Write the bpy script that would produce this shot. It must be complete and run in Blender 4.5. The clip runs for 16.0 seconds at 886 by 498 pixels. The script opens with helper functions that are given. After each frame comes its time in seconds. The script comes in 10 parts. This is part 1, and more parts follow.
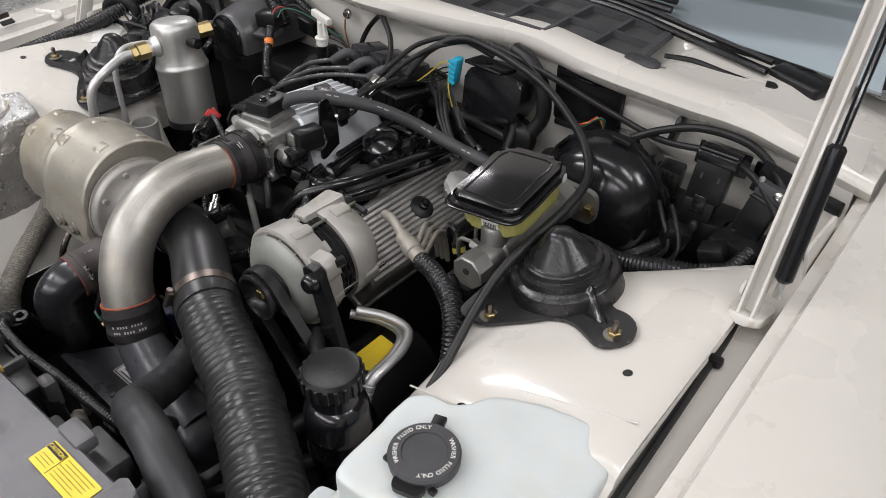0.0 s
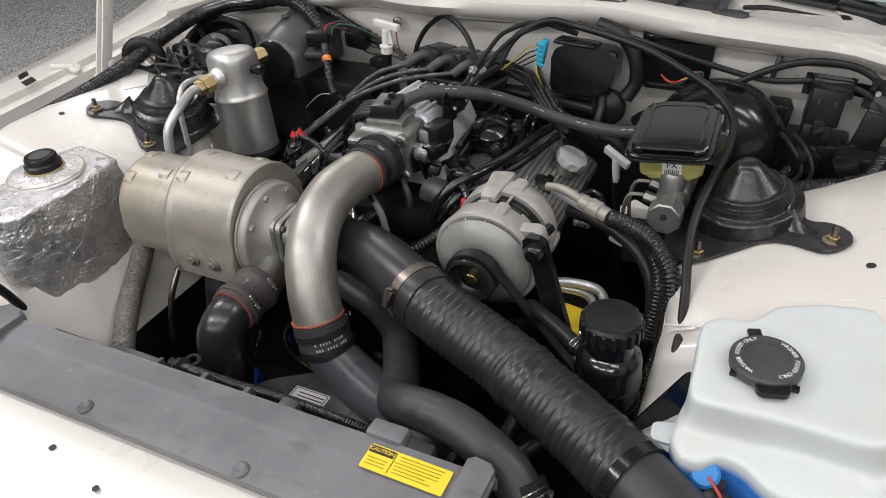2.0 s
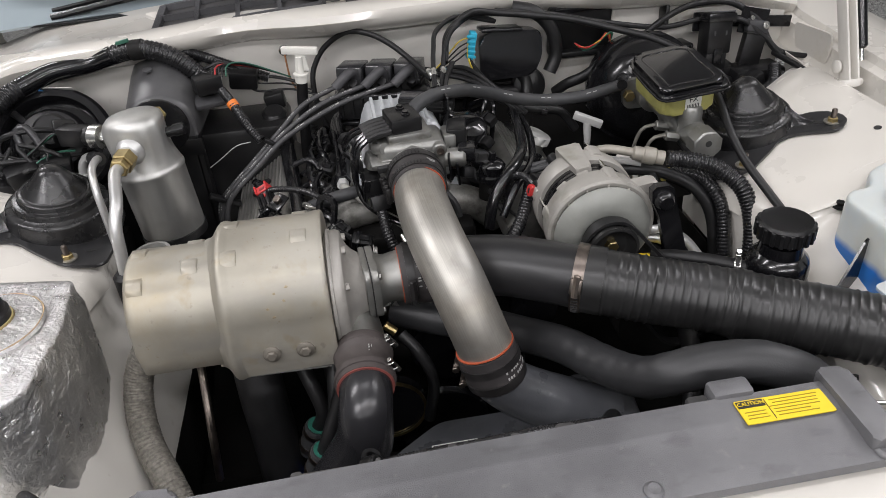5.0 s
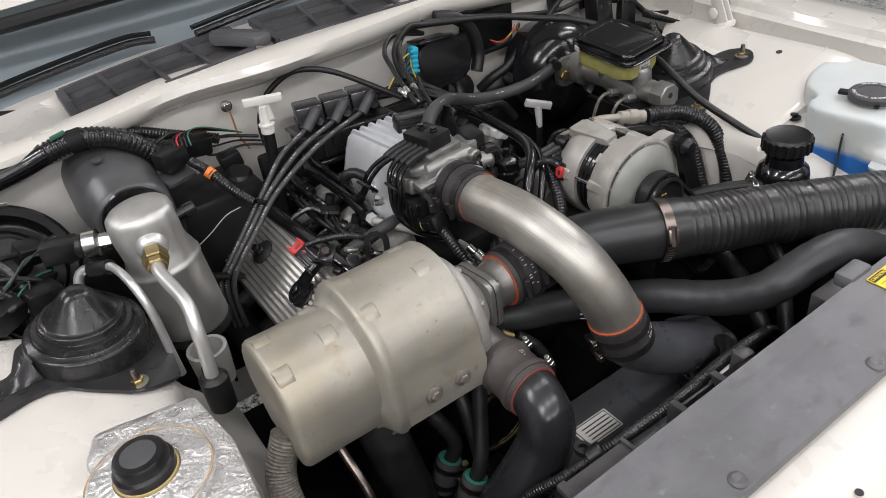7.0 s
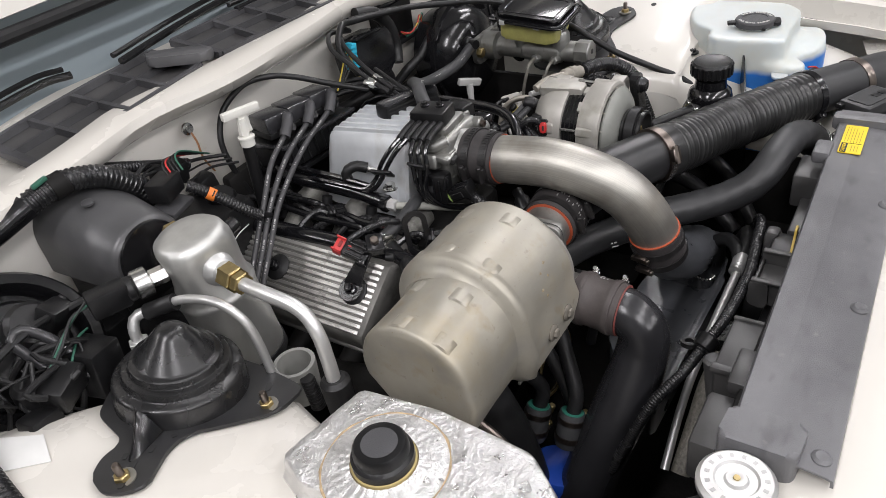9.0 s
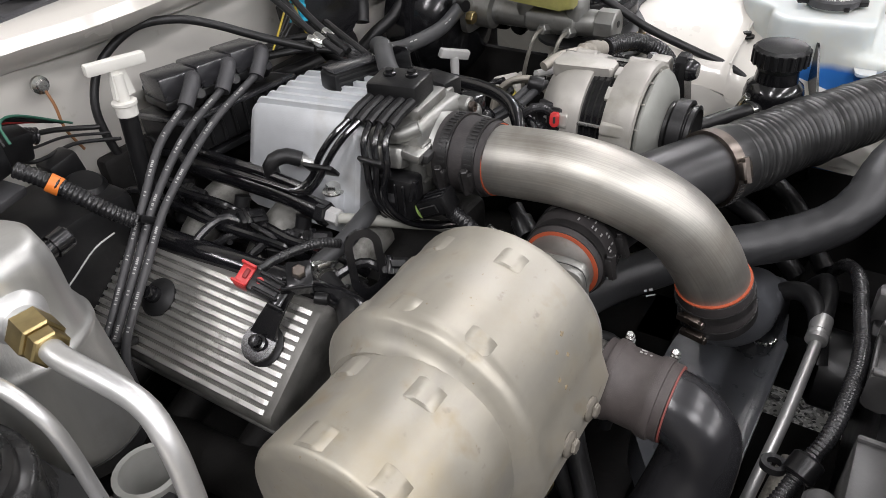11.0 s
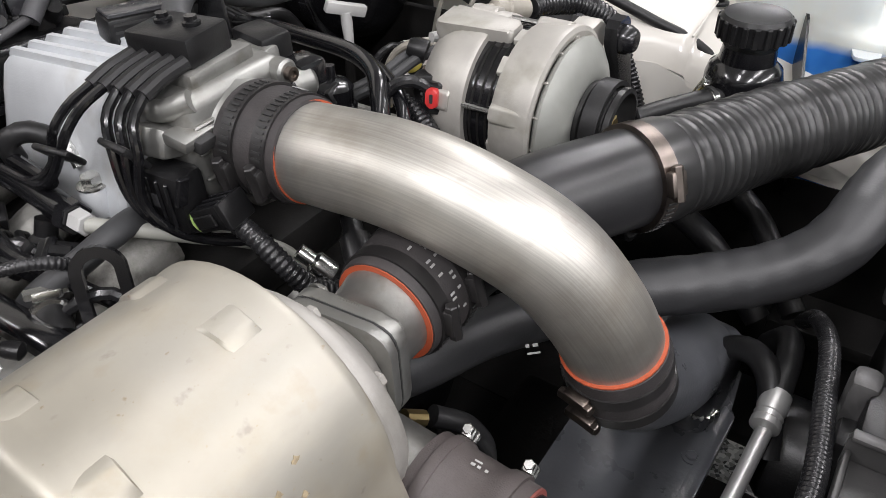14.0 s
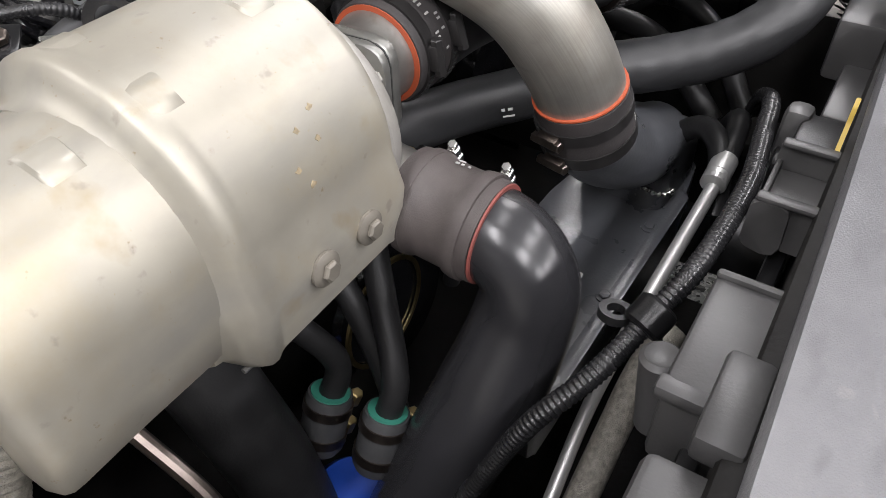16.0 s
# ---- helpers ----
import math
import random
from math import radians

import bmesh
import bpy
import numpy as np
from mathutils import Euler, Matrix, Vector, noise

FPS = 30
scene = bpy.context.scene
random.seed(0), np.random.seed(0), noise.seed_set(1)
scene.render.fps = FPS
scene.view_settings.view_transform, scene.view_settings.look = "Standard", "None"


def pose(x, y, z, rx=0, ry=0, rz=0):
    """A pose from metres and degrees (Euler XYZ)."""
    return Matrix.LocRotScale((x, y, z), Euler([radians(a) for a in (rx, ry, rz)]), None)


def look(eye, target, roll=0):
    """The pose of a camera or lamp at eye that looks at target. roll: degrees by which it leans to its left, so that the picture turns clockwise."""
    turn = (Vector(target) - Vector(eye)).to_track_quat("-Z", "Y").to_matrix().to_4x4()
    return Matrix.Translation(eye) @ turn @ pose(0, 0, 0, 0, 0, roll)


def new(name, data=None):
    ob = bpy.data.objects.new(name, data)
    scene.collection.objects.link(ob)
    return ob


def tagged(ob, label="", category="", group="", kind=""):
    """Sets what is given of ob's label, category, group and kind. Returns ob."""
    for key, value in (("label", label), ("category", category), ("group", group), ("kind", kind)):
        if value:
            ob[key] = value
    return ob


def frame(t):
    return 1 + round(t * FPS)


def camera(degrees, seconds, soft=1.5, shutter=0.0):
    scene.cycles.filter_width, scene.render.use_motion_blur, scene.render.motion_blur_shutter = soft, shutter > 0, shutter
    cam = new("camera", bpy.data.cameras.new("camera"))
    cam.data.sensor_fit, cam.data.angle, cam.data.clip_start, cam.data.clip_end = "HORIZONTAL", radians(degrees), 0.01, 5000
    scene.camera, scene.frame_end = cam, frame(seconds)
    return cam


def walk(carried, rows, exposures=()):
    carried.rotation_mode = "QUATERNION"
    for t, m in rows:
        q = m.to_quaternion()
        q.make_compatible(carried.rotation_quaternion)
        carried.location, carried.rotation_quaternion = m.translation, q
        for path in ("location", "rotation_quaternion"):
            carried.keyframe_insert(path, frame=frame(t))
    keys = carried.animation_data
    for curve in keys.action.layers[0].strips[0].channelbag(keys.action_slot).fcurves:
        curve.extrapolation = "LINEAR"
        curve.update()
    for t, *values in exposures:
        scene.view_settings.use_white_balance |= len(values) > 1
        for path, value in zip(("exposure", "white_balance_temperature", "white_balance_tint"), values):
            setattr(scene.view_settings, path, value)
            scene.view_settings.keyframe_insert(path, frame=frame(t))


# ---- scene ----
cam = camera(62.6, 16.0, soft=0.8)
PATH = [
    (0, (0.892, -0.548, 0.608), (-0.146, 0.666, -0.594), -0.8),
    (0.5, (0.858, -0.625, 0.598), (-0.174, 0.61, -0.589), -2.0),
    (1, (0.76, -0.706, 0.576), (-0.233, 0.577, -0.595), -3.1),
    (1.5, (0.665, -0.773, 0.573), (-0.269, 0.566, -0.584), -4.2),
    (2, (0.574, -0.837, 0.573), (-0.217, 0.6, -0.571), -4.7),
    (2.5, (0.479, -0.917, 0.575), (-0.131, 0.62, -0.55), -4.9),
    (3, (0.397, -0.986, 0.567), (-0.053, 0.619, -0.54), -4.8),
    (3.5, (0.303, -0.978, 0.552), (0.009, 0.668, -0.546), -4.4),
    (4, (0.157, -0.942, 0.539), (0.026, 0.723, -0.561), -3.8),
    (4.2, (0.107, -0.928, 0.536), (0.031, 0.737, -0.57), -3.8),
    (6.3, (-0.358, -0.852, 0.529), (0.259, 0.687, -0.589), -7.6),
    (6.5, (-0.402, -0.82, 0.541), (0.265, 0.691, -0.586), -8.1),
    (7, (-0.491, -0.755, 0.563), (0.331, 0.677, -0.566), -8.8),
    (7.5, (-0.589, -0.714, 0.57), (0.386, 0.616, -0.562), -8.6),
    (8, (-0.704, -0.673, 0.568), (0.392, 0.567, -0.555), -9.2),
    (8.5, (-0.792, -0.619, 0.567), (0.409, 0.506, -0.569), -9.5),
    (9, (-0.813, -0.522, 0.562), (0.476, 0.485, -0.589), -9.8),
    (9.2, (-0.807, -0.467, 0.577), (0.506, 0.474, -0.602), -9.5),
    (11.3, (-0.504, -0.329, 0.371), (0.799, 0.628, -0.806), -3.3),
    (11.5, (-0.466, -0.315, 0.357), (0.807, 0.681, -0.821), -2.8),
    (12, (-0.411, -0.272, 0.346), (0.812, 0.778, -0.837), -2.3),
    (12.5, (-0.384, -0.24, 0.343), (0.819, 0.83, -0.844), -2.3),
    (13, (-0.366, -0.24, 0.337), (0.849, 0.817, -0.849), -2.2),
    (13.5, (-0.331, -0.297, 0.318), (0.913, 0.715, -0.876), -2.1),
    (14, (-0.307, -0.355, 0.293), (0.971, 0.57, -0.935), -2.3),
    (14.5, (-0.309, -0.39, 0.271), (0.978, 0.446, -1.012), -1.9),
    (15, (-0.332, -0.41, 0.251), (0.945, 0.386, -1.068), -1.7),
    (15.5, (-0.376, -0.414, 0.242), (0.881, 0.368, -1.102), -1.3),
    (16, (-0.424, -0.418, 0.225), (0.802, 0.379, -1.14), -1.0),
]
walk(cam, [(t, look(eye, target, roll)) for t, eye, target, roll in PATH], [(0.0, 0.0), (6.5, 0.05), (9.0, 0.14), (11.5, 0.33), (13.0, 0.47), (14.0, 0.60), (15.0, 0.74), (16.0, 0.82)])


# ---------- daylight-white shop light ----------
world = bpy.data.worlds.new("world")
scene.world = world
world.use_nodes = True
world.node_tree.nodes["Background"].inputs[0].default_value = (0.86, 0.93, 1.0, 1)
world.node_tree.nodes["Background"].inputs[1].default_value = 0.04


def ceiling_lamp(x, y, z, sx, sy, watts, tint=(0.985, 0.958, 0.988)):
    data = bpy.data.lights.new("tube_light", "AREA")
    data.shape, data.size, data.size_y, data.energy, data.color = "RECTANGLE", sx, sy, watts * 1.0, tint
    lamp = new("tube_light", data)
    lamp.matrix_world = pose(x, y, z)
    return lamp


ROOF = 2.35
for lx, ly, watts in ((-2.2, -4.6, 76), (0.0, -4.6, 60), (2.2, -4.6, 56), (-2.2, -2.1, 52), (0.0, -2.0, 26), (2.2, -2.1, 26), (-2.2, -0.15, 40), (0.0, -0.35, 9), (2.2, -0.15, 22), (-2.4, 2.2, 40), (3.3, 0.7, 34)):
    ceiling_lamp(lx, ly, ROOF - 0.06, 1.7, 0.22, watts)


# ---------- materials ----------
def mat(name, color, rough=0.5, metal=0.0, coat=0.0, vary=0.12, scale=30.0, bump=0.0, bscale=200.0, second=None, mask=(0.45, 0.6), spec=0.5, stretch=None, rvary=0.1):
    m = bpy.data.materials.new(name)
    m.use_nodes = True
    nt = m.node_tree
    n, l = nt.nodes, nt.links
    b = n["Principled BSDF"]
    b.inputs["Metallic"].default_value = metal
    b.inputs["Coat Weight"].default_value = coat
    b.inputs["Coat Roughness"].default_value = 0.08
    b.inputs["Specular IOR Level"].default_value = spec
    tc = n.new("ShaderNodeTexCoord")
    mp = n.new("ShaderNodeMapping")
    if stretch:
        mp.inputs["Scale"].default_value = stretch
    l.new(tc.outputs["Object"], mp.inputs["Vector"])
    big = n.new("ShaderNodeTexNoise")
    big.inputs["Scale"].default_value, big.inputs["Detail"].default_value = scale, 6
    l.new(mp.outputs[0], big.inputs["Vector"])
    ramp = n.new("ShaderNodeValToRGB")
    e = ramp.color_ramp.elements
    e[0].position, e[1].position = 0.3, 0.7
    e[0].color = (*[c * (1 - vary) for c in color], 1)
    e[1].color = (*[min(1, c * (1 + vary)) for c in color], 1)
    l.new(big.outputs["Fac"], ramp.inputs[0])
    out = ramp.outputs[0]
    if second:
        wear = n.new("ShaderNodeTexNoise")
        wear.inputs["Scale"].default_value, wear.inputs["Detail"].default_value = scale * 0.6, 9
        wear.inputs["Roughness"].default_value = 0.7
        l.new(tc.outputs["Object"], wear.inputs["Vector"])
        step = n.new("ShaderNodeMapRange")
        step.inputs[1].default_value, step.inputs[2].default_value = mask
        l.new(wear.outputs["Fac"], step.inputs[0])
        mix = n.new("ShaderNodeMix")
        mix.data_type = "RGBA"
        mix.inputs[7].default_value = (*second, 1)
        l.new(step.outputs[0], mix.inputs[0])
        l.new(out, mix.inputs[6])
        out = mix.outputs[2]
    l.new(out, b.inputs["Base Color"])
    rr = n.new("ShaderNodeMapRange")
    rr.inputs[3].default_value, rr.inputs[4].default_value = max(0.02, rough - rvary), min(1, rough + rvary)
    l.new(big.outputs["Fac"], rr.inputs[0])
    l.new(rr.outputs[0], b.inputs["Roughness"])
    if bump:
        fine = n.new("ShaderNodeTexNoise")
        fine.inputs["Scale"].default_value, fine.inputs["Detail"].default_value = bscale, 4
        l.new(mp.outputs[0], fine.inputs["Vector"])
        bp = n.new("ShaderNodeBump")
        bp.inputs["Strength"].default_value, bp.inputs["Distance"].default_value = bump, 0.002
        l.new(fine.outputs["Fac"], bp.inputs["Height"])
        l.new(bp.outputs[0], b.inputs["Normal"])
    return m


PAINT = mat("white_paint", (0.635, 0.61, 0.56), 0.28, coat=0.6, vary=0.03, scale=6, bump=0.03, bscale=60, second=(0.645, 0.615, 0.55), mask=(0.5, 0.9))
PAINT_DUSTY = mat("white_paint_dusty", (0.64, 0.62, 0.575), 0.42, coat=0.15, vary=0.06, scale=9, bump=0.05, bscale=90, second=(0.50, 0.45, 0.37), mask=(0.58, 0.8))
PLASTIC = mat("black_plastic", (0.0085, 0.0085, 0.009), 0.33, spec=0.36, vary=0.3, scale=40, bump=0.12, bscale=700)
PLASTIC_GREY = mat("grey_black_plastic", (0.050, 0.050, 0.053), 0.5, vary=0.25, scale=12, bump=0.25, bscale=900, second=(0.09, 0.09, 0.095), mask=(0.5, 0.75))
RUBBER = mat("rubber", (0.012, 0.012, 0.0125), 0.42, spec=0.38, vary=0.25, scale=30, bump=0.1, bscale=400, second=(0.028, 0.028, 0.028), mask=(0.55, 0.8))
GLOSS_BLACK = mat("gloss_black", (0.006, 0.006, 0.007), 0.18, coat=0.3, vary=0.2, scale=20, bump=0.03, bscale=80, rvary=0.06)
SATIN_BLACK = mat("satin_black", (0.008, 0.008, 0.009), 0.19, spec=0.5, vary=0.25, scale=25, bump=0.015, bscale=250, rvary=0.05)
LOOM = mat("loom_black", (0.014, 0.014, 0.015), 0.26, spec=0.5, vary=0.3, scale=40)
TRAY = mat("dark_tray_plastic", (0.056, 0.055, 0.055), 0.40, vary=0.25, scale=14, bump=0.08, bscale=500, second=(0.075, 0.074, 0.072), mask=(0.5, 0.8))
# case black raised to grey for the light on the barrel's top
CASE = mat("lit_case_black", (0.066, 0.066, 0.068), 0.32, vary=0.25, scale=12, bump=0.05, bscale=300, second=(0.11, 0.109, 0.107), mask=(0.5, 0.8))
COIL = mat("coil_black", (0.030, 0.030, 0.033), 0.22, spec=0.9, vary=0.25, scale=30, bump=0.05, bscale=400, second=(0.045, 0.045, 0.047), mask=(0.52, 0.8))
SHEEN = mat("sheen_black_plastic", (0.095, 0.095, 0.098), 0.38, vary=0.2, scale=10, bump=0.05, bscale=400, second=(0.05, 0.05, 0.052), mask=(0.5, 0.8))
HOSE_GREY = mat("dusty_grey_hose", (0.040, 0.041, 0.043), 0.55, vary=0.2, scale=26, bump=0.08, bscale=400, second=(0.065, 0.064, 0.062), mask=(0.5, 0.8))
PIPE_GREY = mat("matte_grey_hose", (0.028, 0.0285, 0.030), 0.45, vary=0.12, scale=14, bump=0.1, bscale=500)
CLAMP_DARK = mat("dark_clamp", (0.016, 0.015, 0.015), 0.42, vary=0.3, scale=60)
CLAMP = mat("worn_clamp_steel", (0.20, 0.17, 0.15), 0.34, metal=1.0, vary=0.25, scale=60, second=(0.12, 0.10, 0.09), mask=(0.5, 0.75))
DUCT = mat("duct_black", (0.018, 0.018, 0.018), 0.33, vary=0.3, scale=25, bump=0.05, bscale=160, rvary=0.08)
# near-black for grimy parts and for the shade painted deep in the bay
DARK = mat("dark_grime_and_shade", (0.011, 0.0105, 0.010), 0.6, spec=0.2, vary=0.4, scale=20, bump=0.3, bscale=150)
COVER = mat("dusty_radiator_cover", (0.108, 0.108, 0.113), 0.36, vary=0.2, scale=7, bump=0.25, bscale=900, second=(0.175, 0.175, 0.18), mask=(0.42, 0.75))
SHIELD = mat("heat_shield", (0.365, 0.342, 0.288), 0.44, metal=0.50, vary=0.14, scale=14, bump=0.16, bscale=34, second=(0.36, 0.305, 0.205), mask=(0.46, 0.78), rvary=0.18)
CAST = mat("cast_aluminium", (0.30, 0.30, 0.285), 0.44, metal=0.85, vary=0.18, scale=35, bump=0.07, bscale=420, second=(0.25, 0.24, 0.22), mask=(0.5, 0.8))
PLENUM = mat("painted_aluminium", (0.60, 0.62, 0.64), 0.40, metal=0.35, vary=0.08, scale=25, bump=0.15, bscale=600)
BRIGHT = mat("bright_aluminium", (0.60, 0.60, 0.59), 0.40, metal=0.75, vary=0.08, scale=20, bump=0.05, bscale=300, second=(0.5, 0.49, 0.46), mask=(0.55, 0.8))
ALTER = mat("alternator_aluminium", (0.39, 0.375, 0.345), 0.46, metal=0.35, vary=0.1, scale=30, bump=0.10, bscale=420)
CANISTER = mat("dull_canister_aluminium", (0.52, 0.52, 0.50), 0.43, metal=0.80, vary=0.10, scale=16, bump=0.06, bscale=180, second=(0.40, 0.39, 0.36), mask=(0.5, 0.8), stretch=(3, 3, 0.6))
DULL = mat("dull_grey_steel", (0.26, 0.25, 0.22), 0.5, metal=0.6, vary=0.2, scale=60)
BRASS = mat("gold_zinc", (0.42, 0.33, 0.16), 0.38, metal=1.0, vary=0.2, scale=60)
CHROME = mat("zinc_steel", (0.62, 0.62, 0.60), 0.25, metal=1.0, vary=0.12, scale=60)
DECK = mat("intercooler_black", (0.070, 0.073, 0.080), 0.30, vary=0.25, scale=18, bump=0.1, bscale=300, second=(0.046, 0.045, 0.046), mask=(0.5, 0.8))
SLEEVE = mat("grey_silicone", (0.062, 0.052, 0.050), 0.6, vary=0.15, scale=40, bump=0.2, bscale=900, second=(0.09, 0.08, 0.075), mask=(0.5, 0.8))
SILICONE = mat("silicone", (0.030, 0.027, 0.027), 0.62, vary=0.2, scale=40, bump=0.15, bscale=600, second=(0.06, 0.05, 0.05), mask=(0.5, 0.8))
ORANGE = mat("orange_silicone", (0.38, 0.075, 0.03), 0.5, vary=0.1)
LINER_RED = mat("dark_red_liner", (0.22, 0.06, 0.05), 0.6, vary=0.15)
YELLOW = mat("yellow_label", (0.82, 0.60, 0.03), 0.45, vary=0.04)
LABEL_WHITE = mat("white_label", (0.72, 0.72, 0.68), 0.5, vary=0.05)
INK = mat("black_ink", (0.02, 0.02, 0.02), 0.6, vary=0.1)
PRINT = mat("grey_print", (0.36, 0.36, 0.35), 0.6, vary=0.15)
RED = mat("red_plastic", (0.48, 0.03, 0.03), 0.4, vary=0.1)
FILTER_BLUE = mat("filter_blue", (0.015, 0.06, 0.36), 0.3, vary=0.1)
OUTLET = mat("outlet_black", (0.020, 0.020, 0.022), 0.25, vary=0.15, scale=20, rvary=0.04)
BLUE = mat("blue_plastic", (0.03, 0.22, 0.55), 0.4, vary=0.1)
CYAN = mat("cyan_plastic", (0.03, 0.38, 0.55), 0.4, vary=0.1)
GREEN = mat("green_plastic", (0.03, 0.17, 0.125), 0.5, vary=0.1)
TAPE_ORANGE = mat("orange_tape", (0.75, 0.20, 0.03), 0.5, vary=0.1)
IVORY = mat("ivory_plastic", (0.70, 0.69, 0.64), 0.45, vary=0.06, scale=40)
GREY_PLASTIC = mat("light_grey_plastic", (0.42, 0.42, 0.41), 0.5, vary=0.08)
RESERVOIR = mat("amber_reservoir", (0.36, 0.34, 0.11), 0.4, vary=0.12, scale=30, second=(0.26, 0.25, 0.09), mask=(0.45, 0.7))
BRAID = mat("silver_braid", (0.25, 0.235, 0.205), 0.58, metal=0.45, vary=0.35, scale=200, bump=0.6, bscale=900)
WIRE_RED = mat("red_wire", (0.45, 0.03, 0.03), 0.5)
WIRE_YELLOW = mat("yellow_wire", (0.6, 0.45, 0.05), 0.5)
WIRE_GREEN = mat("green_wire", (0.03, 0.12, 0.08), 0.5)
WIRE_TAN = mat("copper_wire", (0.30, 0.14, 0.06), 0.5)
WALL = mat("shop_wall", (0.36, 0.38, 0.38), 0.8, vary=0.05, scale=2)
ROOFM = mat("shop_ceiling", (0.62, 0.62, 0.61), 0.85, vary=0.04, scale=2)


def stain(m, color, scale, lo, hi, most=1.0, stretch=(1, 1, 1), rough=None):
    """Marks with a shape of their own laid over a material's colour."""
    n, l = m.node_tree.nodes, m.node_tree.links
    b = n["Principled BSDF"]
    tc = n.new("ShaderNodeTexCoord")
    mp = n.new("ShaderNodeMapping")
    mp.inputs["Scale"].default_value = stretch
    l.new(tc.outputs["Object"], mp.inputs["Vector"])
    t = n.new("ShaderNodeTexNoise")
    t.inputs["Scale"].default_value, t.inputs["Detail"].default_value = scale, 5
    l.new(mp.outputs[0], t.inputs["Vector"])
    r = n.new("ShaderNodeMapRange")
    r.inputs[1].default_value, r.inputs[2].default_value, r.inputs[4].default_value = lo, hi, most
    l.new(t.outputs["Fac"], r.inputs[0])
    mix = n.new("ShaderNodeMix")
    mix.data_type = "RGBA"
    mix.inputs[7].default_value = (*color, 1)
    l.new(r.outputs[0], mix.inputs[0])
    l.new(b.inputs["Base Color"].links[0].from_socket, mix.inputs[6])
    l.new(mix.outputs[2], b.inputs["Base Color"])


stain(SHIELD, (0.24, 0.18, 0.10), 150, 0.70, 0.76, 0.8)
stain(SHIELD, (0.41, 0.40, 0.365), 6, 0.48, 0.70, 0.8)
stain(SHIELD, (0.27, 0.26, 0.235), 9, 0.52, 0.72, 0.75, (1, 2.5, 2.5))
stain(SHIELD, (0.31, 0.25, 0.15), 26, 0.60, 0.72, 0.55)
stain(SHIELD, (0.22, 0.20, 0.17), 75, 0.66, 0.74, 0.5)
stain(SHIELD, (0.33, 0.26, 0.15), 420, 0.70, 0.78, 0.6)
stain(COVER, (0.07, 0.07, 0.072), 22, 0.56, 0.74, 0.7, (1, 2.2, 1))
stain(COVER, (0.22, 0.215, 0.205), 60, 0.66, 0.78, 0.5, (1, 1, 3))
stain(PAINT_DUSTY, (0.30, 0.25, 0.18), 40, 0.66, 0.80, 0.6)
stain(ALTER, (0.24, 0.235, 0.19), 28, 0.54, 0.74, 0.7)
stain(CAST, (0.17, 0.155, 0.13), 60, 0.60, 0.78, 0.6)
stain(PLENUM, (0.40, 0.39, 0.36), 24, 0.55, 0.78, 0.6)


def tank_material():
    """Translucent bottle wall; blue fluid shows through up to its level."""
    m = mat("milky_plastic", (0.57, 0.605, 0.595), 0.36, second=(0.57, 0.56, 0.48), mask=(0.50, 0.85), vary=0.05, scale=12, bump=0.05, bscale=90)
    b = m.node_tree.nodes["Principled BSDF"]
    n, l = m.node_tree.nodes, m.node_tree.links
    geo = n.new("ShaderNodeNewGeometry")
    sep = n.new("ShaderNodeSeparateXYZ")
    l.new(geo.outputs["Position"], sep.inputs[0])
    wob = n.new("ShaderNodeTexNoise")
    wob.inputs["Scale"].default_value = 18
    add = n.new("ShaderNodeMath")
    add.operation = "MULTIPLY_ADD"
    add.inputs[1].default_value = 0.004
    l.new(wob.outputs["Fac"], add.inputs[0])
    l.new(sep.outputs[2], add.inputs[2])
    lev = n.new("ShaderNodeMapRange")
    lev.inputs[1].default_value, lev.inputs[2].default_value = -0.030, -0.019
    l.new(add.outputs[0], lev.inputs[0])
    mix = n.new("ShaderNodeMix")
    mix.data_type = "RGBA"
    mix.inputs[6].default_value = (0.035, 0.19, 0.58, 1)
    l.new(lev.outputs[0], mix.inputs[0])
    l.new(b.inputs["Base Color"].links[0].from_socket, mix.inputs[7])
    l.new(mix.outputs[2], b.inputs["Base Color"])
    b.inputs["Subsurface Weight"].default_value = 0.35
    b.inputs["Subsurface Radius"].default_value = (0.02, 0.025, 0.03)
    b.inputs["Subsurface Scale"].default_value = 0.6
    return m


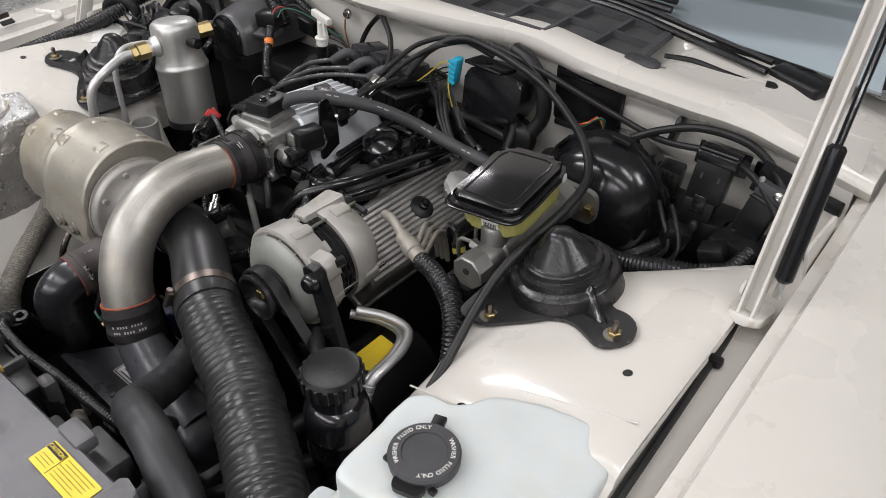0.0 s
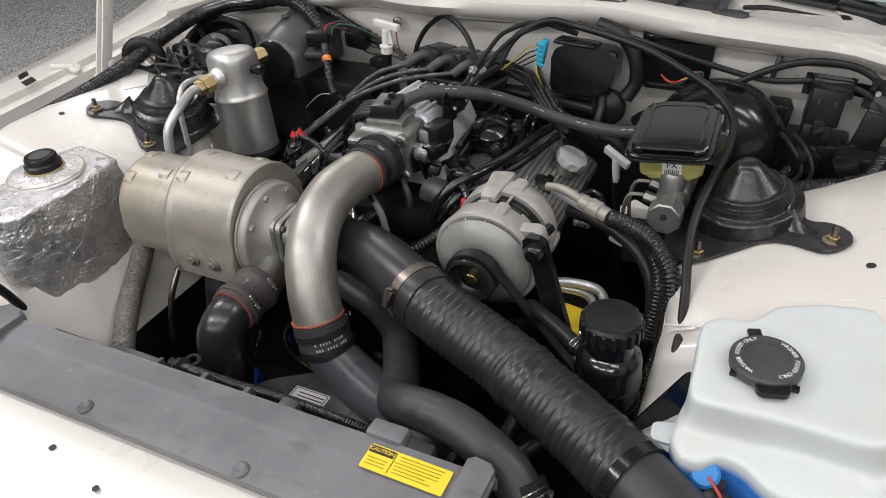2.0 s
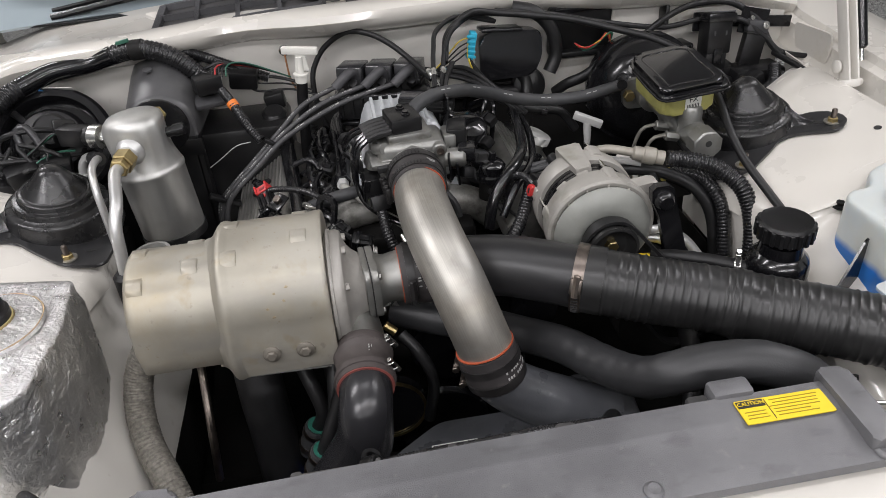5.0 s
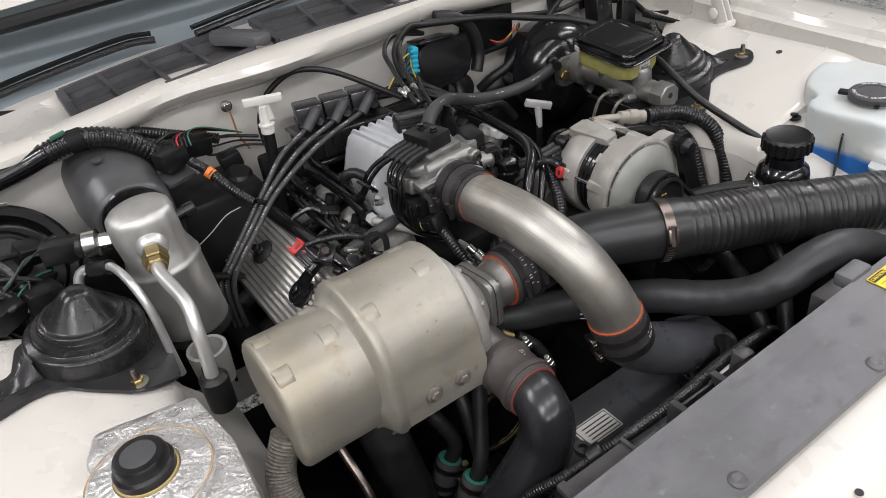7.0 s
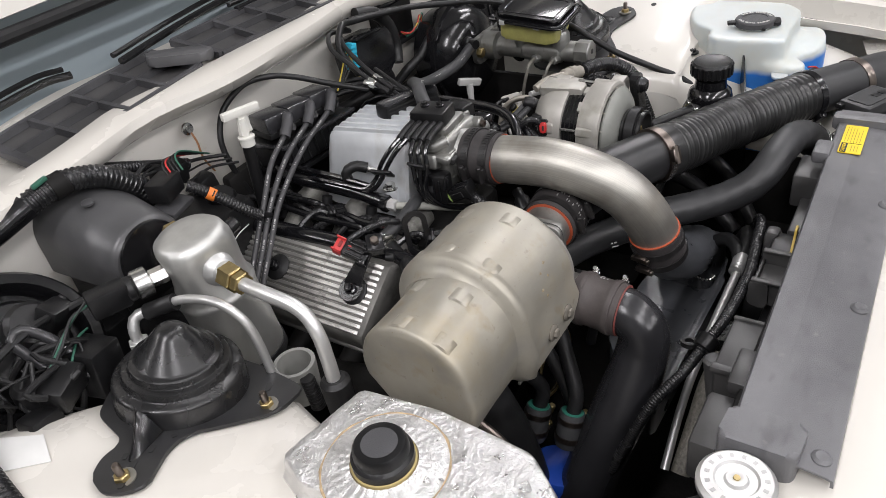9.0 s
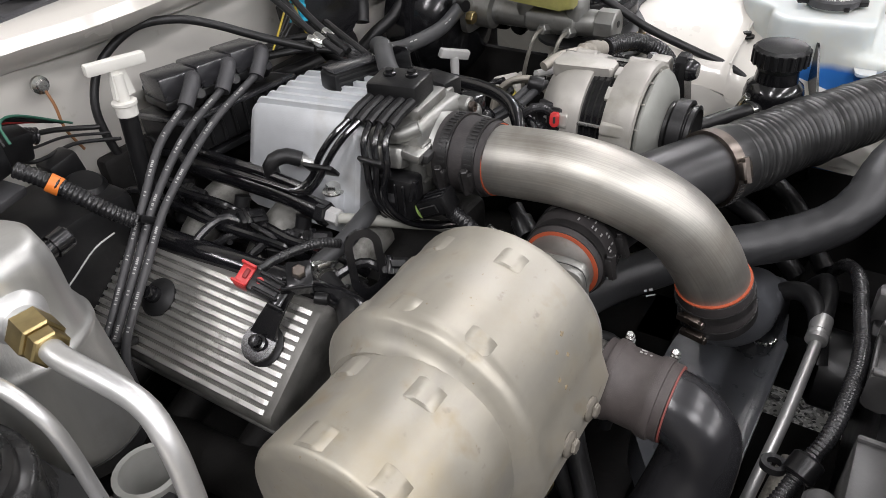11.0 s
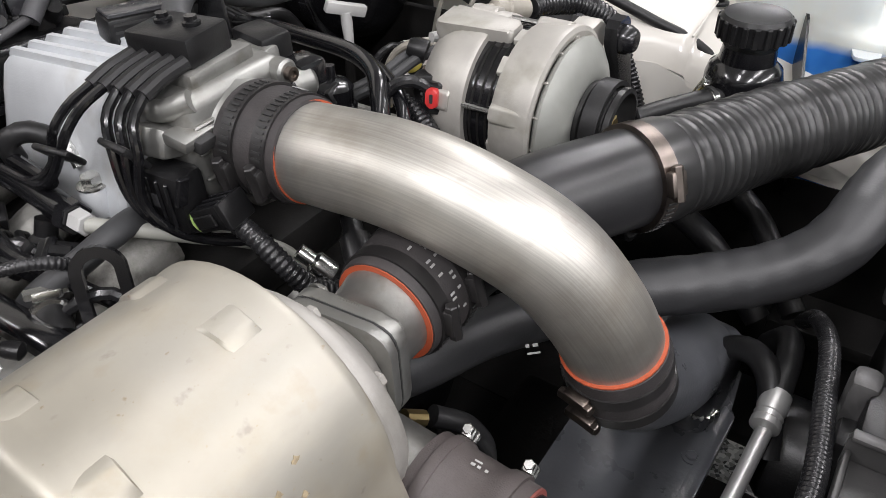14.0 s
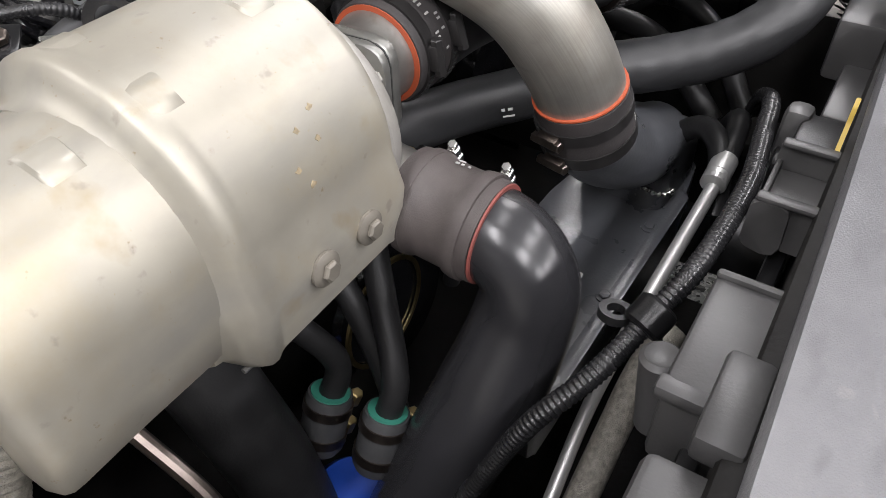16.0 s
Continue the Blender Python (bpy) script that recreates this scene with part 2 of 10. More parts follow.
def steel_material():
    """Brushed tube: streaks run along the pipe by its own run and turn."""
    m = mat("brushed_steel", (0.47, 0.455, 0.415), 0.45, metal=0.82, vary=0.06, scale=9, second=(0.36, 0.32, 0.26), mask=(0.46, 0.8), rvary=0.08)
    nt = m.node_tree
    n, l = nt.nodes, nt.links
    tc = n.new("ShaderNodeTexCoord")
    mp = n.new("ShaderNodeMapping")
    mp.inputs["Scale"].default_value = (9, 150, 1)
    l.new(tc.outputs["UV"], mp.inputs["Vector"])
    t = n.new("ShaderNodeTexNoise")
    t.inputs["Scale"].default_value, t.inputs["Detail"].default_value = 1.0, 6
    t.inputs["Roughness"].default_value = 0.65
    l.new(mp.outputs[0], t.inputs["Vector"])
    b = n["Principled BSDF"]
    bp = n.new("ShaderNodeBump")
    bp.inputs["Strength"].default_value, bp.inputs["Distance"].default_value = 0.08, 0.0010
    l.new(t.outputs["Fac"], bp.inputs["Height"])
    l.new(bp.outputs[0], b.inputs["Normal"])
    src = b.inputs["Base Color"].links[0].from_socket
    rr = n.new("ShaderNodeMapRange")
    rr.inputs[1].default_value, rr.inputs[2].default_value = 0.3, 0.7
    rr.inputs[3].default_value, rr.inputs[4].default_value = 0.80, 1.12
    l.new(t.outputs["Fac"], rr.inputs[0])
    mx = n.new("ShaderNodeVectorMath")
    mx.operation = "SCALE"
    l.new(src, mx.inputs[0])
    l.new(rr.outputs[0], mx.inputs["Scale"])
    l.new(mx.outputs[0], b.inputs["Base Color"])
    stain(m, (0.25, 0.225, 0.19), 20, 0.52, 0.74, 0.6, (1, 1, 1))
    stain(m, (0.27, 0.265, 0.25), 9, 0.50, 0.62, 0.55, (1, 1.6, 1))
    stain(m, (0.30, 0.28, 0.25), 90, 0.62, 0.74, 0.5, (1, 0.35, 1))
    stain(m, (0.60, 0.59, 0.56), 14, 0.58, 0.78, 0.4, (1, 1, 1))
    return m


def foil_material():
    """Crinkled glass-cloth foil: sharp facets, creases and a fine weave."""
    m = mat("foil_wrap", (0.76, 0.755, 0.75), 0.30, metal=0.90, vary=0.10, scale=40, rvary=0.10)
    nt = m.node_tree
    n, l = nt.nodes, nt.links
    tc = n.new("ShaderNodeTexCoord")
    warp = n.new("ShaderNodeTexNoise")
    warp.inputs["Scale"].default_value, warp.inputs["Detail"].default_value = 45, 3
    l.new(tc.outputs["Object"], warp.inputs["Vector"])
    mixv = n.new("ShaderNodeVectorMath")
    mixv.operation = "MULTIPLY_ADD"
    mixv.inputs[1].default_value = (0.03, 0.03, 0.03)
    l.new(warp.outputs["Color"], mixv.inputs[0])
    l.new(tc.outputs["Object"], mixv.inputs[2])
    last = None
    for scale, strength, dist, metric in ((48, 0.46, 0.005, "EUCLIDEAN"), (150, 0.40, 0.0022, "MANHATTAN"), (760, 0.6, 0.0007, "CHEBYCHEV")):
        v = n.new("ShaderNodeTexVoronoi")
        v.distance = metric
        v.inputs["Scale"].default_value = scale
        l.new(mixv.outputs[0], v.inputs["Vector"])
        b = n.new("ShaderNodeBump")
        b.inputs["Strength"].default_value, b.inputs["Distance"].default_value = strength, dist
        l.new(v.outputs["Distance"], b.inputs["Height"])
        if last:
            l.new(last.outputs[0], b.inputs["Normal"])
        last = b
    l.new(last.outputs[0], n["Principled BSDF"].inputs["Normal"])
    return m


def glass_material():
    m = bpy.data.materials.new("windshield_glass")
    m.use_nodes = True
    b = m.node_tree.nodes["Principled BSDF"]
    # pale slate base colour stands in for what the glass reflects
    b.inputs["Base Color"].default_value = (0.32, 0.375, 0.40, 1)
    b.inputs["Roughness"].default_value = 0.06
    b.inputs["Coat Weight"].default_value = 0.4
    return m


def floor_material():
    m = mat("speckled_epoxy", (0.38, 0.38, 0.37), 0.45, vary=0.1, scale=2)
    nt = m.node_tree
    n, l = nt.nodes, nt.links
    tc = n.new("ShaderNodeTexCoord")
    v = n.new("ShaderNodeTexVoronoi")
    v.inputs["Scale"].default_value = 160
    l.new(tc.outputs["Object"], v.inputs["Vector"])
    r = n.new("ShaderNodeValToRGB")
    r.color_ramp.interpolation = "CONSTANT"
    e = r.color_ramp.elements
    e[0].color, e[1].color = (0.05, 0.05, 0.05, 1), (0.22, 0.22, 0.21, 1)
    e[1].position = 0.18
    e.new(0.42).color = (0.42, 0.42, 0.41, 1)
    e.new(0.72).color = (0.66, 0.66, 0.64, 1)
    sep = n.new("ShaderNodeSeparateColor")
    l.new(v.outputs["Color"], sep.inputs[0])
    l.new(sep.outputs[0], r.inputs[0])
    l.new(r.outputs[0], n["Principled BSDF"].inputs["Base Color"])
    return m


FOIL = foil_material()
STEEL = steel_material()
TANK = tank_material()
GLASS = glass_material()
FLOOR = floor_material()


# ---------- building tools ----------
BASE = {}


def thing(name, label, category, at=(0, 0, 0), group="", kind=""):
    ob = new(name)
    ob.location = at
    ob.empty_display_size = 0.02
    BASE[ob.name] = Vector(at)
    return tagged(ob, label, category, group, kind)


def smooth(me, angle=35):
    for p in me.polygons:
        p.use_smooth = True
    me.set_sharp_from_angle(angle=radians(angle))


def part(name, bm, material, parent=None, label="", angle=35, kind=""):
    """Links a bmesh, built in world places, as one mesh under its parent."""
    bmesh.ops.recalc_face_normals(bm, faces=bm.faces)
    base = BASE[parent.name] if parent else Vector((0, 0, 0))
    bm.transform(Matrix.Translation(-base))
    me = bpy.data.meshes.new(name)
    bm.to_mesh(me)
    bm.free()
    me.materials.append(material)
    smooth(me, angle)
    ob = new(name, me)
    if parent:
        ob.parent = parent
    BASE[ob.name] = base
    return tagged(ob, label, kind=kind)


def solo(name, bm, material, label, category, group="", kind="", angle=35):
    """A top-level thing that is one mesh, with its origin at its base."""
    pts = [v.co for v in bm.verts]
    lo = Vector([min(p[i] for p in pts) for i in range(3)])
    hi = Vector([max(p[i] for p in pts) for i in range(3)])
    base = Vector(((lo.x + hi.x) / 2, (lo.y + hi.y) / 2, lo.z))
    bmesh.ops.recalc_face_normals(bm, faces=bm.faces)
    bm.transform(Matrix.Translation(-base))
    me = bpy.data.meshes.new(name)
    bm.to_mesh(me)
    bm.free()
    me.materials.append(material)
    smooth(me, angle)
    ob = new(name, me)
    ob.location = base
    BASE[ob.name] = base
    return tagged(ob, label, category, group, kind)


def axis(p, d, up=(0, 0, 1)):
    """A frame at p whose z runs along d."""
    z = Vector(d).normalized()
    u = Vector(up)
    if abs(z.dot(u.normalized())) > 0.98:
        u = Vector((0, 1, 0))
    x = u.cross(z).normalized()
    y = z.cross(x)
    m = Matrix((x, y, z)).transposed().to_4x4()
    return Matrix.Translation(p) @ m


def curve(points, sub=8):
    """Catmull-Rom through points."""
    p = [Vector(q) for q in points]
    p = [2 * p[0] - p[1]] + p + [2 * p[-1] - p[-2]]
    out = []
    for i in range(1, len(p) - 2):
        a, b, c, d = p[i - 1:i + 3]
        for k in range(sub):
            t = k / sub
            out.append(0.5 * ((2 * b) + (c - a) * t + (2 * a - 5 * b + 4 * c - d) * t * t + (3 * b - a - 3 * c + d) * t ** 3))
    out.append(p[-2])
    return out


def even(pts, step):
    d = [0.0]
    for a, b in zip(pts, pts[1:]):
        d.append(d[-1] + (b - a).length)
    n = max(2, round(d[-1] / step))
    out, j = [], 0
    for i in range(n + 1):
        s = d[-1] * i / n
        while j < len(d) - 2 and d[j + 1] < s:
            j += 1
        f = (s - d[j]) / max(1e-9, d[j + 1] - d[j])
        out.append((s, pts[j].lerp(pts[j + 1], f)))
    return out


def sweep(bm, points, r, seg=12, step=0.008, shape=None, sub=10, cap=True):
    """A tube along points. shape(s, length): the radius factor at s metres."""
    run = even(curve(points, sub), step)
    total = run[-1][0]
    pts = [q for _, q in run]
    tang = [(pts[min(i + 1, len(pts) - 1)] - pts[max(i - 1, 0)]).normalized() for i in range(len(pts))]
    side = tang[0].orthogonal().normalized()
    rings = []
    uv = bm.loops.layers.uv.verify()
    for (s, q), t in zip(run, tang):
        side = (side - t * side.dot(t)).normalized()
        other = t.cross(side)
        k = r * (shape(s, total) if shape else 1.0)
        rings.append([bm.verts.new(q + k * (math.cos(2 * math.pi * j / seg) * side + math.sin(2 * math.pi * j / seg) * other)) for j in range(seg)])
    for i, (a, b) in enumerate(zip(rings, rings[1:])):
        for j in range(seg):
            f = bm.faces.new((a[j], a[(j + 1) % seg], b[(j + 1) % seg], b[j]))
            for loop, (u, v) in zip(f.loops, ((i, j), (i, j + 1), (i + 1, j + 1), (i + 1, j))):
                loop[uv].uv = (run[u][0], v / seg)
    if cap:
        bm.faces.new(rings[0][::-1])
        bm.faces.new(rings[-1])
    return bm


def ribbed(pitch=0.006, depth=0.1):
    return lambda s, total: 1.0 + (depth if (s / pitch) % 1.0 < 0.5 else -depth)


def tube(points, r, seg=12, step=0.008, shape=None, cap=True):
    return sweep(bmesh.new(), points, r, seg, step, shape, 10, cap)


def loom(points, r, pitch=0.0055):
    """Corrugated wiring conduit."""
    return sweep(bmesh.new(), points, r, 14, pitch / 6, lambda s, total: 1.0 + 0.055 * math.tanh(2.2 * math.sin(2 * math.pi * s / pitch)))


def lathe(bm, profile, m=Matrix(), seg=32):
    rings = []
    for r, z in profile:
        if r < 1e-5:
            rings.append([bm.verts.new(m @ Vector((0, 0, z)))])
        else:
            rings.append([bm.verts.new(m @ Vector((r * math.cos(2 * math.pi * j / seg), r * math.sin(2 * math.pi * j / seg), z))) for j in range(seg)])
    for a, b in zip(rings, rings[1:]):
        for j in range(seg):
            k = (j + 1) % seg
            if len(a) == 1 and len(b) > 1:
                bm.faces.new((a[0], b[k], b[j]))
            elif len(b) == 1 and len(a) > 1:
                bm.faces.new((a[j], a[k], b[0]))
            elif len(a) > 1:
                bm.faces.new((a[j], a[k], b[k], b[j]))
    for ring, flip in ((rings[0], True), (rings[-1], False)):
        if len(ring) > 1 and tuple(profile[0]) != tuple(profile[-1]):
            bm.faces.new(ring[::-1] if flip else ring)
    return bm


def turned(profile, p, d=(0, 0, 1), seg=32):
    return lathe(bmesh.new(), profile, axis(p, d), seg)


def cbox(bm, size, m=Matrix(), bev=0.003, bseg=2):
    r = bmesh.ops.create_cube(bm, size=1.0)
    vs = r["verts"]
    bmesh.ops.transform(bm, matrix=Matrix.Diagonal((*size, 1)), verts=vs)
    if bev:
        es = list({e for v in vs for e in v.link_edges})
        g = bmesh.ops.bevel(bm, geom=es, offset=min(bev, min(size) * 0.45), segments=bseg, affect="EDGES", profile=0.5)
        vs = list({v for f in g["faces"] for v in f.verts} | {v for v in vs if v.is_valid})
    bmesh.ops.transform(bm, matrix=m, verts=vs)
    return bm


def box(size, m=Matrix(), bev=0.003, bseg=2):
    return cbox(bmesh.new(), size, m, bev, bseg)


def cprism(bm, outline, z0, z1, m=Matrix(), bev=0.0, bseg=2):
    bot = [bm.verts.new((x, y, z0)) for x, y in outline]
    top = [bm.verts.new((x, y, z1)) for x, y in outline]
    fs = [bm.faces.new(bot[::-1]), bm.faces.new(top)]
    n = len(outline)
    for i in range(n):
        fs.append(bm.faces.new((bot[i], bot[(i + 1) % n], top[(i + 1) % n], top[i])))
    vs = bot + top
    if bev:
        es = list({e for f in fs[:2] for e in f.edges})
        g = bmesh.ops.bevel(bm, geom=es, offset=bev, segments=bseg, affect="EDGES", profile=0.5)
        vs = list({v for f in g["faces"] for v in f.verts} | {v for v in vs if v.is_valid})
        vs = list({v for w in vs for f in w.link_faces for v in f.verts})
    bmesh.ops.transform(bm, matrix=m, verts=vs)
    return bm


def prism(outline, z0, z1, m=Matrix(), bev=0.0, bseg=2):
    return cprism(bmesh.new(), outline, z0, z1, m, bev, bseg)


def rounded(points, r, n=4):
    """An outline with its corners rounded."""
    out = []
    k = len(points)
    for i in range(k):
        p, a, b = Vector(points[i]), Vector(points[i - 1]), Vector(points[(i + 1) % k])
        u, v = (a - p), (b - p)
        rr = min(r, u.length * 0.45, v.length * 0.45)
        s, e = p + u.normalized() * rr, p + v.normalized() * rr
        for j in range(n + 1):
            t = j / n
            q = (1 - t) ** 2 * s + 2 * t * (1 - t) * p + t * t * e
            out.append((q.x, q.y))
    return out


def rect(sx, sy, r=0.005, n=4):
    return rounded([(-sx / 2, -sy / 2), (sx / 2, -sy / 2), (sx / 2, sy / 2), (-sx / 2, sy / 2)], r, n)


def hexagon(r):
    return [(r * math.cos(math.pi / 3 * i), r * math.sin(math.pi / 3 * i)) for i in range(6)]


def loft(bm, sections, cap=True):
    """Skins closed sections of equal length."""
    rings = [[bm.verts.new(p) for p in s] for s in sections]
    n = len(rings[0])
    for a, b in zip(rings, rings[1:]):
        for j in range(n):
            bm.faces.new((a[j], a[(j + 1) % n], b[(j + 1) % n], b[j]))
    if cap:
        bm.faces.new(rings[0][::-1])
        bm.faces.new(rings[-1])
    return bm


def sheet(bm, grid, thick=0.0):
    """A skin over a grid of points, thickened downwards."""
    rows = [[bm.verts.new(p) for p in row] for row in grid]
    fs = []
    for a, b in zip(rows, rows[1:]):
        for i in range(len(a) - 1):
            fs.append(bm.faces.new((a[i], a[i + 1], b[i + 1], b[i])))
    if thick:
        bm.normal_update()
        flip = -1.0 if sum(f.normal.z * f.calc_area() for f in fs) < 0 else 1.0
        under = [[bm.verts.new(v.co - v.normal * thick * flip) for v in row] for row in rows]
        for a, b in zip(under, under[1:]):
            for i in range(len(a) - 1):
                bm.faces.new((b[i], b[i + 1], a[i + 1], a[i]))
        n, m = len(rows) - 1, len(rows[0]) - 1
        for i in range(m):
            bm.faces.new((rows[0][i + 1], rows[0][i], under[0][i], under[0][i + 1]))
            bm.faces.new((rows[n][i], rows[n][i + 1], under[n][i + 1], under[n][i]))
        for j in range(n):
            bm.faces.new((rows[j][0], rows[j + 1][0], under[j + 1][0], under[j][0]))
            bm.faces.new((rows[j + 1][m], rows[j][m], under[j][m], under[j + 1][m]))
    return bm


def hexbolt(parent, p, d=(0, 0, 1), r=0.007, h=0.006, material=None, name="bolt", washer=True, label=""):
    bm = bmesh.new()
    m = axis(p, d)
    cprism(bm, hexagon(r), 0.0015, h, m, 0.0008, 1)
    if washer:
        lathe(bm, [(r * 1.5, 0), (r * 1.5, 0.0016), (r * 0.6, 0.0018)], m, 16)
    return part(name, bm, material or CHROME, parent, label)


def clamp_band(parent, p, d, r, width=0.012, turn=0.0, material=None, label="stainless worm-drive clamp", toward=None, screw=None):
    """A hose clamp: its band, slots and screw housing, which faces toward."""
    m = axis(p, d)
    if toward:
        w = m.to_3x3().inverted() @ Vector(toward)
        turn = math.degrees(math.atan2(w.y, w.x))
    m = m @ pose(0, 0, 0, 0, 0, turn)
    material = material or CHROME
    screw = screw or material
    bm = bmesh.new()
    lathe(bm, [(r - 0.001, -width / 2), (r + 0.0012, -width / 2), (r + 0.0012, width / 2), (r - 0.001, width / 2)], m, 36)
    band = part("clamp", bm, material, parent, label)
    part("screw_housing", box((0.008, 0.020, width * 1.05), m @ pose(r + 0.004, 0, 0), 0.002), screw, band)
    part("clamp_screw", prism(hexagon(0.0046), 0, 0.028, m @ pose(r + 0.0055, -0.014, 0) @ pose(0, 0, 0, -90, 0, 0), 0.0008, 1), screw, band)
    for k in range(14):
        part("slot", box((0.0012, 0.0018, width * 0.6), m @ pose(0, 0, 0, 0, 0, 22 + k * 6.5) @ pose(r + 0.0014, 0, 0), 0), INK, band)
    return band


def spring_clamp(parent, p, d, r, toward):
    """A narrow band pulled tight by one bright screw."""
    m = axis(p, d)
    w = m.to_3x3().inverted() @ Vector(toward)
    m = m @ pose(0, 0, 0, 0, 0, math.degrees(math.atan2(w.y, w.x)))
    band = part("clamp", lathe(bmesh.new(), [(r - 0.001, -0.004), (r + 0.0008, -0.0035), (r + 0.0012, 0.0), (r + 0.0008, 0.0035), (r - 0.001, 0.004)], m, 40), SLEEVE, parent, "grey-black narrow clamp")
    part("clamp_ear", box((0.008, 0.005, 0.008), m @ pose(r + 0.004, 0.005, 0), 0.0012, 1), CHROME, band)
    part("clamp_ear", box((0.008, 0.005, 0.008), m @ pose(r + 0.004, -0.005, 0), 0.0012, 1), CHROME, band)
    part("clamp_screw", prism(hexagon(0.0036), -0.012, 0.012, m @ pose(r + 0.005, 0, 0, 90, 0, 0), 0.0006, 1), CHROME, band, "bright clamp screw")


def writing(text, size, m, material, parent, name="lettering", label="", extrude=0.0003):
    cu = bpy.data.curves.new(name, "FONT")
    cu.body, cu.size, cu.extrude = text, size, extrude
    cu.align_x, cu.align_y = "CENTER", "CENTER"
    tmp = new(name, cu)
    bpy.context.view_layer.update()
    me = bpy.data.meshes.new_from_object(tmp.evaluated_get(bpy.context.evaluated_depsgraph_get()))
    bpy.data.objects.remove(tmp)
    base = BASE[parent.name]
    me.transform(Matrix.Translation(-base) @ m)
    me.materials.clear()
    me.materials.append(material)
    ob = new(name, me)
    ob.parent = parent
    BASE[ob.name] = base
    return tagged(ob, label)


def bars(parent, m, rows, material=None, name="print_bar"):
    """Unreadable print: rows of (x, y, length, height) on the plane of m."""
    for x, y, w, h in rows:
        part(name, box((w, h, 0.0006), m @ pose(x, y, 0.0004), 0), material or PRINT, parent)


# ---------- the shop ----------
def shop():
    f = bmesh.new()
    cbox(f, (14, 14, 0.1), pose(0, 0, -0.83), 0)
    solo("floor", f, FLOOR, "light grey speckled epoxy shop floor", "floor", kind="structure")
    for n, s, p in (("wall_north", (14, 0.1, 3.3), (0, 6.95, 0.82)), ("wall_south", (14, 0.1, 3.3), (0, -6.95, 0.82)), ("wall_east", (0.1, 13.8, 3.3), (6.95, 0, 0.82)), ("wall_west", (0.1, 13.8, 3.3), (-6.95, 0, 0.82))):
        solo(n, box(s, pose(*p), 0), WALL, "plain painted shop wall", "wall", kind="structure")
    solo("ceiling", box((14, 14, 0.1), pose(0, 0, ROOF + 0.15), 0), ROOFM, "plain white shop ceiling", "ceiling", kind="structure")


shop()


# ---------- the car's body ----------
def tower_z(x, y):
    """Height of the inner fender's top."""
    z = -0.014 + 0.25 * (abs(x) - 0.5)
    if y < -0.10:
        z -= 0.40 * (-0.10 - y) ** 1.2
    if y < -0.133:
        z -= 0.010 * min(1, (-0.133 - y) / 0.004)
    return z


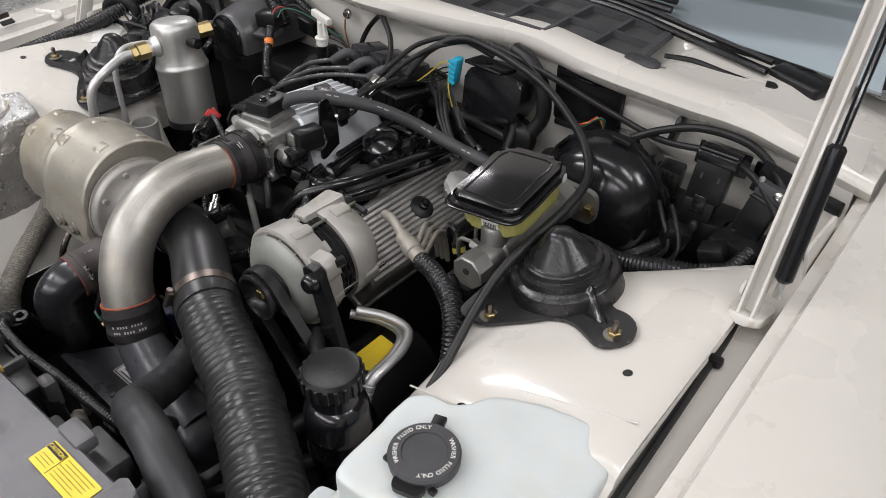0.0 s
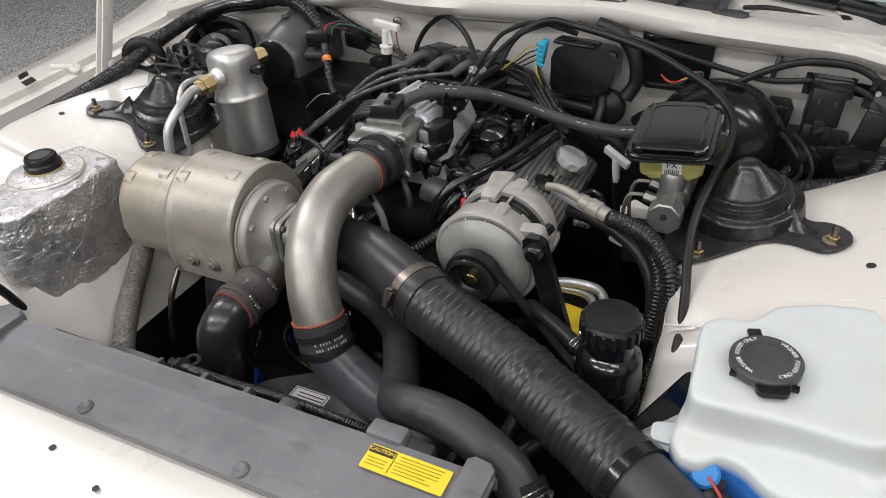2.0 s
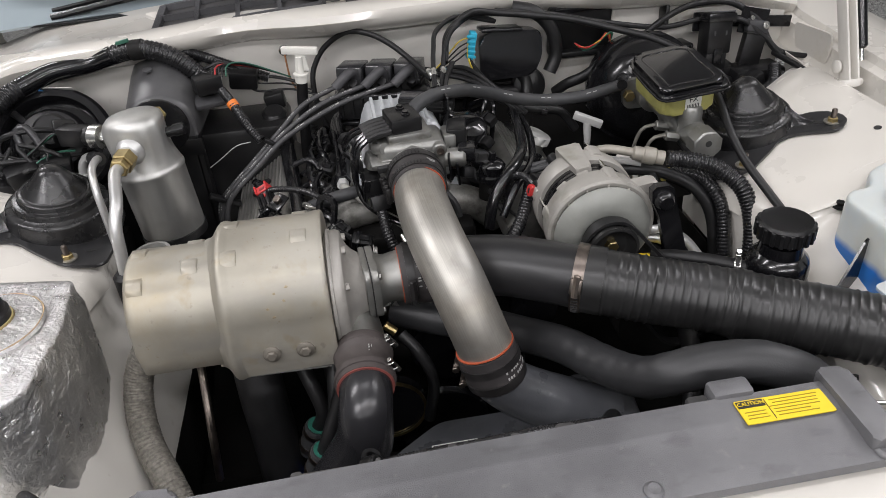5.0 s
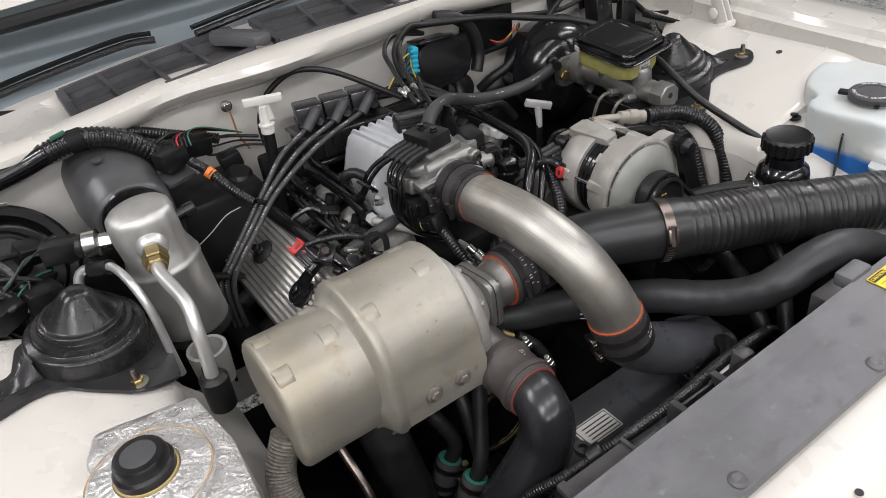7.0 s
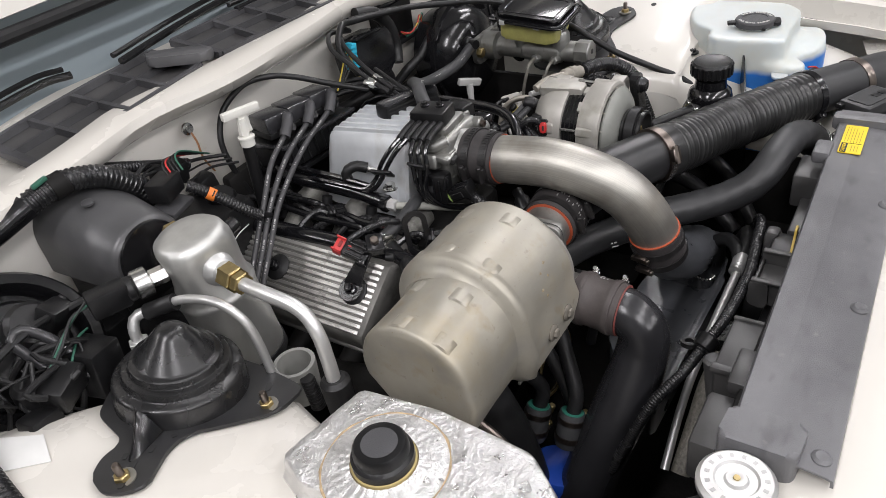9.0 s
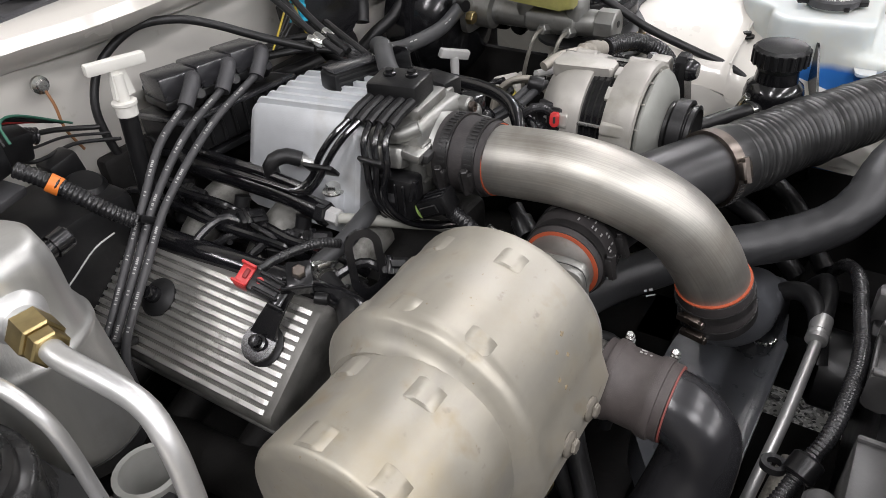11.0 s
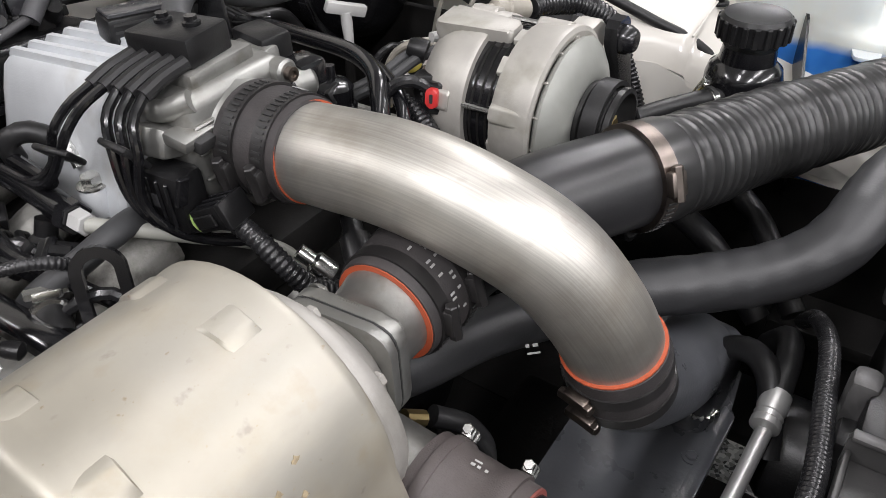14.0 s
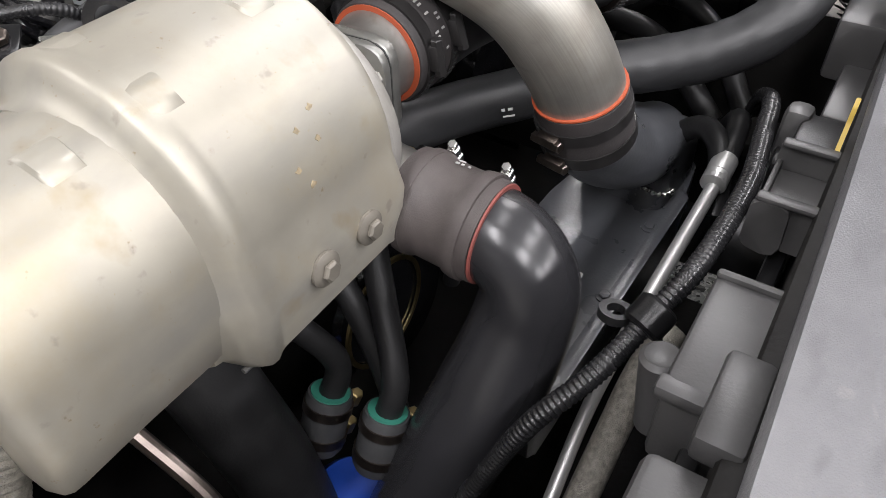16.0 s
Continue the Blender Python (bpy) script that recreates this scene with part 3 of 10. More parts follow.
def body():
    car = thing("car_body", "cream white painted car body with open engine bay", "car", (0, 0, -0.6))
    for s, side in ((1, "driver"), (-1, "passenger")):
        # inner fender: top of the strut tower and the apron in front of it
        ys = [-0.62, -0.5, -0.4, -0.3, -0.22, -0.16, -0.138, -0.1335, -0.132, -0.12, -0.09, -0.05, 0.0, 0.05, 0.1, 0.14]
        grid = []
        for y in ys + [0.18, 0.22]:
            row = []
            for i, x in enumerate((0.448, 0.452, 0.462, 0.48, 0.53, 0.58, 0.63, 0.68, 0.715, 0.735, 0.745)):
                yy = y
                if y > 0.11:
                    yy = 0.11 + (y - 0.11) * (0.35 + 5.2 * max(0, x - 0.5))
                z = tower_z(x, yy) - (0.035, 0.014, 0.004, 0, 0, 0, 0, 0, 0.0, 0.004, 0.012)[i]
                if y == 0.22:
                    z -= 0.02
                row.append((s * (x + (0.02 if yy > 0.02 else 0.03 * max(0, min(1, (0.02 - yy) / 0.1))) * (1 if i < 4 else 0)), yy, z))
            grid.append(row)
        bm = sheet(bmesh.new(), grid)
        part("strut_tower", bm, PAINT, car, angle=50)
        # inner wall under the tower's edge
        wall = [[(s * (0.468 + 0.012 * max(0, min(1, -y / 0.12))), y, z) for y in (-0.62, -0.4, -0.2, -0.1, 0, 0.1, 0.125)] for z in (-0.036, -0.12, -0.45)]
        for row in wall[:1]:
            for i, p in enumerate(row):
                row[i] = (p[0], p[1], tower_z(0.45, p[1]) - 0.034)
        # below each wall a near-black rail sheet is added as the bay's shade
        if s < 0:
            wall = [wall[0]] + [[(-x + 0.012 * min(0, y) * 0.1, y, z) for y in (-0.62, -0.4, -0.2, -0.1, 0, 0.1, 0.125)] for x, z in ((0.462, -0.10), (0.445, -0.14), (0.388, -0.225), (0.384, -0.24))]
            part("shade_rail", sheet(bmesh.new(), [[(-x, y, z) for y in (-0.62, -0.2, 0.125)] for x, z in ((0.386, -0.242), (0.388, -0.34), (0.42, -0.46))], 0.002), DARK, car)
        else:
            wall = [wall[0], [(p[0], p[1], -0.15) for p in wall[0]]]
            part("shade_rail", sheet(bmesh.new(), [[(x, y, z) for y in (-0.62, -0.2, 0.125)] for x, z in ((0.462, -0.148), (0.455, -0.25), (0.47, -0.46))], 0.002), DARK, car)
        part("inner_wall", sheet(bmesh.new(), wall, 0.002), PAINT_DUSTY, car, angle=50)
        back = [[(s * x, y, z if z < -0.1 else tower_z(x, y) - 0.012) for x, y in ((0.47, 0.125), (0.52, 0.15), (0.6, 0.185), (0.68, 0.235), (0.745, 0.26))] for z in (-0.03, -0.45)]
        part("tower_back", sheet(bmesh.new(), back, 0.002), PAINT_DUSTY, car, angle=50)
        # gutter beside the fender, its flange and the outer fender
        prof = [(0.742, 0.018), (0.748, 0.0), (0.775, 0.0), (0.782, 0.012), (0.784, 0.045), (0.800, 0.050), (0.806, 0.062), (0.86, 0.066), (0.95, 0.045), (1.0, 0.0), (1.02, -0.1), (1.03, -0.45)]
        grid = []
        for y, dz, dx in ((-1.0, -0.14, -0.05), (-0.8, -0.095, -0.02), (-0.6, -0.055, 0), (-0.4, -0.025, 0), (-0.2, -0.005, 0), (0.0, 0.0, 0), (0.2, 0.008, 0), (0.4, 0.02, 0), (0.55, 0.05, 0), (0.75, 0.09, 0)):
            grid.append([(s * (px + dx), y, pz + dz) for px, pz in prof])
        part("fender", sheet(bmesh.new(), grid, 0.002), PAINT, car, angle=40)
    # front header panel ahead of the radiator cover
    grid = []
    for y, z in ((-0.50, -0.045), (-0.53, -0.040), (-0.56, -0.042), (-0.64, -0.05), (-0.72, -0.065), (-0.82, -0.10), (-0.95, -0.17), (-1.02, -0.28), (-1.04, -0.5)):
        grid.append([(x, y + 0.10 * (abs(x) / 0.8) ** 2 - (0.14 * max(0.0, (y + 0.66) / 0.16) if 0.395 < x < 0.72 else 0.0), z - 0.01 * (x / 0.8) ** 2) for x in sorted(list(np.linspace(-0.80, 0.80, 17)) + [0.392, 0.398, 0.72, 0.726])])
    part("front_panel", sheet(bmesh.new(), grid, 0.003), PAINT, car, angle=40)
    # firewall
    grid = [[(x, 0.435 + 0.02 * math.cos(x * 3), z) for x in np.linspace(-0.78, 0.78, 25)] for z in (0.16, 0.1, 0.0, -0.15, -0.5)]
    part("firewall", sheet(bmesh.new(), grid, 0.004), PAINT_DUSTY, car, angle=50)
    # cowl: rolled front lip and the panel back to the glass
    grid = []
    for dy, dz in ((0.035, -0.045), (0.010, -0.030), (0.0, -0.014), (0.004, -0.002), (0.02, 0.004), (0.05, 0.004), (0.062, 0.003), (0.070, 0.002), (0.10, 0.002), (0.16, 0.0), (0.185, 0.0), (0.195, 0.0), (0.24, 0.0)):
        row = []
        for x in np.linspace(-0.80, 0.80, 41):
            wob = 0.010 * math.sin(x * 9) * max(0, 1 - abs(x) / 0.6)
            lip_y = 0.385 + 0.03 * math.exp(-((abs(x) - 0.25) / 0.1) ** 2) + 0.02 * max(0, abs(x) - 0.55) / 0.2
            lip_z = 0.178 - 0.022 * min(1, (abs(x) / 0.6) ** 2) - 0.05 * max(0, abs(x) - 0.62) / 0.18
            well = -0.028 if 0.065 < dy < 0.19 and -0.43 < x < 0.45 else 0.0
            row.append((x, lip_y + dy + wob * max(0, 1 - dy / 0.05), lip_z + dz + well))
        grid.append(row)
    part("cowl_panel", sheet(bmesh.new(), grid, 0.002), PAINT, car, angle=50)
    # windscreen and dark cowl shelf
    part("cowl_shelf", box((1.6, 0.16, 0.004), pose(0, 0.665, 0.158, -3), 0.001), PLASTIC, car)
    return car


CAR = body()


def windscreen():
    grid = []
    for k in range(6):
        v = k / 5
        grid.append([(x * (1 - 0.18 * v), 0.66 + 0.62 * v + 0.10 * (1 - (x / 0.75) ** 2) - 0.10, 0.165 + 0.36 * v) for x in np.linspace(-0.75, 0.75, 21)])
    t = thing("windscreen", "curved windscreen with shop reflections painted as an even slate tint", "windscreen", (0, 0.66, 0.16))
    part("glass", sheet(bmesh.new(), grid, 0.006), GLASS, t, angle=60)
    roof = [[(x, y, 0.52 + 0.02 * (y - 1.28) * 4) for x in np.linspace(-0.62, 0.62, 5)] for y in (1.27, 1.6, 2.2)]
    part("roof", sheet(bmesh.new(), roof, 0.01), PAINT, t, "cream white roof panel")


windscreen()


def bonnet():
    """The raised bonnet, hinged at the cowl."""
    hood = thing("bonnet", "raised cream white bonnet with painted underside", "car bonnet", (0, 0.62, 0.24))
    ang = radians(62)
    grid = []
    for k in range(8):
        d = 1.15 * k / 7
        grid.append([(x * (1 - 0.06 * k / 7), 0.60 + d * math.cos(ang), 0.30 + d * math.sin(ang) + 0.02 * math.cos(x * 2)) for x in np.linspace(-0.74, 0.74, 9)])
    part("outer_skin", sheet(bmesh.new(), grid, 0.004), PAINT, hood, angle=60)
    inner = [[(p[0] * 0.93, p[1] + 0.02 * math.sin(ang) * -1.2, p[2] - 0.014) for p in row] for row in grid[1:7]]
    part("inner_panel", sheet(bmesh.new(), inner, 0.004), PAINT_DUSTY, hood, "cream painted inner panel", angle=60)
    part("rear_seal", tube([(-0.72, 0.598, 0.285), (-0.3, 0.598, 0.292), (0.3, 0.598, 0.292), (0.72, 0.598, 0.285)], 0.012, 10), RUBBER, hood, "black rubber rear seal")
    # hinge bar on the driver side
    for s in (1, -1):
        m = axis((s * 0.752, 0.150, 0.035), (0.0, 0.30, 0.66))
        bar = part("hinge_bar", cprism(bmesh.new(), rounded([(-0.010, -0.013), (0.010, -0.013), (0.010, 0.013), (0.006, 0.013), (0.006, -0.008), (-0.006, -0.008), (-0.006, 0.013), (-0.010, 0.013)], 0.002, 2), 0, 0.62, m), PAINT_DUSTY, hood)
        foot = part("hinge_foot", prism(rounded([(-0.019, -0.028), (0.019, -0.028), (0.022, 0.03), (0.016, 0.06), (-0.016, 0.06), (-0.022, 0.03)], 0.014), 0, 0.012, pose(s * 0.752, 0.160, 0.026, -20, 0, 0), 0.004, 2), PAINT_DUSTY, hood)
        part("pivot_bolt", turned([(0.011, 0), (0.011, 0.004), (0.008, 0.006), (0, 0.007)], (s * 0.739, 0.172, 0.058), (-s, 0, 0), 18), PAINT_DUSTY, foot)
        part("hinge_plate", prism(rounded([(-0.03, -0.05), (0.03, -0.04), (0.035, 0.06), (-0.02, 0.07)], 0.012), 0, 0.004, pose(s * 0.777, 0.30, 0.055, 0, 90 - s * 8, 0), 0.001, 1), PAINT_DUSTY, hood)


bonnet()


def bay_floor():
    """Engine block mass and added near-black sheets that close the bay below as its shade."""
    solo("engine_block", box((0.34, 0.42, 0.34), pose(-0.015, 0.20, -0.30), 0.02), DARK, "near-black engine block mass, darkened with the bay's shade", "engine block")
    under = thing("undertray", "added dark sheets and crossmember closing the bay below the engine", "undertray", (0, 0, -0.55))
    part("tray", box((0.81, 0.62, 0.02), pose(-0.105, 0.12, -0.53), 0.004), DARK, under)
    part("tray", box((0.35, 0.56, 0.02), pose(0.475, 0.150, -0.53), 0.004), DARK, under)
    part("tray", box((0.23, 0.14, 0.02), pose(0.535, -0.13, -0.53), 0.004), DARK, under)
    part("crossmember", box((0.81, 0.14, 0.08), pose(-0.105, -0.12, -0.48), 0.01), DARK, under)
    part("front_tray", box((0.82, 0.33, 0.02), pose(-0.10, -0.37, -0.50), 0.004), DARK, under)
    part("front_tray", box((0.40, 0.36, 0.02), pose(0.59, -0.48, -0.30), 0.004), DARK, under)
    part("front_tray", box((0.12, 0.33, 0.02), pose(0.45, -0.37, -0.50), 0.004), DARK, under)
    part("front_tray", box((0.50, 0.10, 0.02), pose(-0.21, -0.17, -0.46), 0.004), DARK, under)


bay_floor()


# ---------- suspension strut covers ----------
DOME = mat("dome_black", (0.012, 0.012, 0.0125), 0.27, spec=0.5, vary=0.3, scale=30, bump=0.03, bscale=220, second=(0.030, 0.029, 0.028), mask=(0.5, 0.8), rvary=0.07)
PLATE = mat("plate_black", (0.022, 0.022, 0.023), 0.34, vary=0.25, scale=25, bump=0.04, bscale=300)


def strut_cover(s):
    c = Vector((0.545 if s > 0 else -0.527, 0.105, -0.006))
    up = Vector((-s * 0.15, -0.10, 1)).normalized()
    t = thing("strut_cover", "satin black domed strut cover on slotted steel plate", "strut cover", c, group="strut covers")
    outline = rounded([(-0.448, -0.006), (-0.497, -0.014), (-0.545, 0.018), (-0.572, 0.040), (-0.600, 0.034), (-0.645, 0.006), (-0.672, 0.03), (-0.664, 0.062), (-0.640, 0.080), (-0.615, 0.082), (-0.603, 0.145), (-0.565, 0.178), (-0.50, 0.185), (-0.45, 0.15), (-0.443, 0.066)], 0.012, 4)
    if s > 0:
        outline = [(-x, y) for x, y in outline][::-1]
    bm = prism(outline, 0.0, 0.005, bev=0.0015, bseg=1)
    for v in bm.verts:
        v.co.z += -0.012 + 0.25 * (abs(v.co.x) - 0.5)
    part("base_plate", bm, PLATE, t)
    prof = [(0.080, 0.0), (0.0745, 0.003), (0.072, 0.009), (0.0705, 0.035), (0.069, 0.0385), (0.066, 0.040), (0.0600, 0.0410), (0.0585, 0.0425), (0.0580, 0.0490), (0.0570, 0.0505), (0.0540, 0.0512), (0.0510, 0.0516), (0.0500, 0.0528), (0.0495, 0.0585), (0.0485, 0.0598), (0.0455, 0.0604), (0.0425, 0.0610), (0.0410, 0.0625), (0.0185, 0.0905), (0.0145, 0.0950), (0.0085, 0.0978), (0.003, 0.0985), (0, 0.0985)]
    part("dome", turned(prof, c, up, 56), DOME, t, angle=42)
    for bx, by in ((-0.495, 0.004), (-0.648, 0.034)):
        p = Vector((s * abs(bx), by, -0.008 + 0.25 * (abs(bx) - 0.5)))
        nut = part("stud_nut", prism(hexagon(0.0078), 0, 0.008, axis(p, (0, 0, 1)), 0.001, 1), BRASS, t, "gold zinc nut")
        part("washer", turned([(0.0125, 0), (0.0125, 0.002), (0.005, 0.0022)], p, seg=20), DULL, nut)
        part("stud", turned([(0.0042, 0), (0.0042, 0.020), (0.003, 0.022), (0, 0.022)], p, seg=10), CLAMP, nut)
    # slots and drain holes punched along the arm
    run = Vector((0.83, -0.56, 0)).normalized()
    for bx, by, half, w in ((0.642, 0.036, 0.020, 0.0032), (0.607, 0.048, 0.006, 0.0030), (0.470, 0.028, 0.008, 0.0030), (0.628, 0.060, 0.005, 0.0028), (0.582, 0.046, 0.003, 0.0030)):
        ring = []
        for k in range(16):
            a = 2 * math.pi * (k + 0.5) / 16
            q = run * (math.copysign(half - w, math.cos(a)) + w * math.cos(a)) + Vector((-run.y, run.x, 0)) * w * math.sin(a)
            ring.append((s * (bx + q.x), by + q.y))
        hole = prism(ring if s > 0 else ring[::-1], 0.0, 0.0006)
        for v in hole.verts:
            v.co.z += -0.0068 + 0.25 * (abs(v.co.x) - 0.5)
        part("slot", hole, INK, t)
    # pressed gusset between dome and arm
    secs = []
    for x, y, half, h in ((0.592, 0.074, 0.016, 0.034), (0.604, 0.066, 0.012, 0.020), (0.616, 0.058, 0.008, 0.009), (0.630, 0.049, 0.004, 0.002)):
        z = -0.008 + 0.25 * (x - 0.5)
        e = Vector((-run.y, run.x, 0)) * half
        secs.append([Vector((s * (x - e.x), y - e.y, z)), Vector((s * (x - 0.3 * e.x), y - 0.3 * e.y, z + h * 0.85)), Vector((s * x, y, z + h)), Vector((s * (x + 0.3 * e.x), y + 0.3 * e.y, z + h * 0.85)), Vector((s * (x + e.x), y + e.y, z))])
    part("gusset", loft(bmesh.new(), secs), SATIN_BLACK, t, angle=70)
    return t


for side in (-1, 1):
    strut_cover(side)


# ---------- radiator top cover ----------
def radiator():
    t = thing("radiator_cover", "matte grey-black plastic radiator cover with dusty marks", "radiator cover", (0.03, -0.48, -0.06))
    bm = bmesh.new()
    grid = []
    rear = [(0.0, -0.0145), (0.004, -0.0150), (0.034, -0.0148), (0.039, -0.0155), (0.044, -0.0172)]
    prof = [(-0.409, -0.034), (-0.408, -0.025), (-0.4085, -0.0185)] + [(-0.411 - d, z) for d, z in rear] + [(-0.478, -0.0185), (-0.500, -0.0205), (-0.518, -0.0225), (-0.526, -0.0250), (-0.5275, -0.0340)]
    for y, z in prof[::-1]:
        k = max(0.0, min(1.0, (y + 0.5275) / 0.115))
        grid.append([(x, y + k * (-0.022 + 0.020 * x) + (1 - k) * 0.014 * x, z - 0.003 * (x / 0.35) ** 2) for x in np.linspace(-0.325, 0.385, 25)])
    part("panel", sheet(bm, grid, 0.003), COVER, t)
    for i, x in enumerate((-0.306, -0.083, 0.141, 0.364)):
        bm = bmesh.new()
        lathe(bm, [(0.0095, 0), (0.009, 0.002), (0.006, 0.0045), (0.003, 0.0035), (0, 0.003)], axis((x, -0.5155 + 0.006 * x, -0.0222 - 0.003 * (x / 0.35) ** 2), (0, -0.1, 1)), 18)
        part("push_pin", bm, COVER, t, "dusty push-pin fastener")
    part("end_rib", prism(rounded([(-0.016, -0.105), (0.014, -0.105), (0.014, -0.01), (-0.016, -0.006)], 0.006), -0.03, -0.010, pose(0.369, -0.408, 0, 0, 0, 0), 0.004, 2), COVER, t)
    part("end_block", prism(rounded([(-0.331, -0.500), (-0.286, -0.503), (-0.284, -0.432), (-0.331, -0.428)], 0.010), -0.06, -0.0085, bev=0.006, bseg=3), COVER, t)
    # raised lug at the rear edge
    part("lug", box((0.044, 0.024, 0.02), pose(0.260, -0.418, -0.021), 0.005), COVER, t)
    # yellow caution label
    m = Matrix.Translation((0.2995, -0.4520, -0.0158)) @ pose(0, 0, 0, 0.4, 1.2, 0.6)
    lab = part("caution_label", prism(rect(0.092, 0.030, 0.002), -0.0006, 0.0006, m), YELLOW, t, "yellow caution label")
    part("label_header", box((0.028, 0.0085, 0.0006), m @ pose(-0.031, 0.009, 0.001), 0), INK, lab)
    writing("CAUTION", 0.0062, m @ pose(-0.031, 0.009, 0.0015), YELLOW, lab, "letters")
    part("label_rule", box((0.0006, 0.026, 0.0004), m @ pose(-0.0155, 0, 0.0009), 0), INK, lab)
    bars(lab, m @ pose(0, 0, 0.0006), [(0.014, 0.0105, 0.050, 0.0007), (0.014, 0.0065, 0.046, 0.0007), (0.010, 0.0025, 0.052, 0.0007), (0.012, -0.0015, 0.048, 0.0007), (0.006, -0.0055, 0.036, 0.0007), (0.010, -0.0095, 0.042, 0.0007), (-0.031, -0.001, 0.022, 0.0007), (-0.031, -0.005, 0.020, 0.0007), (-0.031, -0.009, 0.022, 0.0007)], mat("label_ink", (0.36, 0.26, 0.02), 0.6))
    # radiator core and fan shroud behind it
    r = thing("radiator", "black radiator and fan shroud", "radiator", (0.03, -0.46, -0.5))
    part("core", box((0.70, 0.10, 0.44), pose(0.03, -0.475, -0.275), 0.006), DARK, r)
    part("shroud", box((0.62, 0.012, 0.30), pose(0.05, -0.414, -0.26), 0.004), PLASTIC, r)
    # moulded pockets and blocks between shroud and cover
    pocket = part("shroud_tray", box((0.064, 0.040, 0.005), pose(0.012, -0.412, -0.086, 0, -4, 0), 0.002), TRAY, r, "open moulded pocket")
    for x, zb in ((-0.0205, -0.098), (0.0465, -0.100)):
        part("tray_wall", prism(rounded([(-0.390, zb + 0.006), (-0.390, -0.061), (-0.436, -0.061), (-0.436, zb), (-0.402, zb)], 0.004), -0.0022, 0.0022, pose(x, 0, 0) @ Matrix(((0, 0, 1, 0), (1, 0, 0, 0), (0, 1, 0, 0), (0, 0, 0, 1))), 0.0012, 1), TRAY, pocket)
        part("tray_lip", box((0.009, 0.045, 0.004), pose(x - 0.003, -0.413, -0.0605), 0.0018), TRAY, pocket)
    part("flange", prism(rounded([(-0.389, -0.062), (-0.412, -0.062), (-0.414, -0.096), (-0.408, -0.102), (-0.389, -0.098)], 0.005), -0.002, 0.002, pose(-0.026, 0, 0) @ Matrix(((0, 0, 1, 0), (1, 0, 0, 0), (0, 1, 0, 0), (0, 0, 0, 1))), 0.001, 1), TRAY, pocket)
    part("tray_wall", box((0.066, 0.004, 0.018), pose(0.012, -0.3925, -0.084), 0.0015), TRAY, pocket)
    web = part("shroud_web", box((0.052, 0.036, 0.05), pose(0.076, -0.412, -0.092), 0.004), PLASTIC, r)
    part("post", box((0.026, 0.020, 0.05), pose(0.098, -0.391, -0.088, 0, 6, 0), 0.007), TRAY, web)
    high = part("shroud_block", box((0.112, 0.026, 0.050), pose(0.194, -0.416, -0.112), 0.004), TRAY, r, "raised grey shroud block")
    part("block_step", box((0.05, 0.022, 0.07), pose(0.085, -0.395, -0.125), 0.006), PLASTIC, high)
    part("shroud_block", box((0.070, 0.042, 0.055), pose(0.265, -0.408, -0.078), 0.005), TRAY, r)
    big = part("shroud_block", box((0.088, 0.044, 0.070), pose(-0.141, -0.412, -0.099), 0.005), TRAY, r, "large grey shroud block")
    part("block_ridge", box((0.006, 0.044, 0.006), pose(-0.101, -0.412, -0.0635), 0.0025), TRAY, big)
    part("block_lip", box((0.012, 0.030, 0.010), pose(-0.186, -0.402, -0.070), 0.003), TRAY, big)
    part("block_step", box((0.060, 0.024, 0.018), pose(-0.190, -0.424, -0.060), 0.004), TRAY, big)
    part("block_boss", turned([(0.012, -0.06), (0.013, 0.0), (0.010, 0.003), (0.006, 0.001), (0, 0.001)], (-0.138, -0.380, -0.106), (0, 0.1, 1), 22), TRAY, big)
    part("block_step", box((0.080, 0.040, 0.06), pose(-0.262, -0.416, -0.098), 0.006), TRAY, big)
    part("yellow_clip", prism(rounded([(0.062, -0.034), (0.074, -0.032), (0.076, -0.042), (0.069, -0.046), (0.050, -0.060), (0.044, -0.062), (0.060, -0.044)], 0.002), 0.4215, 0.4245, Matrix(((1, 0, 0, 0), (0, 0, -1, 0), (0, 1, 0, 0), (0, 0, 0, 1))), 0.0006, 1), mat("yellow_clip", (0.6, 0.42, 0.08), 0.5), r, "yellow plastic clip")
    # pressure cap at the passenger end
    c = thing("header_tank", "black radiator header tank with bright pressure cap", "radiator tank", (-0.365, -0.46, -0.42))
    part("filler_neck", turned([(0.026, 0), (0.026, 0.025)], (-0.368, -0.458, -0.052), seg=28), SATIN_BLACK, c)
    part("cap", turned([(0.033, 0), (0.035, 0.004), (0.035, 0.010), (0.031, 0.014), (0.020, 0.0145), (0.018, 0.012), (0.011, 0.012), (0.009, 0.015), (0.003, 0.015), (0, 0.013)], (-0.368, -0.458, -0.028), seg=36), BRIGHT, c)
    part("rivet", turned([(0.004, 0), (0.003, 0.003), (0, 0.003)], (-0.368, -0.458, -0.015), seg=12), BRASS, c)
    for a in range(0, 360, 24):
        q = axis((-0.368, -0.458, -0.0138), (0, 0, 1)) @ pose(0, 0, 0, 0, 0, a) @ pose(0.0255, 0, 0)
        part("print_bar", box((0.0045, 0.0035, 0.0005), q, 0), PRINT, c)
    part("tank_end", box((0.10, 0.08, 0.36), pose(-0.365, -0.46, -0.245), 0.012), SATIN_BLACK, c)
    solo("overflow_hose", tube([(-0.392, -0.435, -0.034), (-0.425, -0.408, -0.026), (-0.452, -0.378, -0.050), (-0.46, -0.35, -0.12), (-0.47, -0.33, -0.2)], 0.007), RUBBER, "black rubber radiator overflow hose", "hose")


radiator()


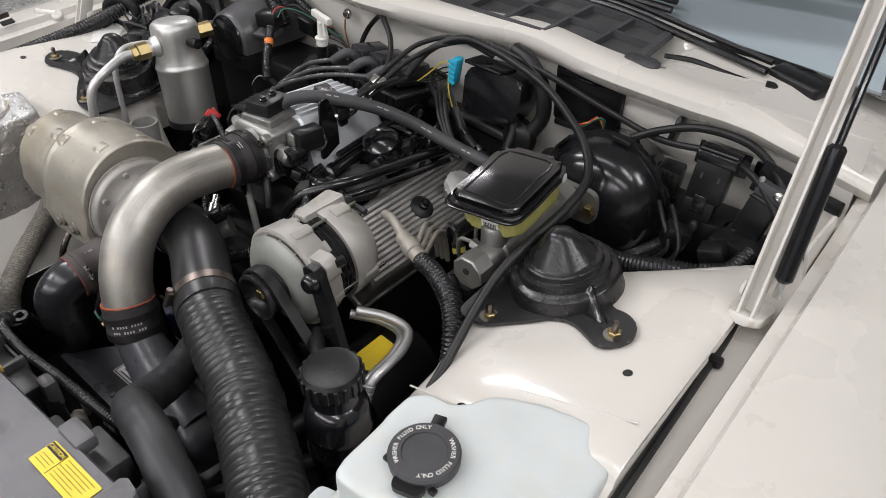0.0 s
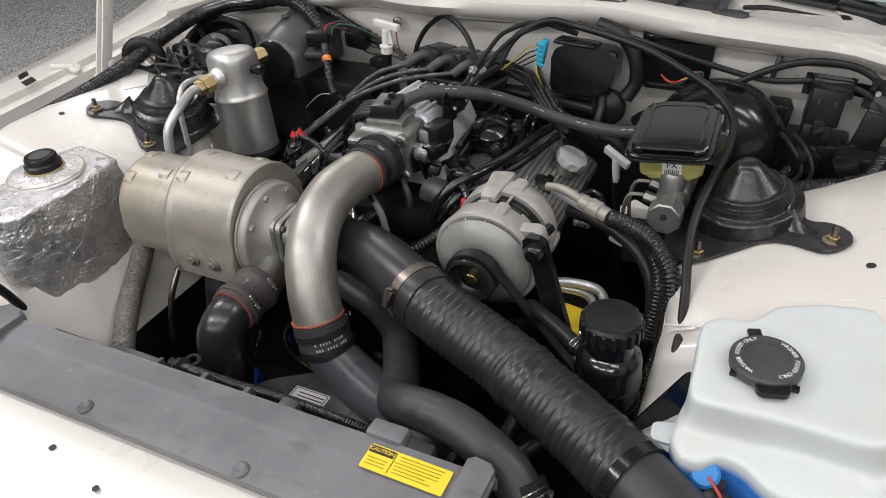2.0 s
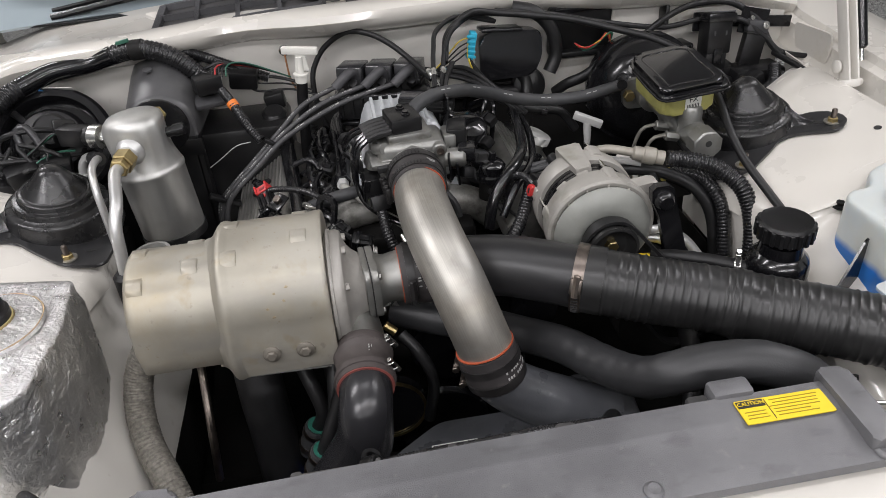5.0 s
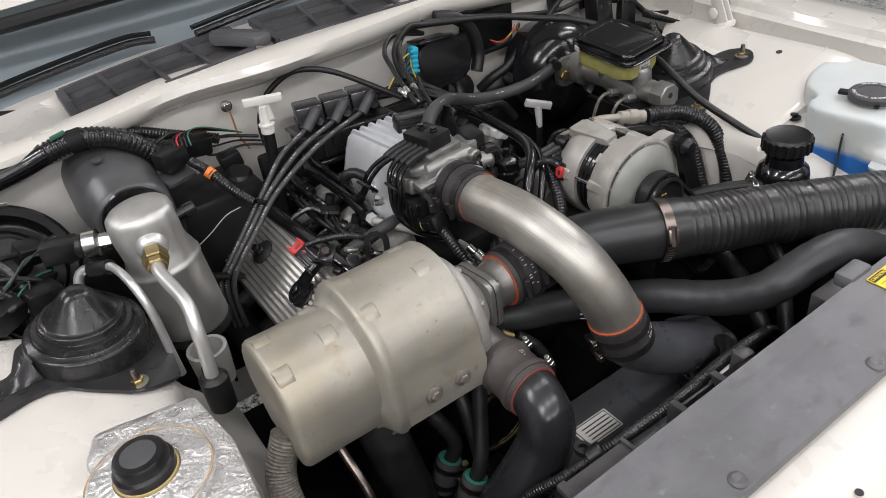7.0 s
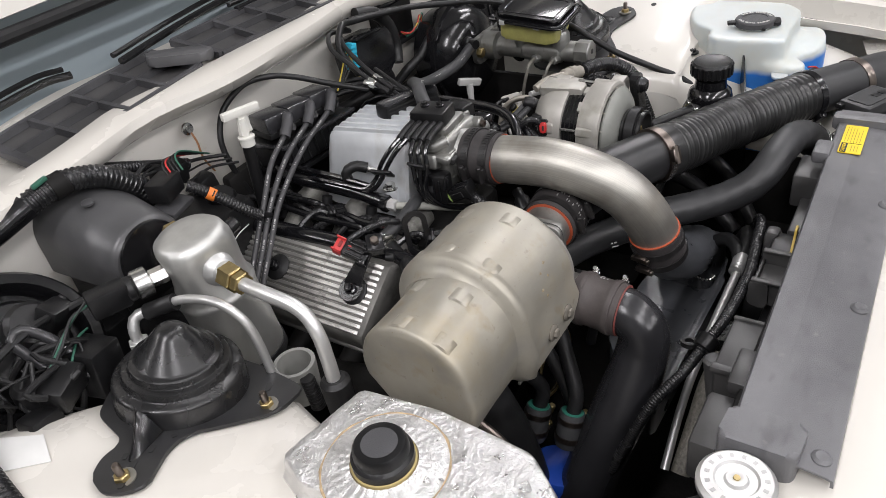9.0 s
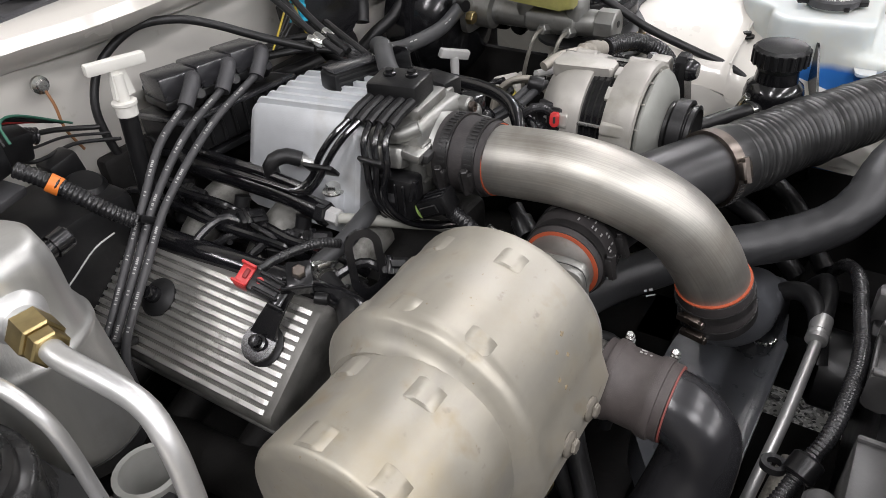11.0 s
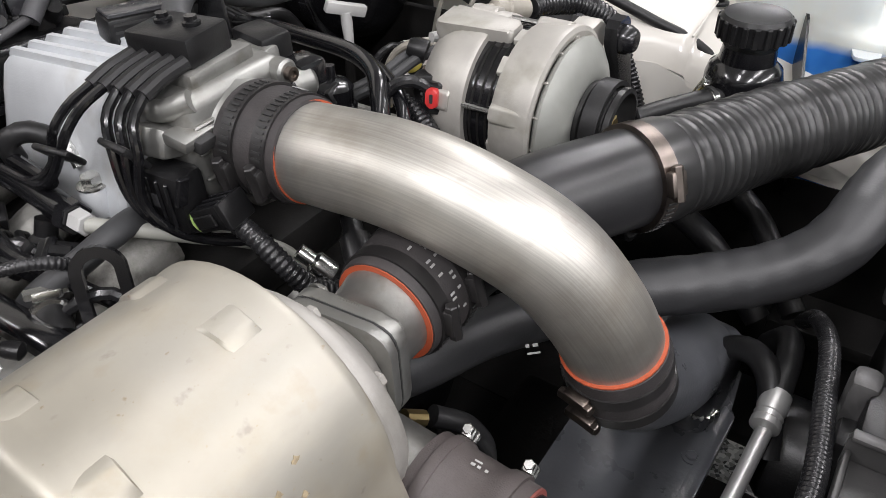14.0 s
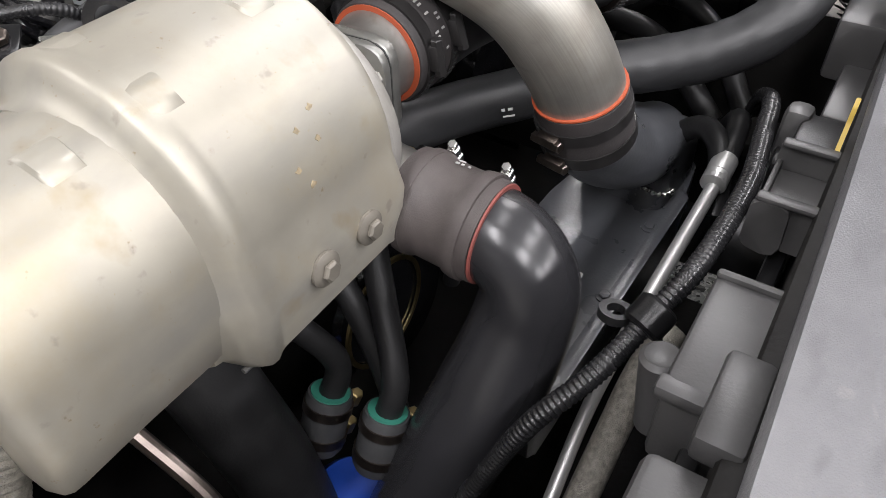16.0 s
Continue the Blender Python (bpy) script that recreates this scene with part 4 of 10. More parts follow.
# ---------- crossover pipe from intercooler to throttle ----------
def crossover():
    t = thing("crossover_pipe", "brushed stainless steel turbo crossover pipe", "pipe", (0.0, -0.13, -0.08))
    path = [(0.000, -0.010, 0.036), (-0.003, -0.055, 0.043), (-0.002, -0.105, 0.046), (0.004, -0.155, 0.036), (0.017, -0.200, 0.010), (0.031, -0.228, -0.030), (0.044, -0.243, -0.072), (0.049, -0.247, -0.10)]
    part("pipe", tube(path, 0.0352, 32, 0.006), STEEL, t)
    part("upper_liner", turned([(0.0345, 0), (0.0366, 0), (0.0366, 0.0011), (0.0345, 0.0011)], (-0.001, -0.0268, 0.039), (0.02, 1, -0.1), 36), ORANGE, t, "orange silicone hose edge")
    part("lower_liner", turned([(0.0345, 0), (0.0372, 0), (0.0372, 0.0014), (0.0345, 0.0014)], (0.0415, -0.2415, -0.0645), (0.28, -0.2, -1), 36), ORANGE, t, "orange silicone hose edge")
    up = thing("throttle_coupler", "black silicone hose coupler with two clamps", "hose coupler", (0, 0, 0.0), group="silicone couplers")
    a, b = Vector((-0.001, -0.026, 0.039)), Vector((-0.001, 0.028, 0.036))
    part("sleeve", turned([(0.0345, 0), (0.0375, 0.001), (0.0385, 0.01), (0.0395, 0.03), (0.0415, 0.045), (0.042, 0.054), (0.036, 0.054)], a, b - a, 40), SILICONE, up)
    for f, r, turn in ((0.25, 0.0385, -55), (0.78, 0.0412, -58)):
        clamp_band(up, a.lerp(b, f), b - a, r, 0.013, turn, CLAMP_DARK, "dark worm-drive clamp", (-0.95, 0, -0.12))
    bars(up, axis(a.lerp(b, 0.5), (0, 1, 0)) @ pose(0, 0, 0, 0, 0, 122) @ pose(0.0402, 0, 0, 0, 90, 0), [(0.0, 0.0, 0.0016, 0.012), (0.004, 0.001, 0.0012, 0.009)], PRINT)
    lo = thing("intercooler_coupler", "black silicone hose coupler with printed lettering", "hose coupler", (0.05, -0.245, -0.13), group="silicone couplers")
    a, b = Vector((0.042, -0.242, -0.066)), Vector((0.056, -0.2505, -0.117))
    part("sleeve", turned([(0.0345, 0), (0.0372, 0.001), (0.0376, 0.05), (0.0355, 0.052)], a, b - a, 40), SILICONE, lo)
    for f, turn in ((0.34, 175), (0.80, 170)):
        clamp_band(lo, a.lerp(b, f), b - a, 0.0376, 0.010, turn, CLAMP_DARK, "dark worm-drive clamp", (-0.80, 0.25, 0.1), CLAMP)
    mm = axis(a.lerp(b, 0.55), b - a)
    for k in range(12):
        for dz, h in ((-0.005, 0.005), (0.0045, 0.0035)):
            if (k * 7 + int(dz * 1000)) % 5:
                part("print_bar", box((0.0005, 0.0022, h), mm @ pose(0, 0, dz, 0, 0, 62 + 6 * k) @ pose(0.0378, 0, 0), 0), PRINT, lo)


crossover()


# ---------- intercooler under the crossover ----------
def intercooler():
    t = thing("intercooler", "satin black intercooler with end tank and data plate", "intercooler", (0, -0.27, -0.30))
    deck = rounded([(-0.135, -0.305), (0.182, -0.3135), (0.252, -0.305), (0.250, -0.215), (0.12, -0.195), (-0.02, -0.195), (-0.085, -0.24)], 0.015)
    part("deck", prism(deck, -0.30, -0.236, bev=0.006), DECK, t)
    part("elbow", tube([(0.048, -0.246, -0.096), (0.056, -0.250, -0.114), (0.076, -0.254, -0.133), (0.112, -0.259, -0.156), (0.155, -0.263, -0.178), (0.20, -0.265, -0.195)], 0.0335, 30, 0.005, lambda s, total: 1.0 + 0.12 * max(0.0, min(1.0, (s - 0.03) / 0.08))), DECK, t, "black cast inlet elbow")
    tank = rounded([(0.142, -0.300), (0.235, -0.306), (0.244, -0.226), (0.150, -0.212)], 0.018, 5)
    secs = []
    for z, k, lean in ((-0.242, 1.02, 0.0), (-0.200, 1.0, 0.05), (-0.178, 0.98, 0.22), (-0.166, 0.93, 0.25), (-0.158, 0.82, 0.25), (-0.154, 0.62, 0.25)):
        cx, cy = 0.192, -0.261
        secs.append([Vector((cx + (x - cx) * k, cy + (y - cy) * k, z - lean * (x - 0.160))) for x, y in tank])
    part("end_tank", loft(bmesh.new(), secs), DECK, t, "black cast end tank with rounded top", angle=60)
    for x, y in ((0.118, -0.300), (0.012, -0.300), (-0.093, -0.299)):
        hexbolt(t, (x, y, -0.236), r=0.0055, h=0.004, material=DECK)
    part("flange", prism(rounded([(-0.135, -0.310), (0.182, -0.318), (0.19, -0.306), (-0.13, -0.297)], 0.004), -0.246, -0.2345, bev=0.002, bseg=2), DECK, t)
    part("weld_tab", tube([(0.1405, -0.2626, -0.2005), (0.1400, -0.276, -0.208), (0.143, -0.288, -0.214), (0.152, -0.300, -0.219), (0.166, -0.304, -0.221)], 0.0026, 8, 0.002, ribbed(0.006, 0.35)), CHROME, t, "bright scuffed weld bead")
    m = pose(-0.004, -0.2545, -0.2355)
    pl = part("data_plate", prism(rect(0.063, 0.038, 0.002), 0, 0.0008, m), LABEL_WHITE, t, "white printed data plate")
    for y in (-0.0165, 0.0165):
        part("plate_rule", box((0.058, 0.0012, 0.0005), m @ pose(0, y, 0.0010), 0), INK, pl)
    for x in (-0.0285, 0.0285):
        part("plate_rule", box((0.0012, 0.034, 0.0005), m @ pose(x, 0, 0.0010), 0), INK, pl)
    for k in range(4):
        part("print_bar", box((0.046, 0.0018, 0.0005), m @ pose(0.003, -0.0110 + 0.0066 * k, 0.0010), 0), INK, pl)


intercooler()


# ---------- turbocharger under its heat shield ----------
def turbo():
    t = thing("turbo_heat_shield", "dull pressed metal turbocharger heat shield with notched tabs", "heat shield", (-0.25, -0.13, -0.13))

    def section(x, R, yc, zc, front, bottom, n=26):
        """Round over the top, flat in front, closed below."""
        pts = [Vector((x, yc + R * math.cos(radians(-15 + 195 * i / n)), zc + R * math.sin(radians(-15 + 195 * i / n)))) for i in range(n + 1)]
        pts.append(Vector((x, yc - front, zc - R * 0.25)))
        pts.append(Vector((x, yc - front + 0.006, bottom + 0.01)))
        pts.append(Vector((x, yc - front + 0.018, bottom)))
        pts.append(Vector((x, yc + R * 0.5, bottom)))
        return pts

    big = [section(x, 0.0925 - d, -0.104, -0.031, 0.100 - d, -0.106 + d * 0.5) for x, d in ((-0.286, 0.0172), (-0.281, 0.0162), (-0.276, 0.0130), (-0.272, 0.0075), (-0.268, 0.0015), (-0.264, -0.0020), (-0.259, -0.0024), (-0.254, -0.0006), (-0.250, 0.0), (-0.150, 0.0), (-0.1435, -0.0010), (-0.1385, -0.0008), (-0.1365, 0.0008), (-0.1360, 0.0035), (-0.1375, 0.012), (-0.1380, 0.022))]
    part("front_shell", loft(bmesh.new(), big), SHIELD, t, angle=40)
    small = [section(x, 0.0755 - d, -0.110, -0.030, 0.079 - d, -0.092 + d * 0.5) for x, d in ((-0.3805, 0.012), (-0.380, 0.006), (-0.378, 0.0022), (-0.3745, 0.0003), (-0.369, 0.0), (-0.330, 0.0006), (-0.264, 0.0))]
    part("rear_shell", loft(bmesh.new(), small), SHIELD, t, angle=40)
    BOLT_TAN = mat("tan_bolt", (0.17, 0.155, 0.13), 0.55, metal=0.3, vary=0.2, scale=80)
    SPOT = mat("rust_spot", (0.30, 0.24, 0.15), 0.6, vary=0.3, scale=300)
    # pressed tabs over the round top
    def tab(x, a, R, w=0.022, h=0.024):
        mid = Vector((x, -0.104, -0.031)) if R > 0.08 else Vector((x, -0.110, -0.030))
        half = h / 2 / R
        grid = []
        for k in range(6):
            b = radians(a) + half * (k / 2.5 - 1)
            rise = R + (0.0022 if 0 < k < 5 else -0.0006)
            e = w / 2 * (1.0 - 0.12 * k / 5)
            grid.append([mid + Vector((q, rad * math.cos(b), rad * math.sin(b))) for q, rad in ((-e, R - 0.0006), (-e + 0.0015, rise), (0.0, rise), (e - 0.0015, rise), (e, R - 0.0006))])
        part("tab", sheet(bmesh.new(), grid, 0.0015), SHIELD, t, angle=50)

    for x, a in ((-0.165, 105), (-0.165, 62), (-0.168, 30), (-0.25, 118), (-0.25, 78), (-0.25, 45)):
        tab(x, a, 0.0925)
    for x, a in ((-0.365, 125), (-0.30, 110), (-0.365, 80), (-0.30, 60)):
        tab(x, a, 0.0755)
    for x in (-0.216, -0.175):
        bb = part("bolt", prism(hexagon(0.0068), 0.003, 0.007, axis((x, -0.2040, -0.060), (0, -1, 0.05)), 0.0012, 1), BOLT_TAN, t, "dull tan hexagon bolt")
        part("washer", turned([(0.0112, 0), (0.0112, 0.002), (0.009, 0.0034), (0.006, 0.004)], (x, -0.2035, -0.060), (0, -1, 0.05), 22), BOLT_TAN, bb)
    for x, y, z, a in ((-0.20, 0, 0, 150), (-0.19, 0, 0, 156), (-0.21, 0, 0, 161), (-0.185, 0, 0, 146), (-0.205, 0, 0, 168)):
        n = Vector((0, math.cos(radians(a)), math.sin(radians(a))))
        part("stain_spot", prism([(0.0021 * (1 + 0.45 * math.sin(7 * x * 100 + k)) * math.cos(k * 0.7), 0.0016 * (1 + 0.4 * math.cos(3 * k)) * math.sin(k * 0.7)) for k in range(9)], 0, 0.0004, axis(Vector((x, -0.104, -0.031)) + n * 0.0924, n)), SPOT, t)
    # compressor
    c = thing("turbo_compressor", "cast aluminium turbo compressor housing with inlet", "turbocharger", (-0.11, -0.12, -0.12))
    SNAIL = mat("dull_compressor_aluminium", (0.37, 0.355, 0.33), 0.5, metal=0.4, vary=0.12, scale=30, bump=0.12, bscale=350, second=(0.27, 0.255, 0.225), mask=(0.5, 0.8))
    part("snail", turned([(0.03, 0), (0.066, 0.0), (0.0735, 0.003), (0.0775, 0.009), (0.0780, 0.016), (0.0755, 0.022), (0.0735, 0.0235), (0.0700, 0.0240), (0.0640, 0.0255), (0.056, 0.0290), (0.049, 0.0350), (0.044, 0.042), (0.04, 0.048)], (-0.140, -0.114, -0.040), (1, 0, 0), 56), SNAIL, c)
    part("seam_rim", turned([(0.076, 0.0), (0.0795, 0.0005), (0.0795, 0.0040), (0.076, 0.0045)], (-0.1345, -0.114, -0.040), (1, 0, 0), 56), SNAIL, c)
    for a in (35, 80, 125, 170):
        part("clamp_bolt", prism(hexagon(0.0050), 0, 0.006, axis((-0.1165, -0.114 - 0.066 * math.cos(radians(a)), -0.040 + 0.066 * math.sin(radians(a))), (1, 0, 0)), 0.0008, 1), SNAIL, c)
    part("flange", prism(rect(0.078, 0.074, 0.016), 0, 0.007, axis((-0.094, -0.120, -0.033), (1, 0.08, 0)), 0.001, 1), CAST, c)
    part("gasket", prism(rect(0.077, 0.073, 0.016), 0, 0.0015, axis((-0.0868, -0.1195, -0.033), (1, 0.08, 0))), INK, c)
    part("inlet_flange", prism(rect(0.078, 0.074, 0.016), 0, 0.009, axis((-0.0852, -0.1195, -0.033), (1, 0.08, 0)), 0.001, 1), CAST, c)
    part("inlet_cone", turned([(0.038, 0), (0.034, 0.006), (0.032, 0.014), (0.0335, 0.028), (0.0372, 0.046)], (-0.077, -0.119, -0.033), (1, 0.08, 0.03), 36), CAST, c)
    for dy, dz in ((-0.029, -0.027), (-0.029, 0.027), (0.029, 0.027), (0.029, -0.027)):
        hexbolt(c, (-0.076, -0.119 + dy, -0.033 + dz), (1, 0, 0), 0.0055, 0.006, CAST)
    part("outlet_neck", tube([(-0.115, -0.13, -0.075), (-0.108, -0.165, -0.088), (-0.107, -0.20, -0.093)], 0.031, 24), CAST, c)
    part("barb", tube([(-0.075, -0.15, -0.085), (-0.062, -0.156, -0.095)], 0.006, 10), BRASS, c, "brass hose barb")
    # inlet coupler
    k = thing("turbo_inlet_coupler", "black silicone turbo inlet coupler", "hose coupler", (-0.02, -0.115, -0.08), group="silicone couplers")
    d = Vector((1, 0.02, 0.03)).normalized()
    p = Vector((-0.045, -0.1165, -0.032))
    part("sleeve", turned([(0.0365, 0), (0.0390, 0.0005), (0.0400, 0.003), (0.041, 0.02), (0.043, 0.026), (0.043, 0.052), (0.037, 0.054)], p, d, 40), SILICONE, k)
    part("liner", turned([(0.0365, 0), (0.0380, 0), (0.0380, 0.0009), (0.0365, 0.0009)], p - d * 0.0008, d, 36), ORANGE, k, "orange silicone hose edge")
    clamp_band(k, p + d * 0.012, d, 0.041, 0.010, -120, CLAMP_DARK, "dark worm-drive clamp", (0, -0.95, 0.1))
    clamp_band(k, p + d * 0.040, d, 0.0432, 0.010, -115, CLAMP_DARK, "dark worm-drive clamp", (0, -0.95, 0.25))
    mm = axis(p + d * 0.026, d)
    for q in range(16):
        for dz, h in ((-0.004, 0.005), (0.004, 0.004)):
            if (q * 5 + int(dz * 1000)) % 7 in (0, 2, 3):
                w = mm.to_3x3().inverted() @ Vector((0, -0.75, 0.66))
                a = math.degrees(math.atan2(w.y, w.x)) - 38 + 5 * q
                part("print_bar", box((0.0005, 0.0016, h * 0.8), mm @ pose(0, 0, dz, 0, 0, a) @ pose(0.0432, 0, 0), 0), PRINT, k)
    # outlet coupler and pipe
    o = thing("turbo_outlet_hose", "dark silicone coupler on glossy black turbo outlet pipe", "pipe", (-0.11, -0.25, -0.3))
    a, b = Vector((-0.107, -0.186, -0.090)), Vector((-0.108, -0.252, -0.094))
    part("sleeve", turned([(0.031, 0), (0.036, 0.001), (0.036, 0.012), (0.0375, 0.014), (0.0375, 0.018), (0.0355, 0.021), (0.0355, 0.045), (0.0375, 0.048), (0.0375, 0.053), (0.036, 0.055), (0.036, 0.066), (0.031, 0.067)], a, b - a, 40), SLEEVE, o, "grey-black silicone sleeve")
    part("liner", turned([(0.031, 0), (0.0355, 0), (0.0355, 0.0015), (0.031, 0.0015)], b - Vector((0, 0.0003, 0)), (0, -1, -0.06), 36), LINER_RED, o, "dark red hose edge")
    part("pipe", tube([(-0.107, -0.235, -0.093), (-0.109, -0.262, -0.096), (-0.113, -0.283, -0.115), (-0.119, -0.283, -0.150), (-0.140, -0.275, -0.20), (-0.165, -0.262, -0.25), (-0.19, -0.25, -0.30), (-0.232, -0.232, -0.38), (-0.26, -0.22, -0.44)], 0.0325, 30, 0.006, lambda s, total: 1.0 + 0.20 * max(0.0, min(1.0, (s - 0.05) / 0.10))), OUTLET, o)
    spring_clamp(o, a.lerp(b, 0.18), b - a, 0.0372, (0.85, 0, 0.45))
    spring_clamp(o, a.lerp(b, 0.82), b - a, 0.0372, (0.85, 0, 0.45))
    bars(o, axis(a.lerp(b, 0.55), (0, 0, 1)) @ pose(0, 0, 0.0357), [(0.010, 0.004, 0.0016, 0.0026), (0.010, 0.0, 0.0016, 0.0022), (0.013, 0.002, 0.001, 0.005), (0.010, -0.005, 0.0016, 0.0018)], PRINT)


turbo()


# ---------- air intake duct ----------
def intake_duct():
    t = thing("intake_duct", "black intake pipe with corrugated flexible section", "air duct", (0.25, -0.26, -0.1))
    part("smooth_pipe", tube([(0.0, -0.118, -0.031), (0.045, -0.126, -0.026), (0.095, -0.148, -0.020), (0.140, -0.174, -0.019), (0.182, -0.197, -0.021)], 0.040, 30, 0.006), mat("intake_pipe_black", (0.017, 0.017, 0.018), 0.36, vary=0.15, scale=16, bump=0.04, bscale=400, rvary=0.06), t)
    run = [(0.172, -0.192, -0.0205), (0.210, -0.210, -0.024), (0.260, -0.229, -0.031), (0.320, -0.251, -0.038), (0.373, -0.278, -0.042), (0.426, -0.305, -0.045), (0.480, -0.338, -0.047), (0.508, -0.355, -0.048)]
    flex = tube(run, 0.0412, 64, 0.0012)
    vs = list(flex.verts)
    pitch = 0.0105
    for i in range(0, len(vs) - 63, 64):
        ring = vs[i:i + 64]
        mid = sum((v.co for v in ring), Vector()) / 64
        along = (i // 64) * 0.0012
        for v in ring:
            w = (v.co - mid).normalized()
            slow = noise.noise(Vector((along * 9, w.x * 0.9, w.y * 0.9 + w.z)))
            f = along / pitch + 0.16 * slow + 0.5 * noise.noise(Vector((along * 32, 7.0, 0.0)))
            k = math.floor(f)
            f -= k
            patch = 0.62 + 0.95 * noise.noise(Vector((k * 2.7, w.x * 0.7, w.y * 0.7 + w.z * 0.7)))
            ridge = math.exp(-((f - 0.5) / 0.17) ** 2)
            fold = math.exp(-((f - 0.30 - 0.2 * slow) / 0.06) ** 2) * max(0.0, noise.noise(Vector((k * 5.1, w.x * 2.6, w.y * 2.6))))
            h = max(0.15, patch) * ridge * 0.0016 - fold * 0.0013 + slow * 0.0009
            bump = math.exp(-((along - 0.195) / 0.011) ** 2)
            v.co += w * (h + 0.0022 * bump)
    part("flexible_section", flex, DUCT, t, "crinkled black flexible hose", angle=60)
    part("front_pipe", tube([(0.497, -0.348, -0.0475), (0.555, -0.386, -0.052), (0.625, -0.428, -0.060), (0.70, -0.472, -0.075), (0.74, -0.51, -0.11), (0.75, -0.53, -0.18)], 0.0395, 28), PIPE_GREY, t)
    d = Vector((0.85, -0.53, 0))
    clamp_band(t, (0.176, -0.194, -0.0208), (0.89, -0.45, -0.06), 0.0430, 0.014, -120, CLAMP, "worn steel worm-drive clamp", (-0.35, -0.8, 0.35))
    part("cuff", turned([(0.0415, -0.014), (0.0432, -0.012), (0.0432, 0.012), (0.0425, 0.016)], (0.188, -0.200, -0.0216), (0.9, -0.43, -0.06), 40), DUCT, t)
    clamp_band(t, (0.503, -0.352, -0.048), d, 0.0425, 0.013, -140, SATIN_BLACK)
    clamp_band(t, (0.600, -0.413, -0.0567), d, 0.0405, 0.016, -120, CLAMP, "broad worn steel clamp")
    # sensor box in front
    b = thing("sensor_box", "black plastic sensor box beside the intake duct", "sensor", (0.51, -0.455, -0.12))
    m = axis((0.515, -0.452, -0.055), (0, 0, 1)) @ pose(0, 0, 0, 0, 0, -28)
    part("lid", box((0.088, 0.058, 0.024), m, 0.005), PIPE_GREY, b)
    part("lid_panel", prism(rect(0.070, 0.042, 0.004), 0.011, 0.0135, m, 0.001, 1), PIPE_GREY, b)
    for dx in (0.006, 0.022):
        part("print_bar", box((0.012, 0.012, 0.0006), m @ pose(dx, -0.004, 0.0138), 0), PLASTIC, b)
    part("stay_rod", tube([(0.418, -0.405, -0.083), (0.445, -0.418, -0.078), (0.475, -0.432, -0.07)], 0.0024, 8), CHROME, b)
    part("latch", box((0.014, 0.012, 0.008), m @ pose(-0.046, 0.022, 0.004), 0.002), PLASTIC, b)
    part("flange", box((0.098, 0.066, 0.006), m @ pose(0, 0, -0.016), 0.002), PLASTIC, b)
    part("bracket", box((0.07, 0.05, 0.07), m @ pose(0, 0, -0.05), 0.006), DARK, b)


intake_duct()


# ---------- radiator hose ----------
def radiator_hose():
    t = thing("radiator_hose", "black moulded rubber upper radiator hose", "hose", (0.2, -0.3, -0.15))
    part("hose", tube([(-0.06, -0.082, -0.112), (0.0, -0.106, -0.122), (0.058, -0.124, -0.130), (0.112, -0.160, -0.130), (0.150, -0.212, -0.112), (0.180, -0.262, -0.103), (0.200, -0.302, -0.090), (0.217, -0.332, -0.072), (0.238, -0.349, -0.053), (0.270, -0.356, -0.042), (0.315, -0.365, -0.038), (0.350, -0.374, -0.046), (0.380, -0.381, -0.063), (0.405, -0.395, -0.088)], 0.0245, 24, 0.005, lambda s, total: 1.0 + 0.012 * math.sin(2 * math.pi * s / 0.0062) * (1.0 if total * 0.42 < s < total * 0.86 else 0.0)), PIPE_GREY, t)
    for off in (0.0, 0.007):
        part("wire_clamp", tube([Vector((0.400, -0.388, -0.080)) + off * Vector((0.6, -0.4, -0.6)) + axis((0, 0, 0), (0.6, -0.4, -0.6)).to_3x3() @ Vector((0.0262 * math.cos(k * 0.5236), 0.0262 * math.sin(k * 0.5236), 0)) for k in range(13)], 0.0012, 6), CHROME, t, "silver wire hose clamp")
    part("clamp_screw", turned([(0.004, 0), (0.004, 0.005), (0.0022, 0.006), (0.0022, 0.024)], (0.428, -0.388, -0.062), (0.1, -0.3, -0.9), 10), CHROME, t)
    part("neck", tube([(0.395, -0.382, -0.072), (0.412, -0.40, -0.095), (0.415, -0.43, -0.11)], 0.026, 18), DARK, t)
    m = Vector((0.047, -0.178, -0.1075))
    q = axis(m, (-0.45, -0.25, 0.85), (0.65, -0.75, 0))
    bars(t, q, [(0, 0.003, 0.0025, 0.004), (0, -0.003, 0.0025, 0.003), (0.006, 0.001, 0.0015, 0.010)], PRINT)


radiator_hose()


